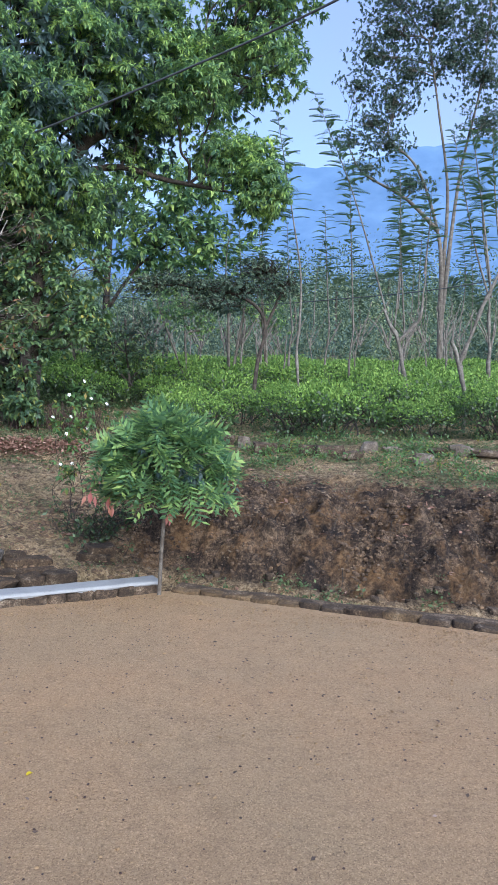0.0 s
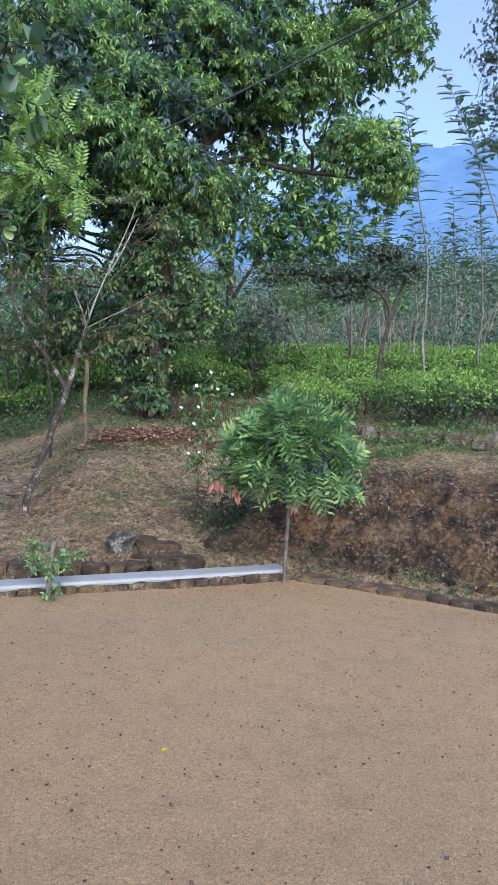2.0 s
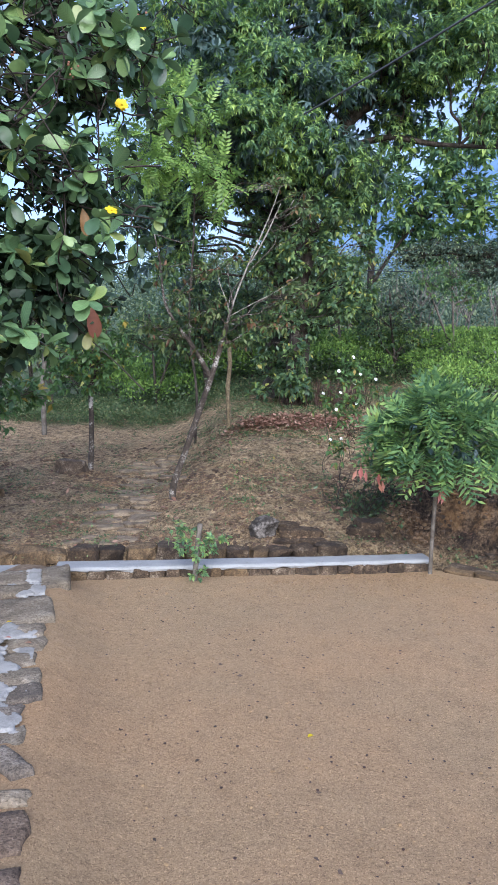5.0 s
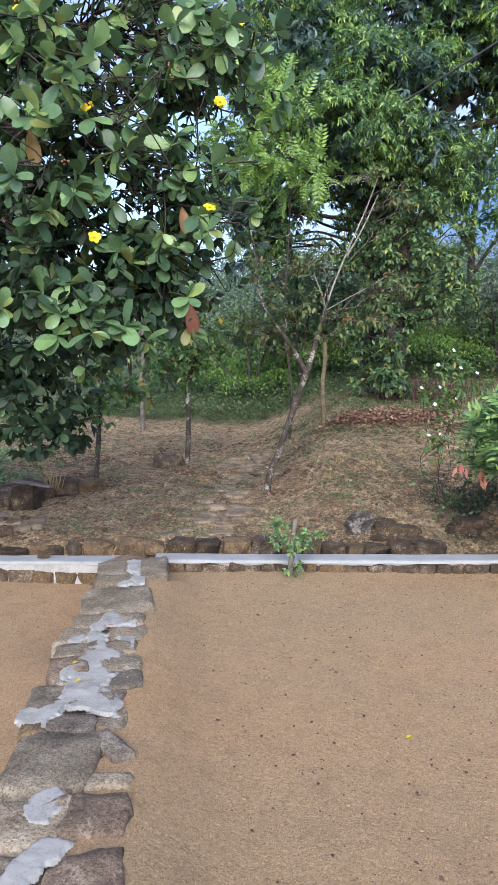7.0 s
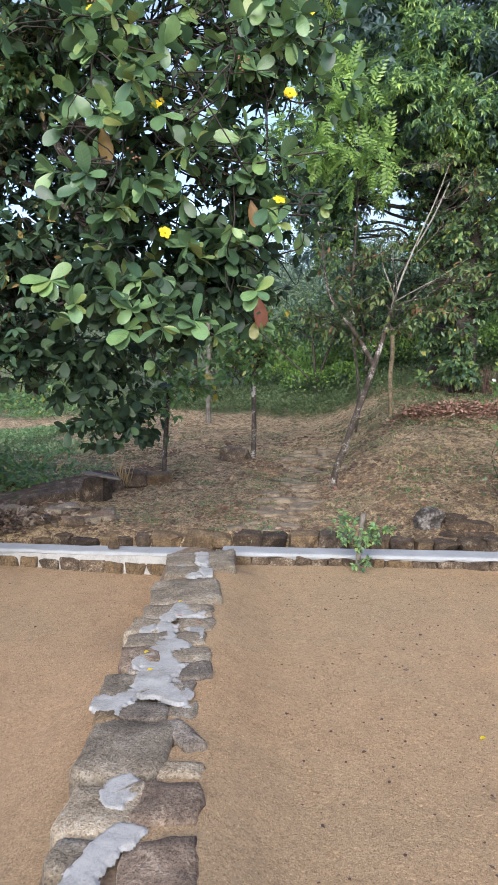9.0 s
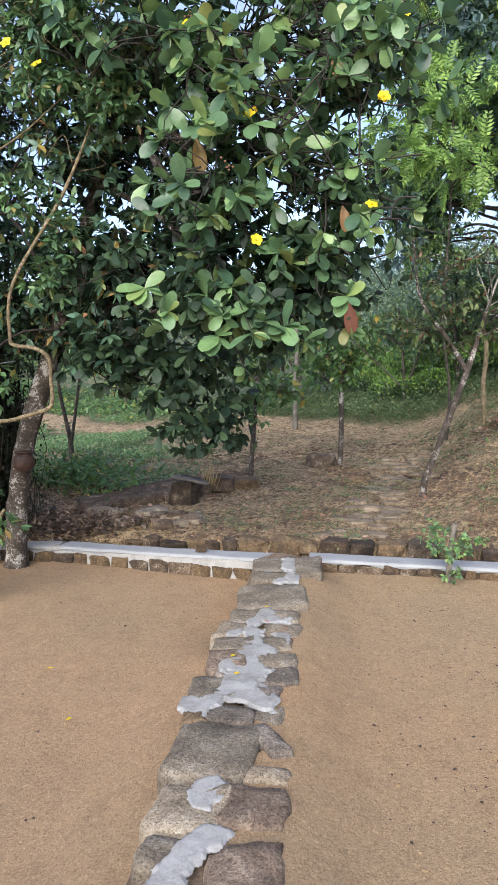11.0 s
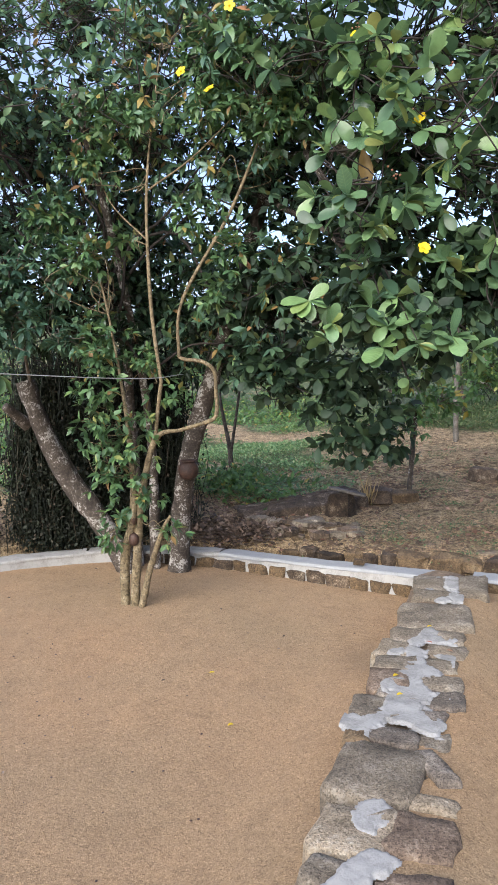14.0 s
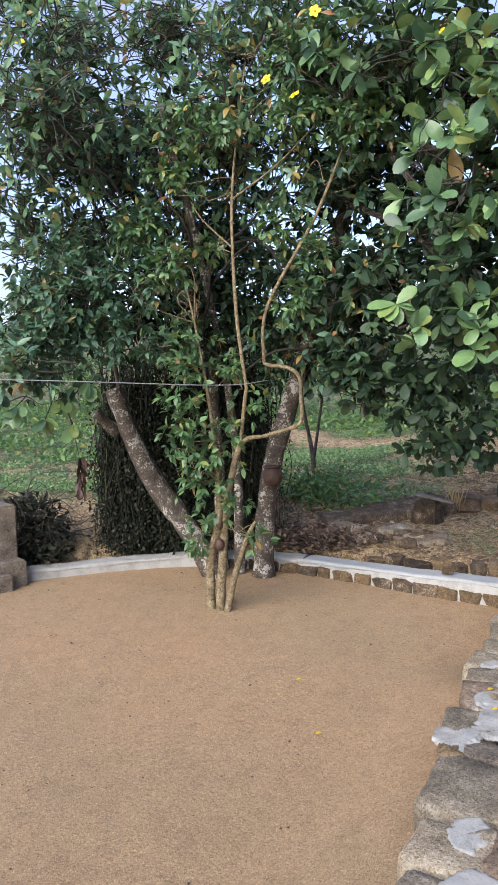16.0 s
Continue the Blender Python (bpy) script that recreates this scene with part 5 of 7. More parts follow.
# the side over the curved kerb: thinner, twiggy, with smaller leaves
thin_side = [c for c in crown if c[0] <= -4.2] + [(-6.2, 1.6, 3.5, 0.5, 0.4), (-6.05, 2.1, 3.45, 0.5, 0.4), (-6.15, 1.8, 4.0, 0.5, 0.4), (-5.9, 2.5, 3.75, 0.5, 0.4), (-6.25, 1.5, 2.95, 0.45, 0.35), (-6.0, 2.2, 2.9, 0.5, 0.4), (-5.8, 2.7, 3.35, 0.5, 0.4), (-6.1, 2.0, 4.4, 0.6, 0.4), (-5.8, 2.6, 4.5, 0.6, 0.4), (-6.0, 3.2, 2.8, 0.4, 0.35), (-5.95, 3.3, 2.35, 0.4, 0.3), (-5.75, 3.6, 2.65, 0.45, 0.35), (-5.5, 3.95, 2.75, 0.4, 0.3), (-5.5, 4.0, 2.3, 0.4, 0.3), (-6.15, 3.3, 3.0, 0.45, 0.35), (-6.3, 3.0, 2.5, 0.4, 0.3), (-6.3, 1.2, 4.2, 0.55, 0.4), (-6.1, 0.9, 3.7, 0.5, 0.4), (-6.3, 1.6, 4.7, 0.6, 0.35)] + [(-5.11, 2.82, 4.17, 0.5, 0.4), (-4.92, 3.13, 4.32, 0.45, 0.35), (-5.31, 2.87, 3.82, 0.4, 0.35)]
q, d, own = tips_in(thin_side, 27, 1.0)
tangle = Solid()
for k, (x, y, z, r, h) in enumerate(thin_side):
    mine = np.where(own == k)[0]
    tangle.tube(wander((-5.9, 2.7, 1.9 + 0.4 * (k % 3)), (x, y, z), 0.016, 0.006, 6, 0.13, 0, 300 + k), 6)
    for j in mine[rng.random(len(mine)) < (0.6 if z > 2.7 and y < 2.7 else 0.4)]:
        tangle.tube(wander((x + 0.15 * rng.normal(), y + 0.15 * rng.normal(), z + 0.15 * rng.normal()), q[j] + 0.1 * rng.normal(size=3), 0.005, 0.002, 4, 0.25, 0, 400 + j), 4)
high = [c for c in crown if c[2] > 2.1]
for k in range(420):
    x, y, z, r, h = high[k % len(high)]
    a, b = np.array((x, y + 0.15, z)) + 0.55 * rng.normal(size=3) * (r, r, h), np.array((x, y + 0.15, z)) + 0.55 * rng.normal(size=3) * (r, r, h)
    tangle.tube(wander(a, b, 0.006, 0.0025, 6, 0.22, 0, 900 + k), 4)
v, f = tangle.done()
part("twig", v, f, TWIG, flowering)
bare = (q[:, 2] > 2.6) & (q[:, 1] < 2.5) & (rng.random(len(q)) < 0.2)
P, A, U, S = rosettes(q[~bare], d[~bare], 6, 0.1, 1.0, 0.15)
U = unit(U + 0.5 * rng.normal(size=U.shape))
v, f = leaves(leaf_pointed(0.21), P, A, U, S)
part("thin_foliage", v, f, THIN_LEAF, flowering)
# the low skirt of the crown, its shade put into the leaf colour
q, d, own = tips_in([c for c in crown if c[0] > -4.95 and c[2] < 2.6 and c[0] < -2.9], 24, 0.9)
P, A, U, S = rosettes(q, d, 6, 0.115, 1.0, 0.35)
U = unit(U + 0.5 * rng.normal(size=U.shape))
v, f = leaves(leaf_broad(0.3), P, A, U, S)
part("lower_foliage", v, f, CROWN_SHADE_LEAF, flowering)

# twigs that reach out towards the yard, with the largest leaves
reach = [(x, y, z, 0.7 * s) for x, y, z, s in [(-2.95, 3.36, 1.98, 0.25), (-2.78, 3.46, 1.86, 0.24), (-3.06, 3.18, 1.8, 0.25), (-3.2, 3.3, 2.55, 0.24), (-2.45, 3.85, 2.45, 0.2), (-2.55, 3.78, 2.05, 0.21), (-2.6, 3.75, 3.0, 0.2), (-2.5, 3.7, 3.3, 0.2), (-3.15, 3.1, 3.0, 0.2), (-3.5, 3.0, 2.1, 0.22), (-3.3, 3.0, 1.95, 0.2), (-2.3, 3.8, 3.5, 0.19)]]
for k, (x, y, z, long) in enumerate(reach):
    out = unit([(0.62, -0.55, 0.2)])
    outer = Solid()
    outer.tube(wander((x - 0.5, y + 0.5, z + random.uniform(-0.1, 0.3)), (x, y, z), 0.012, 0.005, 4, 0.15, 0, k), 5)
    P, A, U, S = rosettes(np.array([(x, y, z)]), out, 7, long, 1.0, 0.25, 0.15)
    U = unit(np.array((0.6, -0.6, 0.9)) + 0.3 * rng.normal(size=(7, 3)))
    single_leaves(flowering, leaf_broad(0.29, 0.18, 0.05), RIBBED_LEAF, P, A, U, S)
    v, f = outer.done()
    part("branch", v, f, TWIG, flowering)
for x, y, z, s in ((-2.76, 4.12, 2.06, 0.22), (-2.6, 3.8, 2.6, 0.16), (-3.25, 3.2, 2.98, 0.2), (-3.0, 3.8, 2.12, 0.13)):
    single_leaves(flowering, leaf_broad(0.22, 0.12, 0.16), OLD_LEAF, np.array([(x, y, z)]), unit([(0.15, 0.1, -1.0)]), unit([(0.6, -0.7, 0.2)]), np.array([s]), "withered_leaf", "hanging russet withered leaf")


# low twig with large drooping leaves over the pier, and a dead bunch under it
low_twig = Solid()
for k, (x, y, z) in enumerate(((-5.48, 1.2, 1.5), (-5.43, 1.39, 1.4), (-5.38, 1.58, 1.36), (-5.45, 1.32, 1.68), (-5.4, 1.51, 1.56), (-5.35, 1.7, 1.66), (-5.5, 1.05, 1.6))):
    low_twig.tube(wander((-5.75, 1.5, 2.0), (x, y, z), 0.007, 0.004, 5, 0.2, 0, 700 + k), 5)
    P, A, U, S = rosettes(np.array([(x, y, z)]), unit([(0.4, -0.1, -0.6)]), 7, 0.15, 1.0, 0.4, 0.2)
    single_leaves(flowering, leaf_broad(0.3, 0.2, 0.06), BIG_LEAF, P, A, U, S)
P, A, U, S = rosettes(np.array([(-5.36 + 0.012 * k, 1.63 - 0.01 * k, 1.12 - 0.055 * k) for k in range(5)]), unit([(0, 0, -1.0)] * 5), 4, 0.1, 0.35, 0.6, 0.4)
v, f = leaves(leaf_broad(0.25, 0.3, 0.2), P, A, U, S)
part("withered_leaf", v, f, CLAY_POT, flowering, "hanging bunch of dead brown leaves")
low_twig.tube(wander((-5.4, 1.51, 1.56), (-5.36, 1.63, 1.0), 0.004, 0.003, 4, 0.1, 0, 711), 4)
v, f = low_twig.done()
part("branch", v, f, TWIG, flowering)


def flower(parent, x, y, z, size, mat, name="flower", petals=5, label="open yellow flower"):
    a = np.arange(petals) * 2 * np.pi / petals + random.random()
    face = unit([(0.6, -0.6, 0.45)])[0] + 0.18 * rng.normal(size=3)
    face = unit(face)
    u = unit(np.cross(face, (0.1, 0.2, 1.0)))
    w = np.cross(face, u)
    axis = u * np.cos(a)[:, None] + w * np.sin(a)[:, None] + 0.25 * face
    v, f = leaves(leaf_broad(0.4, 0.1, 0.1), np.tile((x, y, z), (petals, 1)), axis, np.tile(face, (petals, 1)), size)
    bloom = part(name, v, f, mat, parent, label)
    cv, cf = rock_shape(np.full(3, size * 0.32), 3, 6, 3, 1.0, 1.0, 0.2)
    part("centre", cv + (np.array((x, y, z)) + face * size * 0.22), cf, YELLOW, bloom, "small tuft of stamens")


BLOOMS = [(-2.2, 3.78, 3.58), (-2.91, 3.29, 3.07), (-2.29, 3.73, 3.14), (-2.34, 3.7, 2.55), (-2.88, 3.31, 2.36), (-3.98, 2.6, 3.41), (-3.1, 3.54, 3.19), (-3.4, 3.29, 3.71), (-3.08, 3.56, 2.42)]
BUDS = [(-2.79, 3.39, 3.34), (-2.42, 3.65, 3.57), (-3.01, 3.2, 2.76), (-2.53, 3.58, 3.29), (-2.2, 3.78, 3.58), (-2.91, 3.29, 3.07), (-3.1, 3.54, 3.19), (-3.4, 3.29, 3.71)]
bud_v, bud_f = rock_shape(np.full(3, 0.016), 4, 6, 3, 1.0, 1.0, 0.1)
bud_mesh = mesh_of("bud", bud_v, bud_f, [BUD])
for x, y, z in BUDS:
    for k in range(6):
        bud = new("bud", bud_mesh)
        bud.parent = flowering
        bud.location = Vector((x, y, z + 0.02)) - Vector(base_of(flowering)) + Vector((0.022 * rng.normal(size=3)).tolist())
for x, y, z in BLOOMS + [(-2.3, 3.75, 3.15), (-4.3, 2.6, 3.62), (-3.9, 2.7, 3.9), (-5.4, 1.3, 4.0)]:
    flower(flowering, 0.97 * x, 0.97 * y, z + 0.03 * (1.5 - z), 0.038, YELLOW)  # at the outer tips

# ---- tea ----


def tea_bush(name, seed, leaf_count=3600, large=1.0):
    bush = thing(name, (0, 0, 0), "flat-topped tea bush with bright green young leaves", "tea bush", "tea bushes on the terrace")
    r = np.random.default_rng(seed)
    u = ball(leaf_count)
    u[:, 2] = np.where(r.random(leaf_count) < 0.75, np.abs(u[:, 2]), 0.6 * u[:, 2])
    flat = np.sign(u) * np.abs(u) ** 0.75
    lump = 0.82 + 0.36 * fbm(u + seed * 5.3, 2.2, 3, seed)
    p = flat * (0.58, 0.58, 0.46) * (lump * (1 - 0.25 * r.random(leaf_count) ** 2))[:, None] + (0, 0, 0.28)
    axis = unit(u * 0.6 + (0, 0, 0.3) + 0.75 * r.normal(size=u.shape))
    ups, long = unit(u + 0.3 * r.normal(size=u.shape)), large * (0.028 + 0.036 * r.random(leaf_count))
    young = p[:, 2] > 0.42 + 0.12 * r.normal(size=leaf_count)
    v, f = leaves(leaf_tiny(0.22), p[young], axis[young], ups[young], long[young])
    part("young_leaves", v, f, TEA_LEAF, bush, "bright yellow-green young shoots")
    v, f = leaves(leaf_tiny(0.27), p[~young], axis[~young], ups[~young], long[~young] * 1.15)
    part("foliage", v, f, DARK_TEA, bush)
    wood = Solid()
    for k in range(9 if large == 1.0 else 4):
        a = k * (0.7 if large == 1.0 else 1.6) + r.random()
        wood.tube(wander((0.06 * math.cos(a), 0.06 * math.sin(a), -0.1), (0.5 * math.cos(a), 0.5 * math.sin(a), 0.45), 0.02, 0.006, 4, 0.25, 0, seed * 50 + k), 5)
    v, f = wood.done()
    part("stem", v, f, TWIG, bush)
    return bush


bushes = [tea_bush("tea_bush", s) for s in range(3)]
far_bushes = [tea_bush("tea_bush", s, 2000, 1.25) for s in range(3, 6)]
dice = random.Random(12)
spots = []
for row, far in enumerate(np.r_[np.arange(10.95, 17, 1.42), np.arange(17.6, 30, 1.6)]):
    step = math.degrees(1.0 / far) * (1 if far < 16 else 1.3)
    for yaw in np.arange(-23, 9 if far < 12 else (20 if far < 15 else 34), step):
        a = radians(yaw + dice.uniform(-0.3, 0.3) * step)
        d = far + dice.uniform(-0.2, 0.2) + 0.3 * math.sin(yaw * 0.25)
        if dice.random() < 0.97 and not (yaw > 5 and far < 14):
            spots.append((-d * math.sin(a), d * math.cos(a), far))
z = height([(x, y) for x, y, _ in spots])[0]
made = set()
for n, ((x, y, far), h) in enumerate(zip(spots, z)):
    size = dice.uniform(0.92, 1.15) * (1.0 if far < 16 else 1.2)
    m = pose(x, y, h - 0.03 + dice.uniform(-0.1, 0.1), 0, 0, dice.uniform(0, 360)) @ Matrix.Diagonal((size, size, size * dice.uniform(0.85, 1.1), 1))
    first = (bushes if far < 13.5 else far_bushes)[n % 3]
    ob = copy_thing(first, m) if first.name in made else first
    if first.name not in made:
        made.add(first.name)
        ob.matrix_basis = m
    else:
        ob.scale = (size, size, size)


def slender_tree(name, base, label, trunks, lumps, leaf, mat, bark, **k):
    k.setdefault("category", "tree")
    return build_tree(name, base, label, trunks, lumps, leaf, mat, bark, **k)


# leaning tree on the slope, with bare forks and thin foliage
slender_tree("leaning_tree", (-3.51, 6.87, ground_z(-3.51, 6.87)), "leaning thin tree with forked pale limbs and sparse leaves", [
    [(-3.51, 6.87, 0.2, 0.043), (-3.52, 6.86, 0.43, 0.036), (-3.39, 6.92, 0.86, 0.033), (-3.26, 6.98, 1.28, 0.033), (-3.15, 7.03, 1.64, 0.031), (-3.07, 7.07, 1.94, 0.027), (-3.01, 7.09, 2.17, 0.026)],
    [(-3.17, 7.02, 1.61, 0.026), (-3.35, 6.94, 1.94, 0.022), (-3.51, 6.86, 2.17, 0.02), (-3.61, 6.81, 2.41, 0.015), (-3.65, 6.79, 2.78, 0.012), (-3.7, 6.76, 3.07, 0.006)]],
    [(-2.51, 7.27, 3.6, 0.2, 0.16), (-2.32, 7.33, 3.4, 0.2, 0.16), (-3.04, 7.08, 2.86, 0.2, 0.15), (-3.25, 6.99, 2.69, 0.2, 0.15), (-3.46, 6.89, 2.46, 0.22, 0.15), (-2.81, 7.17, 2.17, 0.28, 0.1), (-2.48, 7.28, 2.16, 0.26, 0.1), (-2.91, 7.13, 1.99, 0.24, 0.08),
     (-3.24, 6.99, 1.88, 0.2, 0.12), (-3.56, 6.84, 2.0, 0.24, 0.15), (-3.75, 6.76, 2.1, 0.22, 0.14), (-2.25, 7.36, 2.5, 0.24, 0.14), (-2.49, 7.28, 2.39, 0.22, 0.12), (-3.6, 6.8, 2.75, 0.2, 0.2), (-3.15, 7.0, 2.3, 0.25, 0.16), (-3.35, 6.95, 2.2, 0.22, 0.15)],
    leaf_pointed(0.21), leaf_material("tinged_leaf", [(0.0, (0.05, 0.085, 0.035)), (0.5, (0.11, 0.17, 0.06)), (0.82, (0.19, 0.24, 0.08)), (0.9, (0.2, 0.1, 0.055)), (1.0, (0.28, 0.14, 0.075))], 0.45, 0.3), BARK_LICHEN, per_m2=42, count=5, length=0.08, hang=0.4, limb=0.007, shell=1.0, twigs=0.5, seed=5)
forks = Solid()
for k, line in enumerate(([(-3.01, 7.09, 2.17, 0.019), (-2.92, 7.13, 2.49, 0.014), (-2.77, 7.19, 2.89, 0.011), (-2.6, 7.24, 3.3, 0.008), (-2.47, 7.29, 3.69, 0.006)], [(-2.79, 7.18, 2.8, 0.012), (-2.64, 7.23, 3.08, 0.012), (-2.5, 7.28, 3.41, 0.006)],
                          [(-2.98, 7.11, 2.25, 0.008), (-2.76, 7.19, 2.38, 0.006), (-2.54, 7.26, 2.5, 0.005), (-2.3, 7.32, 2.66, 0.003)], [(-2.98, 7.11, 2.26, 0.012), (-3.03, 7.08, 2.43, 0.01), (-3.1, 7.05, 2.64, 0.006), (-3.12, 7.05, 2.9, 0.003)])):
    forks.tube(spline(line, 6) * (1, 1, 1, 0.72), 7, 0.2, 0, k)
v, f = forks.done()
part("fork", v, f, BARK_PALE, bpy.data.objects["leaning_tree"], "whitish bare forked limbs")
slender_tree("pale_green_tree", (-4.45, 9.4, 0.7), "slight tree with fresh light green feathery leaves", [
    [(-4.45, 9.4, 0.6, 0.02), (-4.36, 9.25, 1.4, 0.018), (-4.46, 9.2, 2.3, 0.016), (-4.28, 8.95, 3.5, 0.013), (-4.15, 8.7, 4.8, 0.008)]],
    [(-4.1, 8.7, 5.0, 0.4, 0.3), (-4.5, 8.5, 4.75, 0.4, 0.3), (-4.2, 8.6, 4.45, 0.4, 0.25), (-3.6, 8.3, 4.1, 0.32, 0.2), (-4.6, 8.4, 4.3, 0.4, 0.3), (-3.95, 8.7, 4.0, 0.35, 0.25), (-4.7, 8.6, 5.2, 0.4, 0.3), (-4.9, 8.6, 4.6, 0.4, 0.3)],
    frond(7, 0.3, 0.062, 0.4, 0.15, 0.6), leaf_material("fresh_leaf", [(0.0, (0.13, 0.235, 0.055)), (0.6, (0.2, 0.34, 0.075)), (1.0, (0.3, 0.45, 0.1))], 0.45, 0.3), BARK_DARK, per_m2=9, count=3, length=0.3, hang=0.25, limb=0.014, shell=0.8, seed=6)
slender_tree("slim_tree", (-5.43, 8.2, 0.25), "small slim tree with a dark stem and leafy head", [
    [(-5.43, 8.2, 0.2, 0.04), (-5.41, 8.2, 0.9, 0.034), (-5.42, 8.2, 1.44, 0.03), (-5.4, 8.21, 2.0, 0.025)], [(-5.42, 8.2, 1.4, 0.025), (-5.3, 8.2, 1.8, 0.02), (-5.2, 8.25, 2.2, 0.01)]],
    [(-5.4, 8.2, 1.75, 0.36, 0.25), (-5.65, 8.0, 1.9, 0.36, 0.28), (-5.1, 8.3, 1.85, 0.36, 0.28), (-5.3, 8.2, 2.25, 0.4, 0.28), (-5.7, 8.0, 1.6, 0.3, 0.2), (-5.3, 8.2, 1.55, 0.28, 0.16)],
    leaf_narrow(0.25, 0.05, 0.2), SHRUB_LEAF, BARK_LICHEN, per_m2=30, count=6, length=0.11, limb=0.012, shell=0.8, seed=7)
slender_tree("thin_tree", (-5.7, 6.62, 0.1), "thin young tree half hidden by broad leaves", [
    [(-5.7, 6.62, 0.08, 0.034), (-5.69, 6.64, 0.5, 0.03), (-5.66, 6.65, 0.95, 0.026), (-5.6, 6.65, 1.6, 0.02)]],
    [(-5.6, 6.6, 1.1, 0.25, 0.15), (-5.55, 6.6, 1.35, 0.3, 0.2), (-5.35, 6.9, 1.4, 0.28, 0.2), (-5.7, 6.5, 1.6, 0.35, 0.25)],
    leaf_narrow(0.25, 0.05, 0.2), SHRUB_LEAF, BARK_LICHEN, per_m2=26, count=5, length=0.12, limb=0.012, shell=0.8, seed=8)

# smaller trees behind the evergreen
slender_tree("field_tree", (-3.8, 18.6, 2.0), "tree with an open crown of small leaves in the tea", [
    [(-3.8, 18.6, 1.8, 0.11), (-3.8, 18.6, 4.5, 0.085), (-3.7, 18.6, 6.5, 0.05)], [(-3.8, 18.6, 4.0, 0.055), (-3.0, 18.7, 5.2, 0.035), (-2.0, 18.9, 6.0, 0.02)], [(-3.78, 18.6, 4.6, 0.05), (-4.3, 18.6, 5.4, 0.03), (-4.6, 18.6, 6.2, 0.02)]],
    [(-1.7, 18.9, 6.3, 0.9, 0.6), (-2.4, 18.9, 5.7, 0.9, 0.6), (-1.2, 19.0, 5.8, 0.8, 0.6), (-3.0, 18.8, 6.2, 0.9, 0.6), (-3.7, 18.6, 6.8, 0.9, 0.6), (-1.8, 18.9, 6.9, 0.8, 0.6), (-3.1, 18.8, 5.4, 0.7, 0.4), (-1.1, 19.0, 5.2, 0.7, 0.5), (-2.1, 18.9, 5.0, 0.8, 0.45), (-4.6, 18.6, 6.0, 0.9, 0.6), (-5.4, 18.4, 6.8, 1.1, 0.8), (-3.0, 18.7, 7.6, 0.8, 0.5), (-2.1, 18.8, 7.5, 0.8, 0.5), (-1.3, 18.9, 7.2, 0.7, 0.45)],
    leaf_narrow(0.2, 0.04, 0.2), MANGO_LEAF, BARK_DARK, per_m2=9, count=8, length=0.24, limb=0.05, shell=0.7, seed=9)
for k, (x, y, z, r, h) in enumerate([(-4.1, 16.5, 3.3, 1.1, 0.8), (-2.9, 16.8, 3.2, 0.9, 0.8), (-1.6, 16.9, 3.9, 0.8, 0.6), (-0.6, 17.0, 4.3, 0.7, 0.5), (0.3, 17.2, 4.0, 0.6, 0.4), (-2.7, 15.8, 2.7, 0.8, 0.6), (-5.8, 16.0, 3.0, 1.2, 1.0), (-6.8, 15.0, 2.4, 1.2, 0.9), (-8.2, 15.5, 2.6, 1.2, 0.9), (-6.2, 13.5, 2.7, 0.9, 0.8), (-5.3, 13.8, 3.2, 0.9, 0.8), (-7.4, 13.6, 2.5, 0.9, 0.7), (-6.6, 14.4, 3.6, 1.0, 0.8), (-15, 12.5, 1.6, 1.0, 0.8), (-18, 9.0, 1.7, 1.2, 0.9), (-20, 13.5, 2.2, 1.3, 1.1), (-22, 10, 2.0, 1.3, 1.0), (-17, 7.0, 1.4, 1.0, 0.8), (-24, 15.5, 2.6, 1.5, 1.3), (-25, 8, 2.2, 1.5, 1.2), (-9.6, 13.0, 2.3, 1.0, 0.9), (-10.6, 13.6, 2.6, 1.1, 1.0), (-11.8, 13.2, 2.2, 1.0, 0.8)]):
    base = (x + 0.1, y, ground_z(x, y))
    slender_tree("bushy_tree", base, "twiggy grey-green bushy tree beside the tea", [[(x + 0.1, y, base[2] - 0.1, 0.032), (x, y, z - 0.4, 0.025), (x - 0.1, y, z + h * 0.6, 0.02)], [(x + 0.1, y, base[2] + 0.4, 0.028), (x + 0.5 * math.sin(k * 2.4), y, z - 0.3, 0.02), (x + 0.7 * math.sin(k * 2.4), y, z + 0.2, 0.012)]],
                 [(x, y, z, r, h), (x + r * 0.5, y + 0.2, z - 0.3, r * 0.7, h * 0.7), (x - r * 0.6, y, z - 0.1, r * 0.7, h * 0.6)],
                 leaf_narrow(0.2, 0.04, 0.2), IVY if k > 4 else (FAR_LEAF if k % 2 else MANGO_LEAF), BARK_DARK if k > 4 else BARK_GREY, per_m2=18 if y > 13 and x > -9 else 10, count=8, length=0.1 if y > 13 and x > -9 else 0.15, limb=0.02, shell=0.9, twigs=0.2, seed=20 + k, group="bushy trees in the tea")
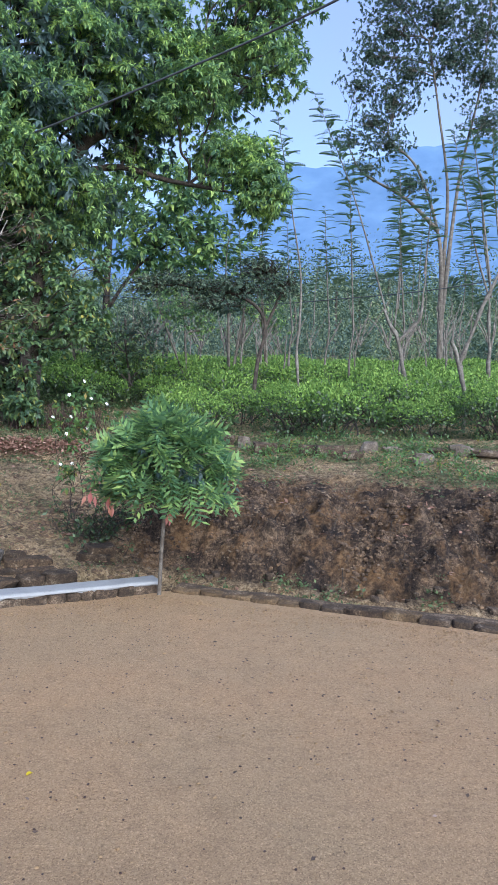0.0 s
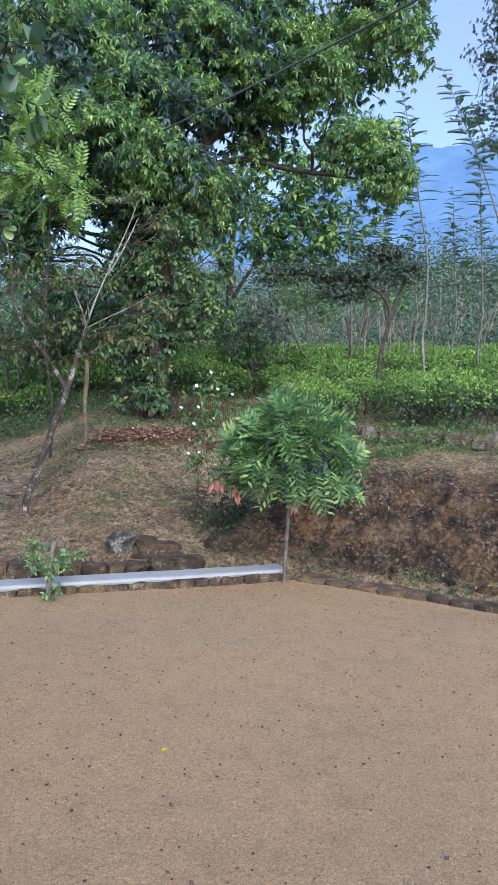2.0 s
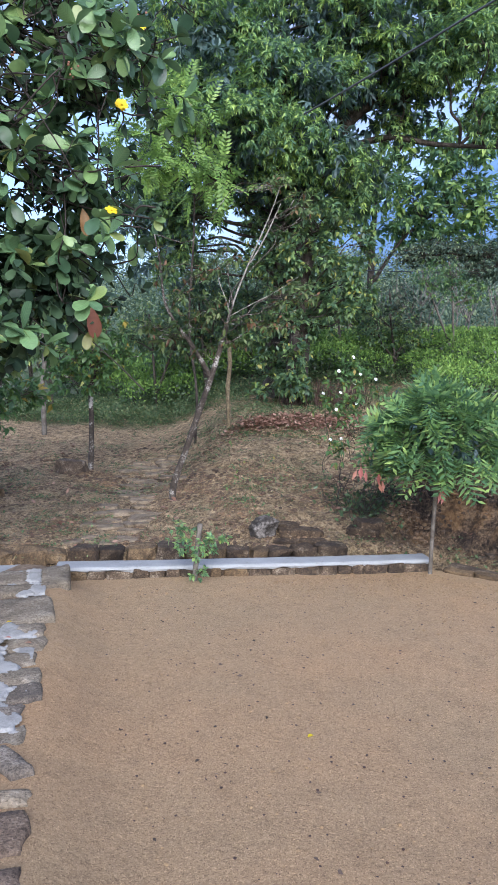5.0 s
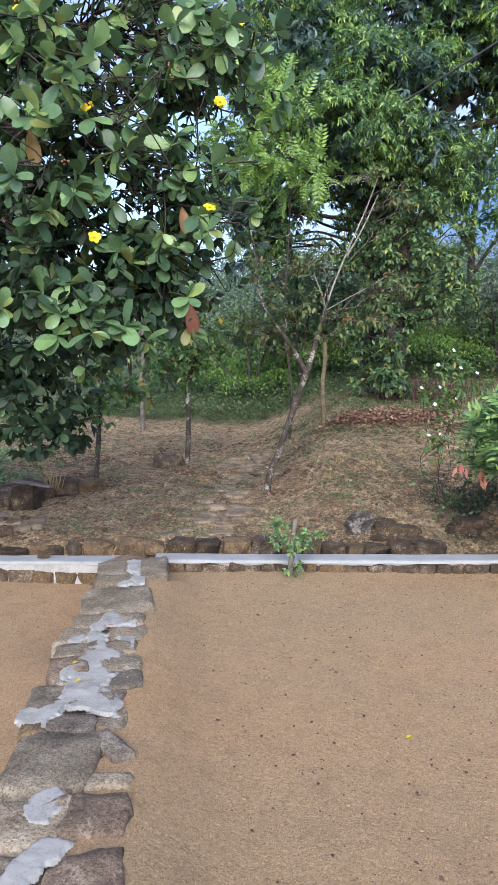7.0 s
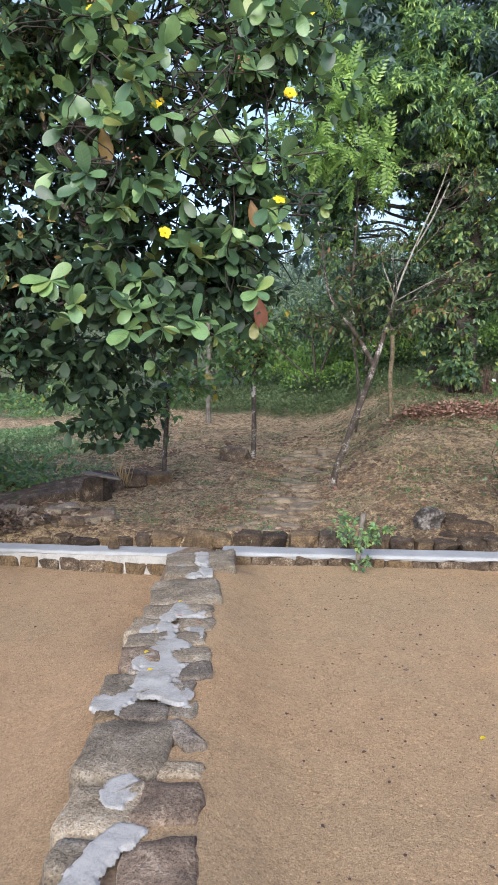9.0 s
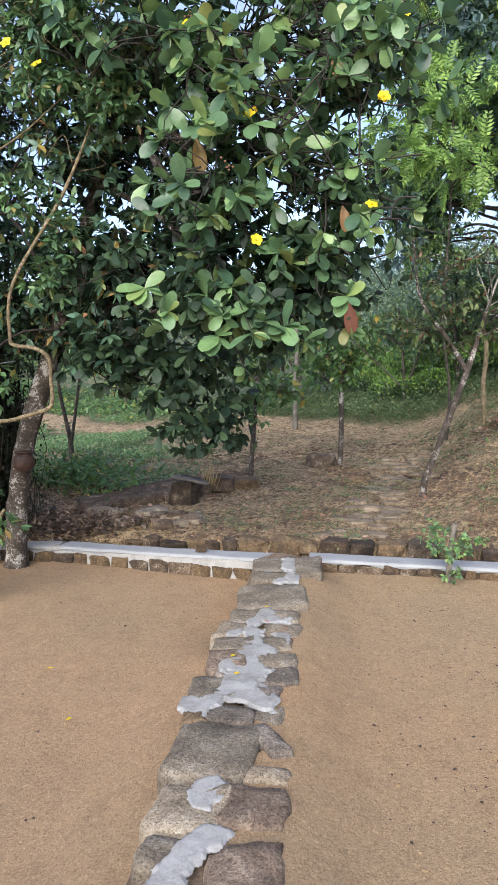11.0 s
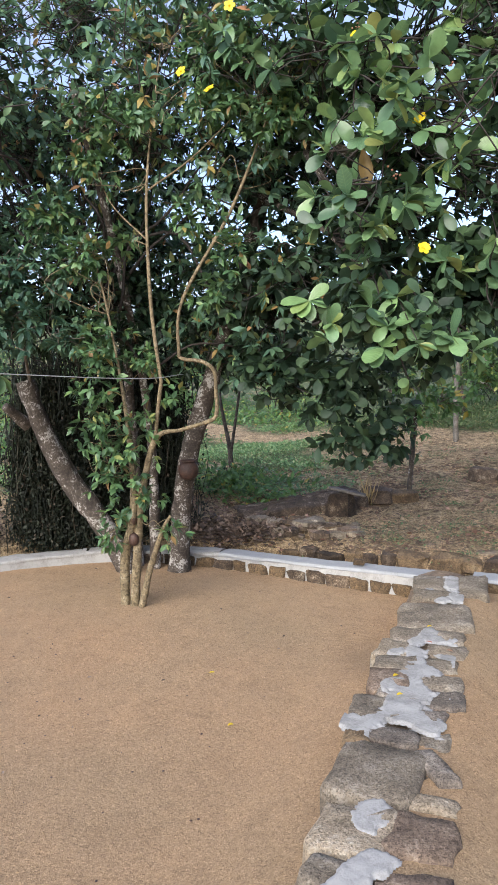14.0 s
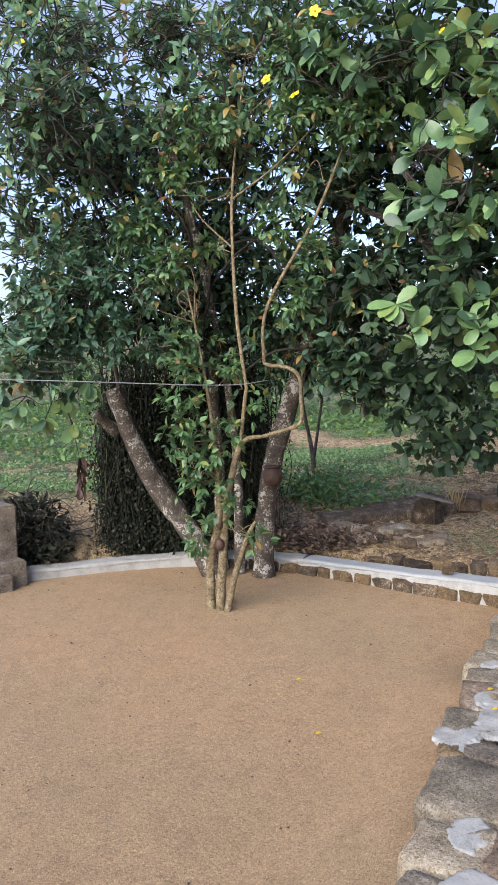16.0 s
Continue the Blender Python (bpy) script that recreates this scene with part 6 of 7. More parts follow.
slender_tree("umbrella_tree", (0.0, 13.0, 1.5), "small leaning tree with a flat spreading top", [
    [(0.0, 13.0, 1.2, 0.042), (0.1, 13.0, 2.4, 0.036), (0.22, 13.0, 3.15, 0.03), (-0.2, 13.0, 3.6, 0.03), (-1.2, 12.95, 3.75, 0.015)], [(0.2, 13.0, 3.0, 0.032), (0.45, 13.0, 3.6, 0.022), (0.7, 13.0, 4.1, 0.012)]],
    [(-0.3, 13.0, 3.75, 0.5, 0.22), (0.45, 13.0, 3.8, 0.5, 0.3), (-0.9, 13.0, 3.75, 0.5, 0.2), (-1.4, 12.95, 3.85, 0.4, 0.2), (0.1, 13.0, 4.1, 0.5, 0.25), (-1.9, 12.9, 3.75, 0.45, 0.2), (-0.6, 13.0, 3.45, 0.5, 0.15)],
    leaf_tiny(0.22), FAR_LEAF, BARK_DARK, per_m2=110, count=9, length=0.065, limb=0.02, shell=0.9, twigs=0.6, seed=40)

# the tall open tree in the tea
slender_tree("tall_tree", (6.2, 23.7, 2.6), "tall pale-stemmed tree with a thin open crown", [
    [(6.2, 23.7, 2.4, 0.11), (6.1, 23.7, 6.3, 0.075), (5.9, 23.8, 7.8, 0.05), (5.1, 23.4, 9.5, 0.04), (4.2, 23.6, 10.4, 0.04)], [(6.1, 23.7, 5.0, 0.08), (6.2, 23.7, 8.7, 0.05), (5.7, 23.3, 11.2, 0.035), (5.3, 23.4, 13.5, 0.04)],
    [(6.15, 23.7, 4.4, 0.08), (6.5, 23.6, 9.1, 0.05), (6.9, 23.0, 12.0, 0.03), (7.1, 23.0, 14.5, 0.03)], [(5.95, 23.7, 7.6, 0.08), (4.8, 23.6, 8.6, 0.05), (3.4, 23.7, 9.4, 0.03), (2.9, 23.8, 10.3, 0.015)]],
    [(x, y, z, 1.3 * r, 1.35 * h) for x, y, z, r, h in [(4.2, 23.6, 13.8, 0.9, 0.6), (5.6, 23.3, 14.2, 1.0, 0.7), (6.8, 23.0, 13.6, 1.0, 0.7), (3.6, 23.7, 13.1, 0.7, 0.4), (4.7, 23.5, 12.5, 0.8, 0.5), (7.0, 22.9, 12.2, 0.9, 0.6), (3.2, 23.8, 12.2, 0.6, 0.35), (4.3, 23.6, 11.7, 0.8, 0.4), (3.8, 23.7, 11.0, 0.7, 0.35), (3.0, 23.8, 10.4, 0.6, 0.3), (4.2, 23.6, 10.3, 0.7, 0.3), (3.5, 23.7, 9.5, 0.6, 0.3), (5.0, 23.5, 9.0, 0.7, 0.3), (7.1, 22.9, 10.8, 0.8, 0.5), (6.0, 23.2, 12.8, 0.8, 0.5), (5.6, 23.2, 15.4, 1.2, 0.8), (7.2, 23.0, 15.2, 1.2, 0.8), (4.2, 23.5, 15.0, 1.0, 0.7)]],
    leaf_tiny(0.22), leaf_material("thin_crown_leaf", [(0.0, (0.055, 0.09, 0.085)), (0.6, (0.095, 0.145, 0.125)), (1.0, (0.15, 0.175, 0.135))], 0.6, 0.35, 0.3), BARK_GREY, per_m2=27, count=8, length=0.115, limb=0.03, shell=1.0, twigs=0.13, seed=50)


# pollarded shade trees in the tea, with long feathery shoots
def pollard(base, forks, shoots, seed, label="lopped shade tree with gnarled pale trunk and feathery shoots"):
    tree = thing("shade_tree", base, label, "tree", "lopped shade trees in the tea")
    wood = Solid()
    for k, line in enumerate(forks):
        wood.tube(spline(np.asarray(line) * (1, 1, 1, 0.45), 5) + np.c_[0.05 * (np.c_[fbm(spline(line, 5)[:, :3], 3.0, 2, seed), fbm(spline(line, 5)[:, :3], 3.0, 2, seed + 9)] - 0.5), np.zeros((len(spline(line, 5)), 2))], 8, 0.8, 0, seed + k)
    P, A, U, S = [], [], [], []
    r = np.random.default_rng(seed)
    for line, bare in shoots:
        s = spline(line, 14)
        wood.tube(s, 5)
        far = np.r_[0, np.cumsum(np.linalg.norm(np.diff(s[:, :3], axis=0), axis=1))]
        side0 = r.uniform(0, 6.28)
        for n, at in enumerate(np.arange(far[-1] * bare, far[-1], 0.075)):
            p = np.array([np.interp(at, far, s[:, c]) for c in range(3)])
            room = 1 - 0.6 * max(0, (at / far[-1] - 0.8) / 0.2)
            for q in (0, 1):
                a = side0 + n * 0.5 * (n % 3) + q * np.pi + r.normal() * 0.35
                P.append(p)
                A.append((math.cos(a), math.sin(a), 0.32))
                U.append((0.2 * r.normal(), 0.2 * r.normal(), 1))
                S.append(0.3 * room * r.uniform(0.8, 1.2))
    v, f = wood.done()
    part("trunk", v, f, BARK_LOPPED, tree)
    if P:
        v, f = leaves(frond(10, 0.25, 0.062, 0.35, 0.08, 0.3), np.array(P), np.array(A), np.array(U), np.array(S))
        part("foliage", v, f, SHOOT_LEAF, tree)
    return tree


pollard((2.71, 12.41, 1.4), [[(2.71, 12.41, 1.3, 0.085), (2.68, 12.42, 2.1, 0.075), (2.51, 12.45, 2.9, 0.08), (2.4, 12.48, 3.1, 0.07), (2.26, 12.5, 3.4, 0.05)], [(2.52, 12.45, 2.85, 0.07), (2.75, 12.4, 3.1, 0.07), (2.87, 12.37, 3.35, 0.05), (2.93, 12.36, 4.3, 0.025)]],
        [([(2.3, 12.5, 3.35, 0.02), (1.9, 12.9, 4.9, 0.015), (1.55, 13.0, 5.9, 0.01), (0.95, 13.1, 7.3, 0.004)], 0.55), ([(2.9, 12.36, 4.0, 0.02), (2.96, 12.4, 4.8, 0.012), (2.98, 12.4, 5.5, 0.004)], 0.35), ([(2.45, 12.45, 3.1, 0.015), (2.5, 12.5, 4.2, 0.01), (2.45, 12.5, 5.0, 0.004)], 0.5)], 1)
pollard((3.42, 11.4, 1.3), [[(3.42, 11.4, 1.2, 0.09), (3.4, 11.4, 1.9, 0.08), (3.29, 11.44, 2.5, 0.075), (3.17, 11.47, 2.8, 0.06)], [(3.3, 11.43, 2.4, 0.07), (3.53, 11.37, 3.1, 0.065), (3.74, 11.3, 3.7, 0.055), (3.9, 11.3, 4.0, 0.04)]],
        [([(3.7, 11.3, 3.6, 0.02), (3.55, 11.5, 5.0, 0.014), (3.35, 11.6, 6.3, 0.005)], 0.5), ([(3.85, 11.3, 3.9, 0.018), (3.75, 11.5, 5.2, 0.012), (3.7, 11.6, 6.2, 0.004)], 0.4)], 2)
pollard((0.8, 12.4, 1.4), [[(0.8, 12.4, 1.3, 0.06), (0.82, 12.4, 1.9, 0.05), (0.76, 12.4, 2.6, 0.06), (0.8, 12.4, 3.0, 0.045)]],
        [([(0.8, 12.4, 2.9, 0.025), (0.79, 12.4, 3.9, 0.018), (0.6, 12.4, 5.0, 0.012), (0.28, 12.4, 6.7, 0.004)], 0.52)], 3)
pollard((4.9, 15.2, 1.9), [[(5.0, 15.2, 1.7, 0.1), (5.0, 15.2, 3.0, 0.09), (4.95, 15.2, 4.2, 0.05)]],
        [([(4.95, 15.2, 4.1, 0.025), (4.6, 15.3, 5.3, 0.018), (4.1, 15.5, 7.7, 0.005)], 0.4), ([(5.0, 15.2, 4.1, 0.025), (4.8, 15.3, 5.4, 0.015), (4.7, 15.3, 6.7, 0.004)], 0.35)], 4)
for k, (x, y, z) in enumerate(((-0.4, 17.0, 5.9), (0.06, 17.0, 6.1), (0.72, 17.0, 6.0), (1.58, 16.9, 6.4), (2.0, 15.9, 6.75), (2.88, 14.7, 6.05))):
    low = ground_z(x + 0.2, y)
    pollard((x + 0.2, y, low), [[(x + 0.2, y, low - 0.1, 0.06), (x + 0.15, y, low + 1.0, 0.05), (x + 0.22, y, low + 1.8, 0.045)], [(x + 0.2, y, low + 1.4, 0.04), (x + 0.5, y, low + 2.0, 0.03)]],
            [([(x + 0.22, y, low + 1.7, 0.022), (x + 0.1, y, z - 1.5, 0.015), (x, y, z, 0.004)], 0.42)], 30 + k)
shade = random.Random(3)
for k in range(46):
    yaw, far = shade.uniform(-24, 12), shade.uniform(16.5, 31)
    x, y = -far * math.sin(radians(yaw)), far * math.cos(radians(yaw))
    z = ground_z(x, y)
    top = z + shade.uniform(1.5, 2.3)
    forks, shoots = [[(x, y, z - 0.1, 0.055), (x + shade.uniform(-0.15, 0.15), y, z + 0.9, 0.045), (x + shade.uniform(-0.2, 0.2), y, top, 0.04)]], []
    for b in range(shade.randint(2, 5)):
        sx = shade.uniform(-0.7, 0.7)
        end = top + shade.uniform(0.2, 0.8)
        forks.append([(x, y, top - 0.5, 0.035), (x + sx * 0.5, y, top, 0.03), (x + sx, y, end, 0.02)])
        if shade.random() < 0.09:
            shoots.append(([(x + sx, y, end - 0.1, 0.022), (x + sx * 1.1, y, end + 1.2, 0.015), (x + sx * 1.15 + shade.uniform(-0.3, 0.3), y, end + shade.uniform(2.2, 3.8), 0.004)], shade.uniform(0.2, 0.5)))
    pollard((x, y, z), forks, shoots, 60 + k)

# many-stemmed shrub standing in the lower yard
shrub = thing("garden_shrub", (-5.05, 2.56, LOW), "many-stemmed garden shrub with a kinked branch", "shrub")
stems = Solid()
for line in ([(-5.12, 2.56, -0.16, 0.05), (-5.1, 2.55, 0.25, 0.042), (-4.96, 2.55, 0.6, 0.034), (-4.96, 2.55, 1.01, 0.03), (-4.98, 2.5, 1.5, 0.018), (-5.0, 2.4, 2.1, 0.01), (-5.05, 2.3, 2.6, 0.003)],
             [(-5.05, 2.6, -0.16, 0.045), (-5.0, 2.6, 0.25, 0.04), (-4.93, 2.6, 0.7, 0.036), (-4.79, 2.65, 1.18, 0.023), (-4.62, 2.78, 1.26, 0.019), (-4.46, 2.93, 1.33, 0.018), (-4.42, 2.95, 1.4, 0.018), (-4.4, 2.93, 1.52, 0.017), (-4.39, 2.91, 1.68, 0.017), (-4.43, 2.83, 1.75, 0.016), (-4.52, 2.73, 1.77, 0.016), (-4.54, 2.71, 1.84, 0.015), (-4.51, 2.73, 2.19, 0.014), (-4.31, 3.01, 2.8, 0.014), (-4.15, 3.2, 3.4, 0.008)],
             [(-4.98, 2.62, -0.14, 0.035), (-4.9, 2.66, 0.2, 0.028), (-4.78, 2.7, 0.5, 0.022), (-4.7, 2.72, 0.62, 0.014)],
             [(-4.7, 2.66, 1.6, 0.016), (-4.7, 2.6, 2.0, 0.017), (-4.72, 2.58, 2.4, 0.015), (-4.72, 2.58, 3.04, 0.012), (-4.66, 2.67, 3.93, 0.006)],
             [(-4.79, 2.65, 1.15, 0.016), (-4.74, 2.65, 1.4, 0.016), (-4.7, 2.66, 1.62, 0.016)],
             [(-4.72, 2.58, 2.95, 0.01), (-4.5, 2.8, 3.15, 0.008), (-4.3, 3.0, 3.4, 0.005)], [(-4.72, 2.58, 2.6, 0.009), (-4.95, 2.4, 2.9, 0.006), (-5.05, 2.3, 3.3, 0.004)]):
    stems.tube(spline(line, 5) * (1, 1, 1, 0.85), 8, 0.3, 0, 5)
LEAFY_TOP = [(-4.43, 3.09, 4.07, 0.22, 0.18), (-4.29, 3.27, 3.83, 0.22, 0.16), (-4.46, 3.05, 3.54, 0.22, 0.16), (-4.13, 3.45, 3.55, 0.2, 0.16), (-4.55, 2.92, 3.85, 0.2, 0.18), (-4.24, 3.33, 3.29, 0.2, 0.14), (-4.03, 3.57, 3.85, 0.2, 0.16), (-5.09, 2.27, 2.5, 0.2, 0.16), (-4.98, 2.5, 2.62, 0.16, 0.14)]
tips_s, ways_s, own_s = tips_in([(-5.0, 2.3, 1.75, 0.2, 0.16), (-5.0, 2.3, 1.3, 0.2, 0.25), (-5.02, 2.4, 0.9, 0.18, 0.2), (-4.7, 2.7, 0.5, 0.12, 0.1), (-4.7, 2.55, 3.4, 0.3, 0.25), (-5.0, 2.4, 3.5, 0.3, 0.2), (-5.0, 2.25, 3.15, 0.26, 0.2), (-4.3, 3.0, 3.5, 0.35, 0.25), (-4.0, 3.2, 3.35, 0.3, 0.2), (-4.3, 3.0, 3.9, 0.35, 0.22), (-4.4, 2.9, 2.2, 0.16, 0.16), (-4.4, 3.0, 2.5, 0.2, 0.18), (-4.5, 2.8, 2.75, 0.22, 0.18), (-5.1, 2.3, 2.5, 0.24, 0.2), (-5.3, 2.1, 2.8, 0.28, 0.2), (-4.8, 2.6, 1.75, 0.2, 0.12), (-4.85, 2.55, 1.2, 0.16, 0.2), (-5.05, 2.45, 0.6, 0.14, 0.14), (-4.95, 2.42, 1.1, 0.2, 0.28), (-4.85, 2.6, 0.75, 0.16, 0.18), (-5.1, 2.35, 1.5, 0.2, 0.2), (-4.75, 2.7, 1.45, 0.15, 0.2), (-5.1, 2.4, 1.95, 0.22, 0.2), (-5.05, 2.4, 0.42, 0.12, 0.12)] + LEAFY_TOP, 60, 0.9)
hubs = np.concatenate([spline(l, 3)[:, :3] for l in ([(-4.96, 2.55, 0.6), (-4.98, 2.5, 1.5), (-5.0, 2.4, 2.1)], [(-4.7, 2.6, 1.6), (-4.72, 2.58, 3.0), (-4.66, 2.67, 3.9)], [(-4.5, 2.75, 2.19), (-4.15, 3.2, 3.4)])])
for j in np.where(rng.random(len(tips_s)) < 0.05)[0]:
    h = hubs[np.argmin(np.linalg.norm(hubs - tips_s[j] + (0, 0, 0.15), axis=1))]
    stems.tube(wander(h, tips_s[j], 0.004, 0.002, 5, 0.4, 0, j), 4)
v, f = stems.done()
part("stem", v, f, BARK_TAN, shrub)
P, A, U, S = rosettes(tips_s, ways_s, 6, 0.078, 0.8, 0.25)
v, f = leaves(leaf_pointed(0.23), P, A, U, S)
part("foliage", v, f, GARDEN_LEAF, shrub)
husk_v, husk_f = rock_shape(np.array((0.08, 0.08, 0.11)), 77, 10, 5, 0.9, 0.9, 0.08)
for z in (0.42, 0.58):
    part("husk", husk_v + (-4.97, 2.56, z), husk_f, CLAY_POT, shrub, "brown coconut husk wedged between the stems")

build_tree("leafy_shrub", (-6.12, 3.05, LOW), "dense dark green small-leaved shrub under the tree", [
    [(-6.12, 3.05, -0.15, 0.025), (-6.4, 2.78, 0.7, 0.02), (-6.62, 2.48, 1.4, 0.016), (-6.2, 2.2, 1.95, 0.014), (-5.7, 1.9, 2.3, 0.01)]],
    [(-5.5, 1.85, 2.35, 0.32, 0.24), (-5.6, 1.6, 2.1, 0.32, 0.24), (-5.65, 1.4, 1.95, 0.3, 0.2), (-5.45, 1.95, 2.0, 0.3, 0.2), (-5.3, 2.2, 2.4, 0.3, 0.22), (-5.75, 1.75, 2.6, 0.34, 0.24), (-5.3, 2.3, 1.9, 0.26, 0.18), (-5.9, 1.5, 2.4, 0.34, 0.25), (-5.45, 2.2, 2.8, 0.3, 0.25)],
    leaf_pointed(0.22), leaf_material("shade_leaf", [(0.0, (0.04, 0.09, 0.065)), (0.6, (0.075, 0.155, 0.1)), (0.95, (0.13, 0.22, 0.12)), (1.0, (0.3, 0.22, 0.08))], 0.45, 0.25), BARK_GREY, 60, 6, 0.085, 0.25, 0.008, 0.9, 0.9, category="shrub", twigs=0.15, seed=70)

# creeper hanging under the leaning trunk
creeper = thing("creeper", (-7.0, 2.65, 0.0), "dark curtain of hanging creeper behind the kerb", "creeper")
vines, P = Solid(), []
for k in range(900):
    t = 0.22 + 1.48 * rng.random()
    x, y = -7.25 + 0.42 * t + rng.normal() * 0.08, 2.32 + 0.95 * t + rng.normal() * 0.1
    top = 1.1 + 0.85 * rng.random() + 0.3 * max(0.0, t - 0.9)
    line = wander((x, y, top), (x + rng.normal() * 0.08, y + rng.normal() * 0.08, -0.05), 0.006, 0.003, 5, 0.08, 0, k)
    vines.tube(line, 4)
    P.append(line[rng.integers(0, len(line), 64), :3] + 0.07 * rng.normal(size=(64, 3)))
# leaf lumps added as a dark mass for the shade behind the shrub
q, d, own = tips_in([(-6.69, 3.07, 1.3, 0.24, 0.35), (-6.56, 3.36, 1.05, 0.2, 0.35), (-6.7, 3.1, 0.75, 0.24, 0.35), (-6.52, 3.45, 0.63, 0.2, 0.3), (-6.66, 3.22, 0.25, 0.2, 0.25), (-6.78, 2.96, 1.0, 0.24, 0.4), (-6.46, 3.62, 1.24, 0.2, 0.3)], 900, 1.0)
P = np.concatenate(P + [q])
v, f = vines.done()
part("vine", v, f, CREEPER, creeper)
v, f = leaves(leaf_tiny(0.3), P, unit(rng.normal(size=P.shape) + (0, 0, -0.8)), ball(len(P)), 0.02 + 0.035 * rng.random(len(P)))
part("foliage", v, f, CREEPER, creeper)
# added core, hidden by the vines, blocks light through the curtain
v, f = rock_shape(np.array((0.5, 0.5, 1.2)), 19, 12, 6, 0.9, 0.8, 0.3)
part("old_stump", v + (-7.42, 2.98, 0.5), f, BARK_DARK, creeper, "dark core added out of sight behind the creeper")

slender_tree("forked_sapling", (-7.55, 5.35, 0.25), "thin forked dark sapling in the green hollow", [
    [(-7.55, 5.35, 0.15, 0.035), (-7.55, 5.36, 0.7, 0.03), (-7.68, 5.3, 1.4, 0.02), (-7.7, 5.3, 2.0, 0.012)], [(-7.55, 5.36, 0.65, 0.022), (-7.45, 5.42, 1.4, 0.016), (-7.4, 5.45, 1.9, 0.01)]],
    [(-7.7, 5.3, 1.9, 0.35, 0.25), (-7.4, 5.45, 1.8, 0.3, 0.22), (-7.5, 5.3, 0.4, 0.3, 0.16), (-7.75, 5.2, 0.35, 0.25, 0.14)],
    leaf_narrow(0.26, 0.05, 0.2), SHRUB_LEAF, BARK_DARK, per_m2=26, count=5, length=0.1, limb=0.01, shell=0.9, seed=90)
heap = thing("brush_pile", (-7.4, 1.75, 0.0), "heap of dark cut twigs and leaves behind the pier", "brush pile")
sticks = Solid()
for k in range(130):
    a, d = rng.uniform(0, 6.28), rng.random() ** 0.6
    top = (-7.45 + 0.5 * d * math.cos(a), 1.75 + 0.4 * d * math.sin(a), 0.05 + 0.55 * (1 - d) + 0.1 * rng.random())
    e = np.array(top) + 0.35 * rng.normal(size=3) * (1, 1, 0.35)
    sticks.tube(wander(top, (e[0], e[1], max(e[2], 0.0)), 0.005, 0.002, 4, 0.3, 0, k), 4)
v, f = sticks.done()
part("twig", v, f, TWIG, heap)
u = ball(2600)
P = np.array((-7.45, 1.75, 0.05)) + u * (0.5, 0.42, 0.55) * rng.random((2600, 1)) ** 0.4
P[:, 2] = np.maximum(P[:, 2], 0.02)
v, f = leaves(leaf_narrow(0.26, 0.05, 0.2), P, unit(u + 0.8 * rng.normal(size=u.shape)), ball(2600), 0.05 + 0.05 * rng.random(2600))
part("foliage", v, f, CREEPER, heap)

# ---- rocks, small plants, wires, litter ----


def boulder(name, place, size, mat, seed, label, group="", turn=0.0, **shape):
    z = ground_z(place[0], place[1]) if len(place) == 2 else place[2]
    at = (place[0], place[1], z + size[2] * 0.28)
    v, f = rock_shape(np.array(size, float), seed, shape.get("ring", 12), shape.get("rows", 5), shape.get("square", 0.8), shape.get("flat", 0.7), shape.get("rough", 0.3))
    ob = new(name, mesh_of(name, v, f, [mat], None, False))
    ob.location, ob.rotation_euler = at, (0, 0, turn)
    return tagged(ob, label, "rock", group)


boulder("boulder", (-2.19, 6.06), (0.26, 0.2, 0.2), LICHEN_STONE, 1, "dark angular boulder with pale lichen on the slope", "boulders on the slope", 0.5, ring=10, rows=5, square=0.6, flat=0.6, rough=0.4)
boulder("boulder", (-2.02, 6.2), (0.18, 0.15, 0.12), MOSSY_STONE, 2, "smaller dark boulder half buried in the slope", "boulders on the slope", 1.2, ring=9, rows=4, square=0.5, flat=0.5, rough=0.45)
boulder("boulder", (-5.6, 8.05), (0.4, 0.34, 0.26), DARK_STONE, 3, "brown boulder beside the slim tree", "boulders on the slope", 0.2, ring=9, rows=4, square=0.6, flat=0.6, rough=0.45)
boulder("boulder", (-5.72, 6.1), (0.4, 0.3, 0.2), DARK_STONE, 4, "flat brown boulder beside the thin tree", "boulders on the slope", 0.4, ring=9, rows=4, square=0.5, flat=0.4, rough=0.4)
boulder("boulder", (-5.5, 6.3), (0.34, 0.26, 0.16), OCHRE_STONE, 5, "ochre boulder beside the thin tree", "boulders on the slope", 0.9, ring=9, rows=4, square=0.5, flat=0.4, rough=0.4)
v, f = slab_stone(np.array((0.28, 0.25, 0.6)), 61, 9)
v[:, :2] *= (1.12 - 0.25 * smooth(-0.35, 0.0, v[:, 2]))[:, None]
v += 0.05 * (np.c_[fbm(v, 7.0, 4, 91), fbm(v, 7.0, 4, 92), fbm(v, 7.0, 4, 93)] - 0.5)
stump = new("tree_stump", mesh_of("tree_stump", v, f, [MOSSY_STONE], None, False))
stump.location, stump.rotation_euler = (-5.62, 5.42, ground_z(-5.62, 5.42) + 0.22), (0, 0, 0.3)
tagged(stump, "weathered dark block standing on the slope", "stump")
v, f = rock_shape(np.array((0.4, 0.09, 0.022)), 8, 12, 3, 0.2, 0.2, 0.06)
plank = new("plank", mesh_of("plank", v, f, [BARK_GREY]))
plank.location, plank.rotation_euler = (-5.55, 5.44, ground_z(-5.62, 5.42) + 0.245), (0.15, 0.2, 0.75)
tagged(plank, "short grey board lying on the dark block", "board")
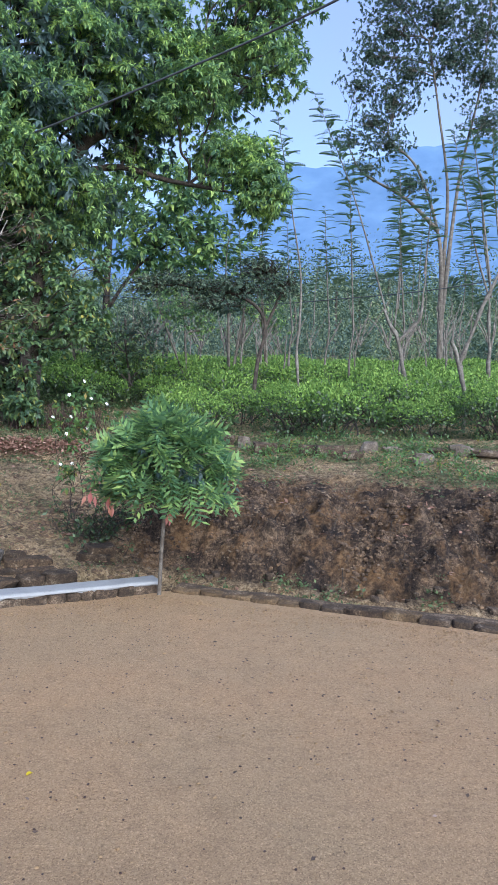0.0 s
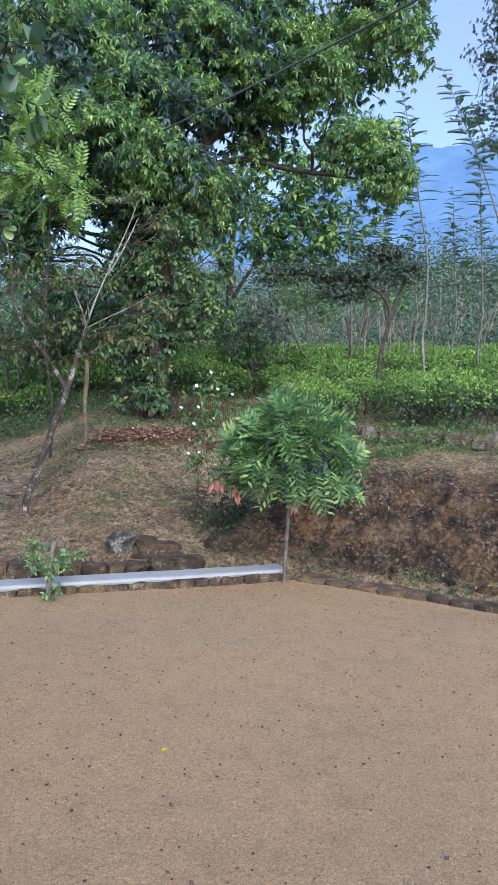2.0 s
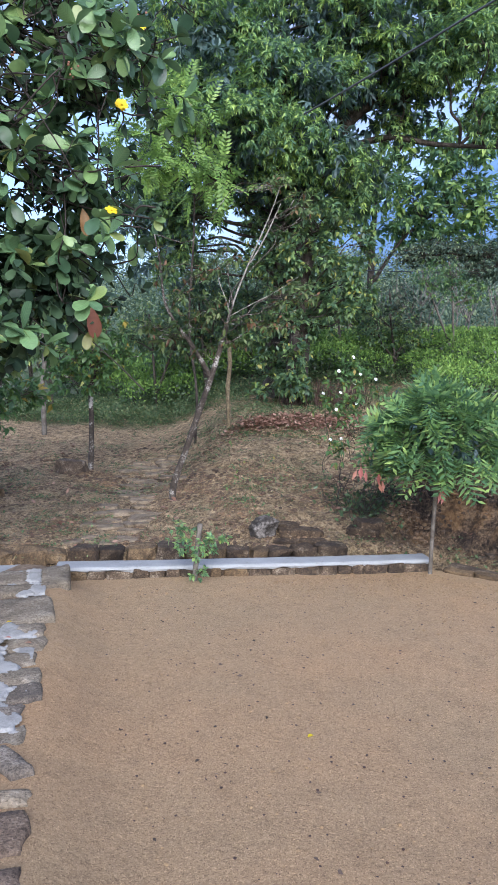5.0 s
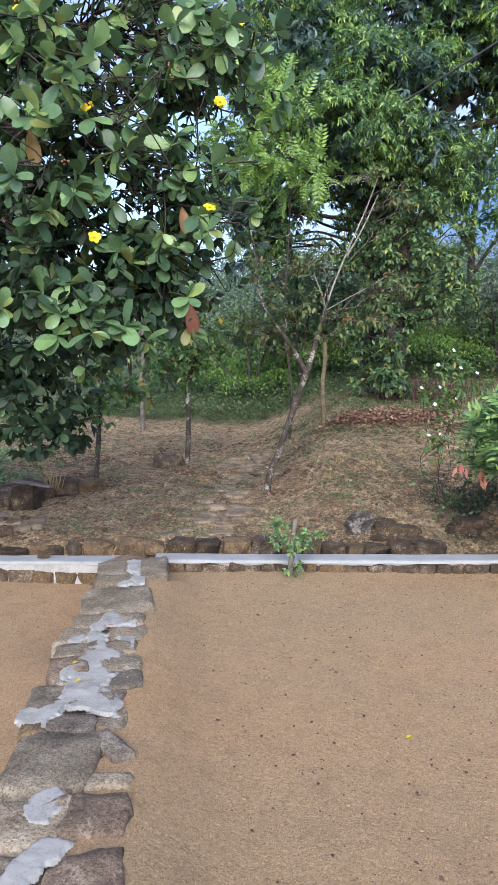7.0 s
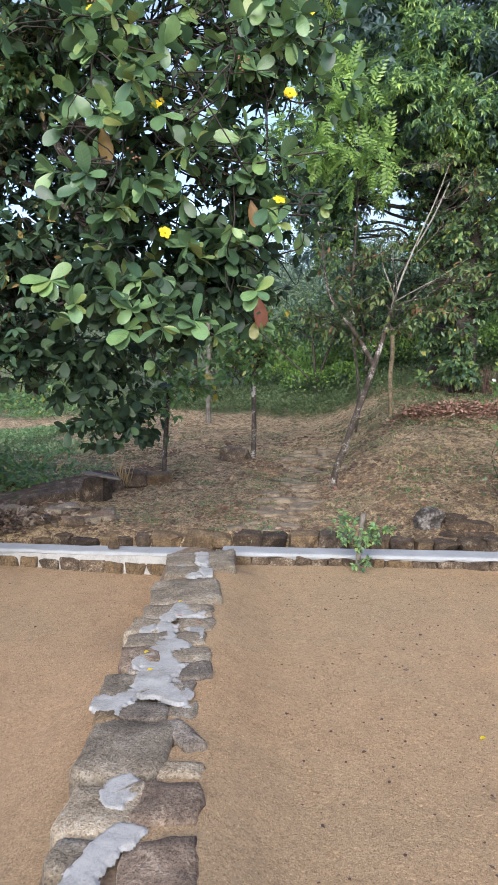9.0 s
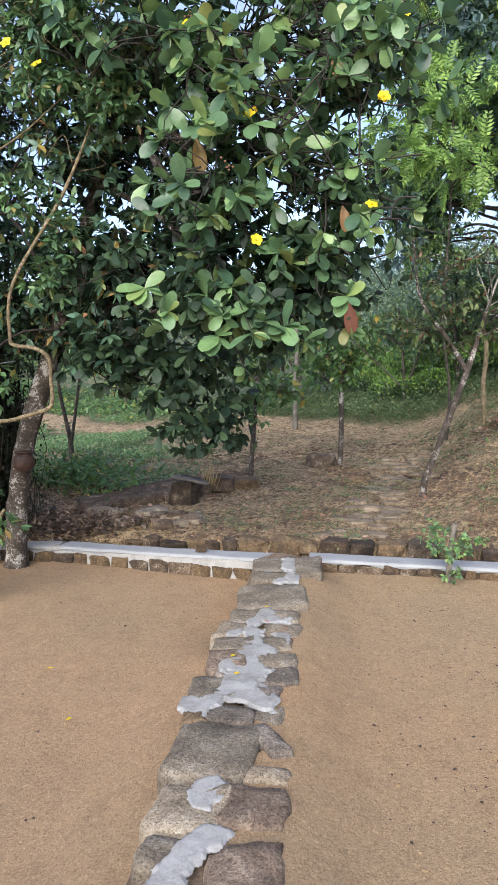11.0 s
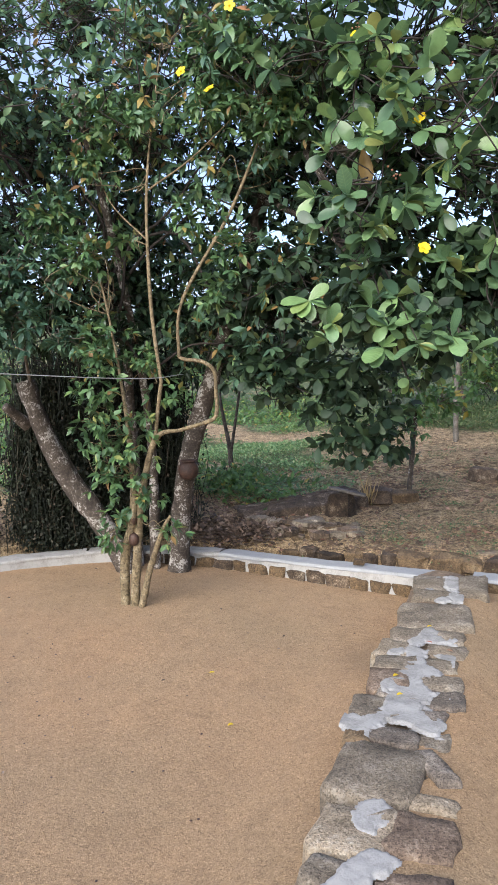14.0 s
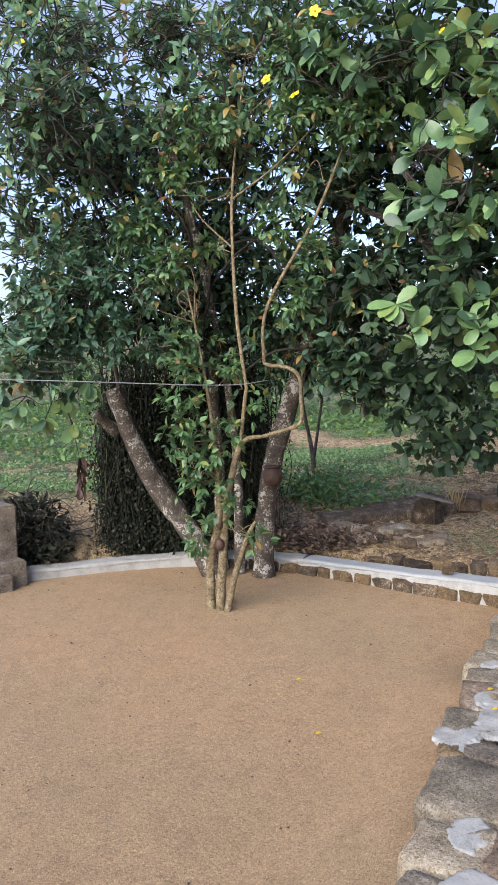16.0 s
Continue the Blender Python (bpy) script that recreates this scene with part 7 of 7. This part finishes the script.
for k in range(150):
    t = random.random()
    x, y = -5.98 + 0.9 * t + random.gauss(0, 0.14), 4.5 + 0.5 * t + random.gauss(0, 0.13)
    s = random.uniform(0.04, 0.1) if k % 4 else random.uniform(0.1, 0.2)
    boulder("stone", (x, y), (s * 1.3, s, s * 0.7), random.choice((DARK_STONE, STONE, RED_STONE, TAN_STONE, OCHRE_STONE)), 40 + k, "loose weathered stone in the heap behind the kerb", "stones of the heap", random.random() * 3, ring=7, rows=3, square=0.5, flat=0.5, rough=0.4)
v, f = slab_stone(np.array((1.5, 0.7, 0.4)), 11, 11)
v[:, 2] += 0.12 * (fbm(v, 3.0, 4, 9) - 0.5)
slab_rock = new("rock_slab", mesh_of("rock_slab", v, f, [DARK_STONE], None, False))
slab_rock.location, slab_rock.rotation_euler = (-6.2, 5.35, ground_z(-6.2, 5.35) + 0.1), (0.05, -0.12, 1.15)
tagged(slab_rock, "long low dark rock outcrop on the slope", "rock")

# flat dark stones stacked where the slope meets the bank
for k, (x, y, z, a, b) in enumerate(((-1.36, 6.42, 0.1, 0.3, 0.2), (-1.34, 6.46, 0.17, 0.28, 0.2), (-1.38, 6.5, 0.24, 0.3, 0.22), (-1.33, 6.54, 0.3, 0.26, 0.2), (-1.78, 6.14, 0.17, 0.3, 0.16), (-1.98, 6.04, 0.17, 0.24, 0.16), (-1.88, 6.2, 0.24, 0.4, 0.18))):
    v, f = slab_stone(np.array((a, b, 0.09)), 820 + k)
    ob = new("flat_stone", mesh_of("flat_stone", v, f, [MOSSY_STONE], None, False))
    ob.location, ob.rotation_euler = (x, y, z), (0.04, 0.05, 0.45 + 0.15 * math.sin(k * 2.3))
    tagged(ob, "flat dark stone in a low stack on the slope", "rock", "flat dark stones")
# worn stepping stones of the old path up the slope
path = thing("stone_path", (-4.2, 7.0, 0.2), "worn path of flat stones sunk in bare earth", "path", kind="structure")
for k in range(90):
    t = random.random()
    x, y = -3.45 - 1.5 * t + random.gauss(0, 0.22), 5.25 + 4.2 * t + random.gauss(0, 0.1)
    s = random.uniform(0.1, 0.26)
    put_stone("stone", path, (x, y, ground_z(x, y) - 0.013), (s * 1.2, s * 0.8, 0.08), random.uniform(0.2, 1.0), WORN, 1200 + k, rough=0.35, flat=0.5)
# flat stones on the terrace above the cut bank
terrace = thing("terrace_stones", (1.4, 9.0, 1.0), "broken row of flat stones on the terrace edge", "stone row", kind="structure")
for k, x in enumerate(np.arange(-0.6, 5.5, 0.27)):
    y = 9.05 - 0.30 * (x - 1.4) + random.gauss(0, 0.16)
    s = random.uniform(0.16, 0.42)
    put_stone("stone", terrace, (x, y, ground_z(x, y) + 0.04), (s * 1.0, s * 0.7, random.uniform(0.1, 0.22)), random.uniform(-0.6, 0.2), random.choice((DARK_STONE, MOSSY_STONE, GREY_STONE)), 1400 + k, ring=10, rows=4, square=0.55, flat=0.55, rough=0.5)
for k in range(60):
    x = random.uniform(-0.5, 5.0)
    sd = random.choice((random.uniform(0.4, 0.6), random.uniform(0.8, 1.9)))
    x, y = x + sd * 0.33, 6.1 - 0.345 * (x + 0.72) + sd * 0.94
    s = random.uniform(0.03, 0.09)
    put_stone("stone", terrace, (x, y, ground_z(x, y) + s * 0.1), (s * 1.3, s, s * 0.8), random.random() * 3, random.choice((MOSSY_STONE, DARK_STONE)), 1500 + k, rough=0.3)


def upright(name, foot, head, r, mat, label, category):
    s = Solid()
    s.tube(wander((*foot[:2], foot[2] - 0.06), head, r, r * 0.85, 5, 0.012, 0, 3), 9, 0.2)
    v, f = s.done()
    ob = part(name, v, f, mat)
    return tagged(ob, label, category)


upright("wooden_post", (-3.85, 9.22, ground_z(-3.85, 9.22)), (-3.86, 9.2, 2.1), 0.034, BARK_TAN, "pale bare tree pole standing on the slope", "post")
upright("concrete_post", (-7.8, 10.4, ground_z(-7.8, 10.4)), (-7.8, 10.4, 2.4), 0.045, BARK_GREY, "pale grey concrete post by the track", "post")

# seedling with its stake
seedling = thing("seedling", (-2.4, 5.04, 0.0), "leafy green seedling tied to a short wooden stake", "seedling")
s = Solid()
s.tube(spline([(-2.41, 5.02, -0.03, 0.02), (-2.39, 5.03, 0.25, 0.022), (-2.37, 5.04, 0.46, 0.02)], 4), 7, 0.2)
v, f = s.done()
part("stake", v, f, BARK_GREY, seedling)
q, d, _ = tips_in([(-2.5, 5.0, 0.3, 0.1, 0.1), (-2.27, 5.05, 0.33, 0.13, 0.07), (-2.42, 5.0, 0.2, 0.07, 0.08), (-2.34, 4.98, 0.08, 0.09, 0.03), (-2.5, 5.0, 0.4, 0.11, 0.07), (-2.3, 5.0, 0.26, 0.1, 0.06)], 170, 0.9)
P, A, U, S = rosettes(q, d, 5, 0.042, 1.0, 0.2)
v, f = leaves(leaf_narrow(0.3, 0.05, 0.2), P, A, U, S)
part("foliage", v, f, TREE_LEAF, seedling)

# white-flowered bush
bush = thing("flowering_bush", (-1.8, 7.3, ground_z(-1.8, 7.3)), "thin bush with scattered white flowers", "bush")
s = Solid()
ends = [(-1.81, 7.22, 1.68), (-1.6, 7.27, 1.65), (-1.66, 7.26, 1.55), (-1.79, 7.23, 1.46), (-1.96, 7.19, 1.45), (-1.63, 7.26, 1.35), (-1.83, 7.22, 1.29), (-1.88, 7.21, 0.98), (-1.77, 7.23, 0.99), (-1.67, 7.25, 1.82), (-1.45, 7.3, 1.6)]
for k, e in enumerate(ends[::2]):
    s.tube(wander((-1.8 + 0.05 * math.sin(k * 2.1), 7.3 + 0.05 * math.cos(k * 3.7), 0.3), e, 0.004, 0.002, 5, 0.15, 0, k), 5)
v, f = s.done()
part("stem", v, f, TWIG, bush)
q, d, _ = tips_in([(x, y, z - 0.1, 0.15, 0.15) for x, y, z in ends], 50, 0.9)
P, A, U, S = rosettes(q, d, 4, 0.075, 0.9, 0.2)
v, f = leaves(leaf_narrow(0.22, 0.05, 0.2), P, A, U, S)
part("foliage", v, f, SHRUB_LEAF, bush)
for x, y, z in ends:
    for k in range(1):
        flower(bush, x, y - 0.06, z, 0.02, WHITE, "flower", 5, "white star-shaped flower")
# red young leaves of the sapling
sap = bpy.data.objects["sapling"]
for x, y, z in ((-1.28, 5.8, 0.86), (-1.12, 5.8, 0.8), (-0.62, 5.75, 0.74)):
    n = 5
    P = np.tile((x, y, z), (n, 1)) + 0.025 * rng.normal(size=(n, 3))
    v, f = leaves(leaf_narrow(0.16, 0.04, 0.1), P, unit(np.array((0, 0, -1.0)) + 0.25 * rng.normal(size=(n, 3))), unit(np.array((0.3, -1, 0)) + 0.3 * rng.normal(size=(n, 3))), 0.1)
    part("young_leaf", v, f, RED_LEAF, sap, "hanging pinkish red young leaves")

# thin stems on the slope
for k, (x, y, h) in enumerate([(-2.66, 6.33, 0.75), (-2.82, 7.03, 0.3), (-2.63, 7.66, 0.3), (-1.9, 7.2, 0.25), (-2.45, 6.3, 0.3)]):
    z = ground_z(x, y)
    plant = thing("young_plant", (x, y, z), "thin young plant with a few small leaves on bare soil", "plant", "young plants on the slope")
    s = Solid()
    s.tube(wander((x, y, z - 0.03), (x + 0.03, y, z + h), 0.0035, 0.002, 5, 0.06, 0, k), 5)
    v, f = s.done()
    part("stem", v, f, BARK_TAN, plant)
    q = np.array([(x + random.gauss(0, 0.04), y + random.gauss(0, 0.04), z + h * random.uniform(0.25, 1)) for _ in range(12)])
    v, f = leaves(leaf_narrow(0.25, 0.05, 0.2), q, unit(rng.normal(size=q.shape) + (0, 0, 0.3)), np.tile((0, 0, 1.0), (12, 1)), 0.05)
    part("foliage", v, f, SHRUB_LEAF, plant)

# dark dead brush where the slope meets the cut bank
brush = thing("dry_brush", (-1.4, 6.95, ground_z(-1.4, 6.95)), "low tangle of dark dead twigs and leaves on the slope", "brush")
s, P = Solid(), []
for k in range(130):
    x, y = -1.4 + 0.2 * rng.normal(), 6.93 + 0.18 * rng.normal()
    z = ground_z(x, y)
    line = wander((x, y, z - 0.02), (x + 0.18 * rng.normal(), y + 0.12 * rng.normal(), z + rng.uniform(0.03, 0.24)), 0.004, 0.002, 4, 0.4, 0, k)
    s.tube(line, 4)
    P.append(line[rng.integers(0, len(line), 5), :3] + 0.02 * rng.normal(size=(5, 3)))
v, f = s.done()
tagged(part("twig", v, f, TWIG, brush), kind="stuff")
P = np.concatenate(P)
v, f = leaves(leaf_narrow(0.3, 0.05, 0.2), P, ball(len(P)), ball(len(P)), 0.03 + 0.03 * rng.random(len(P)))
part("foliage", v, f, DARK_TEA, brush)
# dry roots hanging out of the cut face
roots = Solid()
for k in range(150):
    x = random.uniform(-0.3, 4.6)
    sd = random.uniform(0.65, 1.35)
    x, y = x + sd * 0.33, 6.1 - 0.345 * (x + 0.72) + sd * 0.94
    z = ground_z(x, y)
    roots.tube(wander((x, y, z + 0.01), (x + random.gauss(0, 0.08), y - random.uniform(0.06, 0.16), z - random.uniform(0.04, 0.2)), 0.0035, 0.0015, 5, 0.25, 0, k), 4)
v, f = roots.done()
tagged(part("bank_roots", v, f, BARK_DARK), "thin dry roots hanging out of the cut bank", "roots", kind="stuff")

# the pot on the trunk
pot = thing("hanging_pot", (-5.38, 3.32, 0.85), "brown round pot tied to the tree trunk", "pot")
v, f = rock_shape(np.array((0.175, 0.175, 0.18)), 5, 16, 8, 1.0, 0.9, 0.04)
bowl = part("bowl", v + (-5.38, 3.32, 0.85), f, CLAY_POT, pot)
v, f = rock_shape(np.array((0.15, 0.15, 0.025)), 6, 16, 3, 1.0, 0.6, 0.02)
part("rim", v + (-5.38, 3.32, 0.932), f, CLAY_POT, bowl)


def wire(name, points, r, mat, label):
    s = Solid()
    line = spline([(*p, r) for p in points], 10)
    s.tube(line, 6)
    v, f = s.done()
    tagged(part(name, v, f, mat), label, "cable")


wire("power_cable", [(-8.6, 13.4, 4.85), (-6.85, 12.3, 4.98), (-3.68, 10.36, 5.22), (-1.12, 8.93, 5.62), (0.86, 7.45, 5.83), (2.9, 5.9, 6.3)], 0.013, CABLE, "thick black overhead power cable")
wire("telephone_wire", [(-9.6, 19.6, 5.4), (-6.64, 18.86, 4.68), (-3.45, 17.67, 4.24), (-0.66, 16.99, 4.03), (1.87, 15.89, 4.08), (4.78, 14.22, 4.31), (9.0, 11.5, 5.2)], 0.011, CABLE, "thin dark overhead wire above the tea")
wire("washing_line", [(-5.6, -1.5, 1.75), (-4.72, 0.93, 1.68), (-4.44, 2.25, 1.63), (-4.5, 2.72, 1.66)], 0.0035, LINE, "thin pale line tied to the shrub")


# ---- countless small things ----
def scatter(n, box, keep):
    p = np.c_[rng.uniform(box[0], box[1], n), rng.uniform(box[2], box[3], n)]
    z, sd, face, yard = height(p)
    k = keep(p, sd, shares(p)) > rng.random(n)
    k &= ~yard & (sd > 0.3) & (smooth(0.5, 1.1, edge_distance(p, TRACK)) > rng.random(n))
    return np.c_[p, z][k], sd[k]


def weeds(name, label, mat, base, count, length, spread, up, lift=0.0, tpl=None):
    n = len(base)
    P = np.repeat(base, count, 0) + np.c_[spread * rng.normal(size=(n * count, 2)), lift * rng.random(n * count)]
    A = unit(np.c_[rng.normal(size=(n * count, 2)), up * rng.random(n * count)])
    v, f = leaves(tpl or leaf_tiny(0.25), P, A, unit(np.array((0, 0, 1.0)) + 0.4 * rng.normal(size=P.shape)), length * rng.uniform(0.5, 1.3, n * count))
    tagged(part(name, v, f, mat), label, "vegetation", kind="stuff")


patchy = lambda p, s, seed: smooth(0.45, 0.62, fbm(np.c_[p, np.zeros(len(p))], s, 3, seed))  # noqa: E731
base, _ = scatter(34000, (-12, 6, 4, 16), lambda p, sd, w: w[0] * smooth(1.7, 2.4, sd) * (0.06 + 0.6 * patchy(p, 1.3, 5)) * (1 - smooth(5, 7, sd)) + w[1] * smooth(2.6, 4.2, sd) * 0.8 * (1 - smooth(6, 9, sd)) + w[1] * 0.5 * patchy(p, 2.2, 9) + w[2] * (0.28 * patchy(p, 2.2, 9) + smooth(6.2, 8, sd)) + w[3] * smooth(2.3, 3.3, sd) * (0.3 + 0.7 * patchy(p, 1.3, 5)))
weeds("ground_weeds", "low green weeds and creeping plants on the slope", WEED, base, 12, 0.032, 0.07, 0.9, 0.03)
base, _ = scatter(4200, (-2, 6, 7, 10.5), lambda p, sd, w: w[0] * smooth(2.1, 2.8, sd) * patchy(p, 1.7, 15))
weeds("bank_plants", "knee-high leafy green plants above the cut bank", SHRUB_LEAF, base, 9, 0.042, 0.08, 1.4, 0.12)
base, _ = scatter(2600, (-10, -5.5, 3, 8), lambda p, sd, w: w[3] * smooth(1.0, 1.6, sd) * (1 - smooth(2.6, 3.6, sd)) * patchy(p, 1.5, 65))
weeds("tall_weeds", "knee-high dark leafy weeds behind the rubble", SHRUB_LEAF, base, 12, 0.085, 0.1, 1.2, 0.35)
base, _ = scatter(9000, (-1, 6, 3, 7), lambda p, sd, w: w[0] * (1 - smooth(0.45, 0.66, sd)) * patchy(p, 2.5, 75))
weeds("bank_foot_weeds", "low green weeds along the foot of the bank", WEED, base, 7, 0.04, 0.04, 1.0, 0.03)
base, _ = scatter(6000, (-12, -2, 9, 17), lambda p, sd, w: (w[1] + w[2]) * smooth(5.5, 7, sd) * patchy(p, 0.8, 35))
weeds("undergrowth", "dull green undergrowth below the tea", WEED, base, 18, 0.055, 0.13, 1.2, 0.25)
base, _ = scatter(26000, (-14, -5.5, 2, 12), lambda p, sd, w: w[3] * smooth(1.7, 2.6, sd) * (0.08 + 0.75 * patchy(p, 1.1, 45)))
weeds("field_herbs", "bright green herbs in the hollow", HERB, base, 9, 0.048, 0.09, 1.0, 0.06)
# fallen leaves
base, _ = scatter(12000, (-34, -12, 3, 18), lambda p, sd, w: w[3] * (0.3 + 0.7 * patchy(p, 0.6, 85)))
weeds("meadow_plants", "rough green plants of the far meadow", SHRUB_LEAF, base, 6, 0.13, 0.2, 1.0, 0.15)
base, _ = scatter(26000, (-9, 5, 3, 12), lambda p, sd, w: w[0] * 0.05 * (1 - smooth(2, 4, sd)) + w[1] * (0.05 + 0.4 * np.exp(-((sd - 4.0) ** 2) / 0.5) * patchy(p, 1.0, 55)) + w[2] * 0.06 + w[3] * (1 - smooth(1.5, 3.2, sd)) * 0.55)
weeds("fallen_leaves", "dry brown and reddish fallen leaves on the soil", LITTER, base, 3, 0.06, 0.06, 0.35, 0.02)


n = 3200
t = rng.random((n, 1))
q = np.array((-3.5, 9.05)) + t * (1.3, 1.0) + rng.normal(size=(n, 2)) * (0.3, 0.24) * (0.5 + t)
base = np.c_[q, height(q)[0] + 0.02]
weeds("leaf_litter", "drift of pinkish brown dry leaves below the evergreen", LITTER, base, 1, 0.06, 0.03, 0.5, 0.04)
n = 2600
t = rng.random((n, 1))
q = np.array((-6.2, 3.95)) + t * (0.5, 0.55) + rng.normal(size=(n, 2)) * (0.2, 0.12)
k = ~inside(q, YARD) & (edge_distance(q, YARD_EDGE) > 0.22)
base = np.c_[q, height(q)[0] + 0.015][k]
weeds("brown_litter", "thick dull brown dry leaves heaped behind the kerb", DULL_LITTER, base, 1, 0.075, 0.02, 0.6, 0.06)
stalks = Solid()
for k in range(240):
    t = rng.random()
    x, y = -3.6 + 1.15 * t + 0.06 * rng.normal(), 11.0 + 0.5 * t + 0.2 * rng.normal()
    z = ground_z(x, y)
    stalks.tube(wander((x, y, z - 0.03), (x + 0.06 * rng.normal(), y, z + rng.uniform(0.15, 0.45)), 0.006, 0.003, 3, 0.1, 0, k), 4)
v, f = stalks.done()
tagged(part("dead_stalks", v, f, CLAY_POT), "row of thin dead reddish brown stalks", "vegetation", kind="stuff")
tuft = thing("grass_tuft", (-5.7, 5.9, ground_z(-5.7, 5.9)), "tuft of dry straw-coloured grass", "grass")
n = 16
P = np.tile((-5.7, 5.9, ground_z(-5.7, 5.9)), (n, 1)) + 0.03 * rng.normal(size=(n, 3)) * (1, 1, 0)
v, f = leaves(leaf_narrow(0.018, 0.002, 0.1), P, unit(np.c_[0.25 * rng.normal(size=(n, 2)), np.ones(n)]), ball(n), rng.uniform(0.25, 0.5, n))
part("blade", v, f, leaf_material("straw", [(0.0, (0.32, 0.22, 0.1)), (1.0, (0.45, 0.33, 0.16))], 0.7, 0.2), tuft)


def rubble(name, label, mat, base, size, squash=0.6):
    """Countless clods or pebbles, joined."""
    tv, (tq, tt) = rock_shape(np.ones(3), 3, 5, 2, 0.9, 0.8, 0.25)
    n = len(base)
    a = rng.uniform(0, 6.28, n)
    s = size * rng.uniform(0.4, 1.0, n) ** 1.5
    c, d = np.cos(a)[:, None], np.sin(a)[:, None]
    sx = rng.uniform(0.7, 1.3, (n, 1))
    x = (tv[None, :, 0] * c * sx - tv[None, :, 1] * d) * s[:, None]
    y = (tv[None, :, 0] * d * sx + tv[None, :, 1] * c) * s[:, None]
    z = tv[None, :, 2] * s[:, None] * squash
    v = np.stack([x, y, z], -1) + base[:, None]
    k = (np.arange(n) * len(tv))[:, None, None]
    tagged(part(name, v.reshape(-1, 3), [(tq[None] + k).reshape(-1, 4), (tt[None] + k).reshape(-1, 3)], mat, shade=False), label, "rubble", kind="stuff")


base, _ = scatter(60000, (-8, 6, 3.5, 9.5), lambda p, sd, w: w[0] * (1 - smooth(1.6, 3.2, sd)) * 0.4 + (w[1] + w[2]) * (0.13 + 0.4 * (1 - smooth(0.4, 1.4, sd))) * (1 - smooth(4, 5.5, sd)) + w[3] * 0.3 * (1 - smooth(2, 3, sd)))
base_face, _ = scatter(60000, (-1.2, 6, 3.5, 9.5), lambda p, sd, w: w[0] * smooth(0.42, 0.6, sd) * (1 - smooth(1.3, 1.9, sd)) * (0.12 + 0.88 * patchy(p, 3.0, 95)) * 0.8)
rubble("bank_clods", "dark crumbling lumps of earth on the cut bank", BANK_EARTH, base_face, 0.055, 0.8)
base_hill, _ = scatter(26000, (-8, -1, 4.5, 10), lambda p, sd, w: (w[1] + w[2] + 0.6 * w[3]) * patchy(p, 1.9, 105) * (1 - smooth(4.5, 6, sd)) * 0.8)
rubble("slope_stones", "small brown stones and crumbs lying on the slope", BANK_EARTH, base_hill, 0.06, 0.55)
rubble("earth_clods", "crumbled brown earth clods and grit", CLOD, base, 0.034)


def on_yard(n, box, poly, z, near=None):
    p = np.c_[rng.uniform(box[0], box[1], n), rng.uniform(box[2], box[3], n)]
    k = inside(p, np.array(poly))
    if near is not None:
        k &= rng.random(n) < near(p)
    return np.c_[p[k], np.full(k.sum(), z)]


RIGHT_POLY = [(-3.0, 4.6), (-0.75, 6.0), (1.9, 5.15), (5.0, 4.05), (4.5, 0.5), (-0.75, 1.0)]
LEFT_POLY = [(-3.7, 4.3), (-5.5, 3.6), (-6.3, 2.8), (-6.6, 1.6), (-5.0, -0.5), (-1.6, 0.8), (-1.75, 1.5)]
edge = lambda p: 0.012 + 0.8 * np.exp(-edge_distance(p, YARD_EDGE) / 0.22)  # noqa: E731
rubble("kerb_gravel", "pale loose gravel washed up along the kerb", PEBBLE, on_yard(120000, (-3, 5, 0.5, 6.1), RIGHT_POLY, 0.003, edge), 0.019)
rubble("yard_gravel", "fine gravel grains lying on the sand", PEBBLE, np.vstack([on_yard(7000, (-3, 5, 0.5, 6), RIGHT_POLY, 0.003), on_yard(5000, (-6.6, -1, -0.5, 4.4), LEFT_POLY, LOW + 0.003)]), 0.011)
rubble("yard_debris", "small dark droppings and bits of leaf on the sand", CLAY_POT, np.vstack([on_yard(3000, (-3, 5, 0.5, 6), RIGHT_POLY, 0.004), on_yard(500, (-6.6, -1, -0.5, 4.4), LEFT_POLY, LOW + 0.004)]), 0.015, 0.4)
base = np.vstack([on_yard(420, (-3, 5, 0.5, 6), RIGHT_POLY, 0.008), on_yard(110, (-6.6, -1, -0.5, 4.4), LEFT_POLY, LOW + 0.008)])
weeds("yard_leaves", "tiny dry leaves on the sand", DULL_LITTER, base, 1, 0.026, 0.0, 0.2)
for x, y, z in ((-2.65, 3.1, 0.172), (-2.5, 3.08, 0.172)):
    petal = thing("fallen_petal", (x, y, z), "small fallen dark red petal", "petal", "fallen red petals")
    v, f = leaves(leaf_broad(0.34, 0.1, 0.12), np.array([(x, y, z)]), unit([(1, 0.4, 0.05)]), np.array([(0, 0.1, 1.0)]), 0.035)
    part("blade", v, f, RED_LEAF, petal)
for x, y, z in ((-0.9, 2.98, 0.008), (-2.3, 2.45, 0.17), (-2.45, 2.6, 0.17), (-3.6, 2.3, LOW + 0.01), (-3.0, 2.0, LOW + 0.01), (-2.8, 3.3, 0.17)):
    leaf = thing("fallen_petal", (x, y, z), "small fallen yellow leaf", "leaf", "fallen yellow leaves")
    v, f = leaves(leaf_broad(0.34, 0.1, 0.12), np.array([(x, y, z)]), unit([(random.random() - 0.5, 1, 0.05)]), np.array([(0, 0.1, 1.0)]), 0.036)
    part("blade", v, f, YELLOW, leaf)
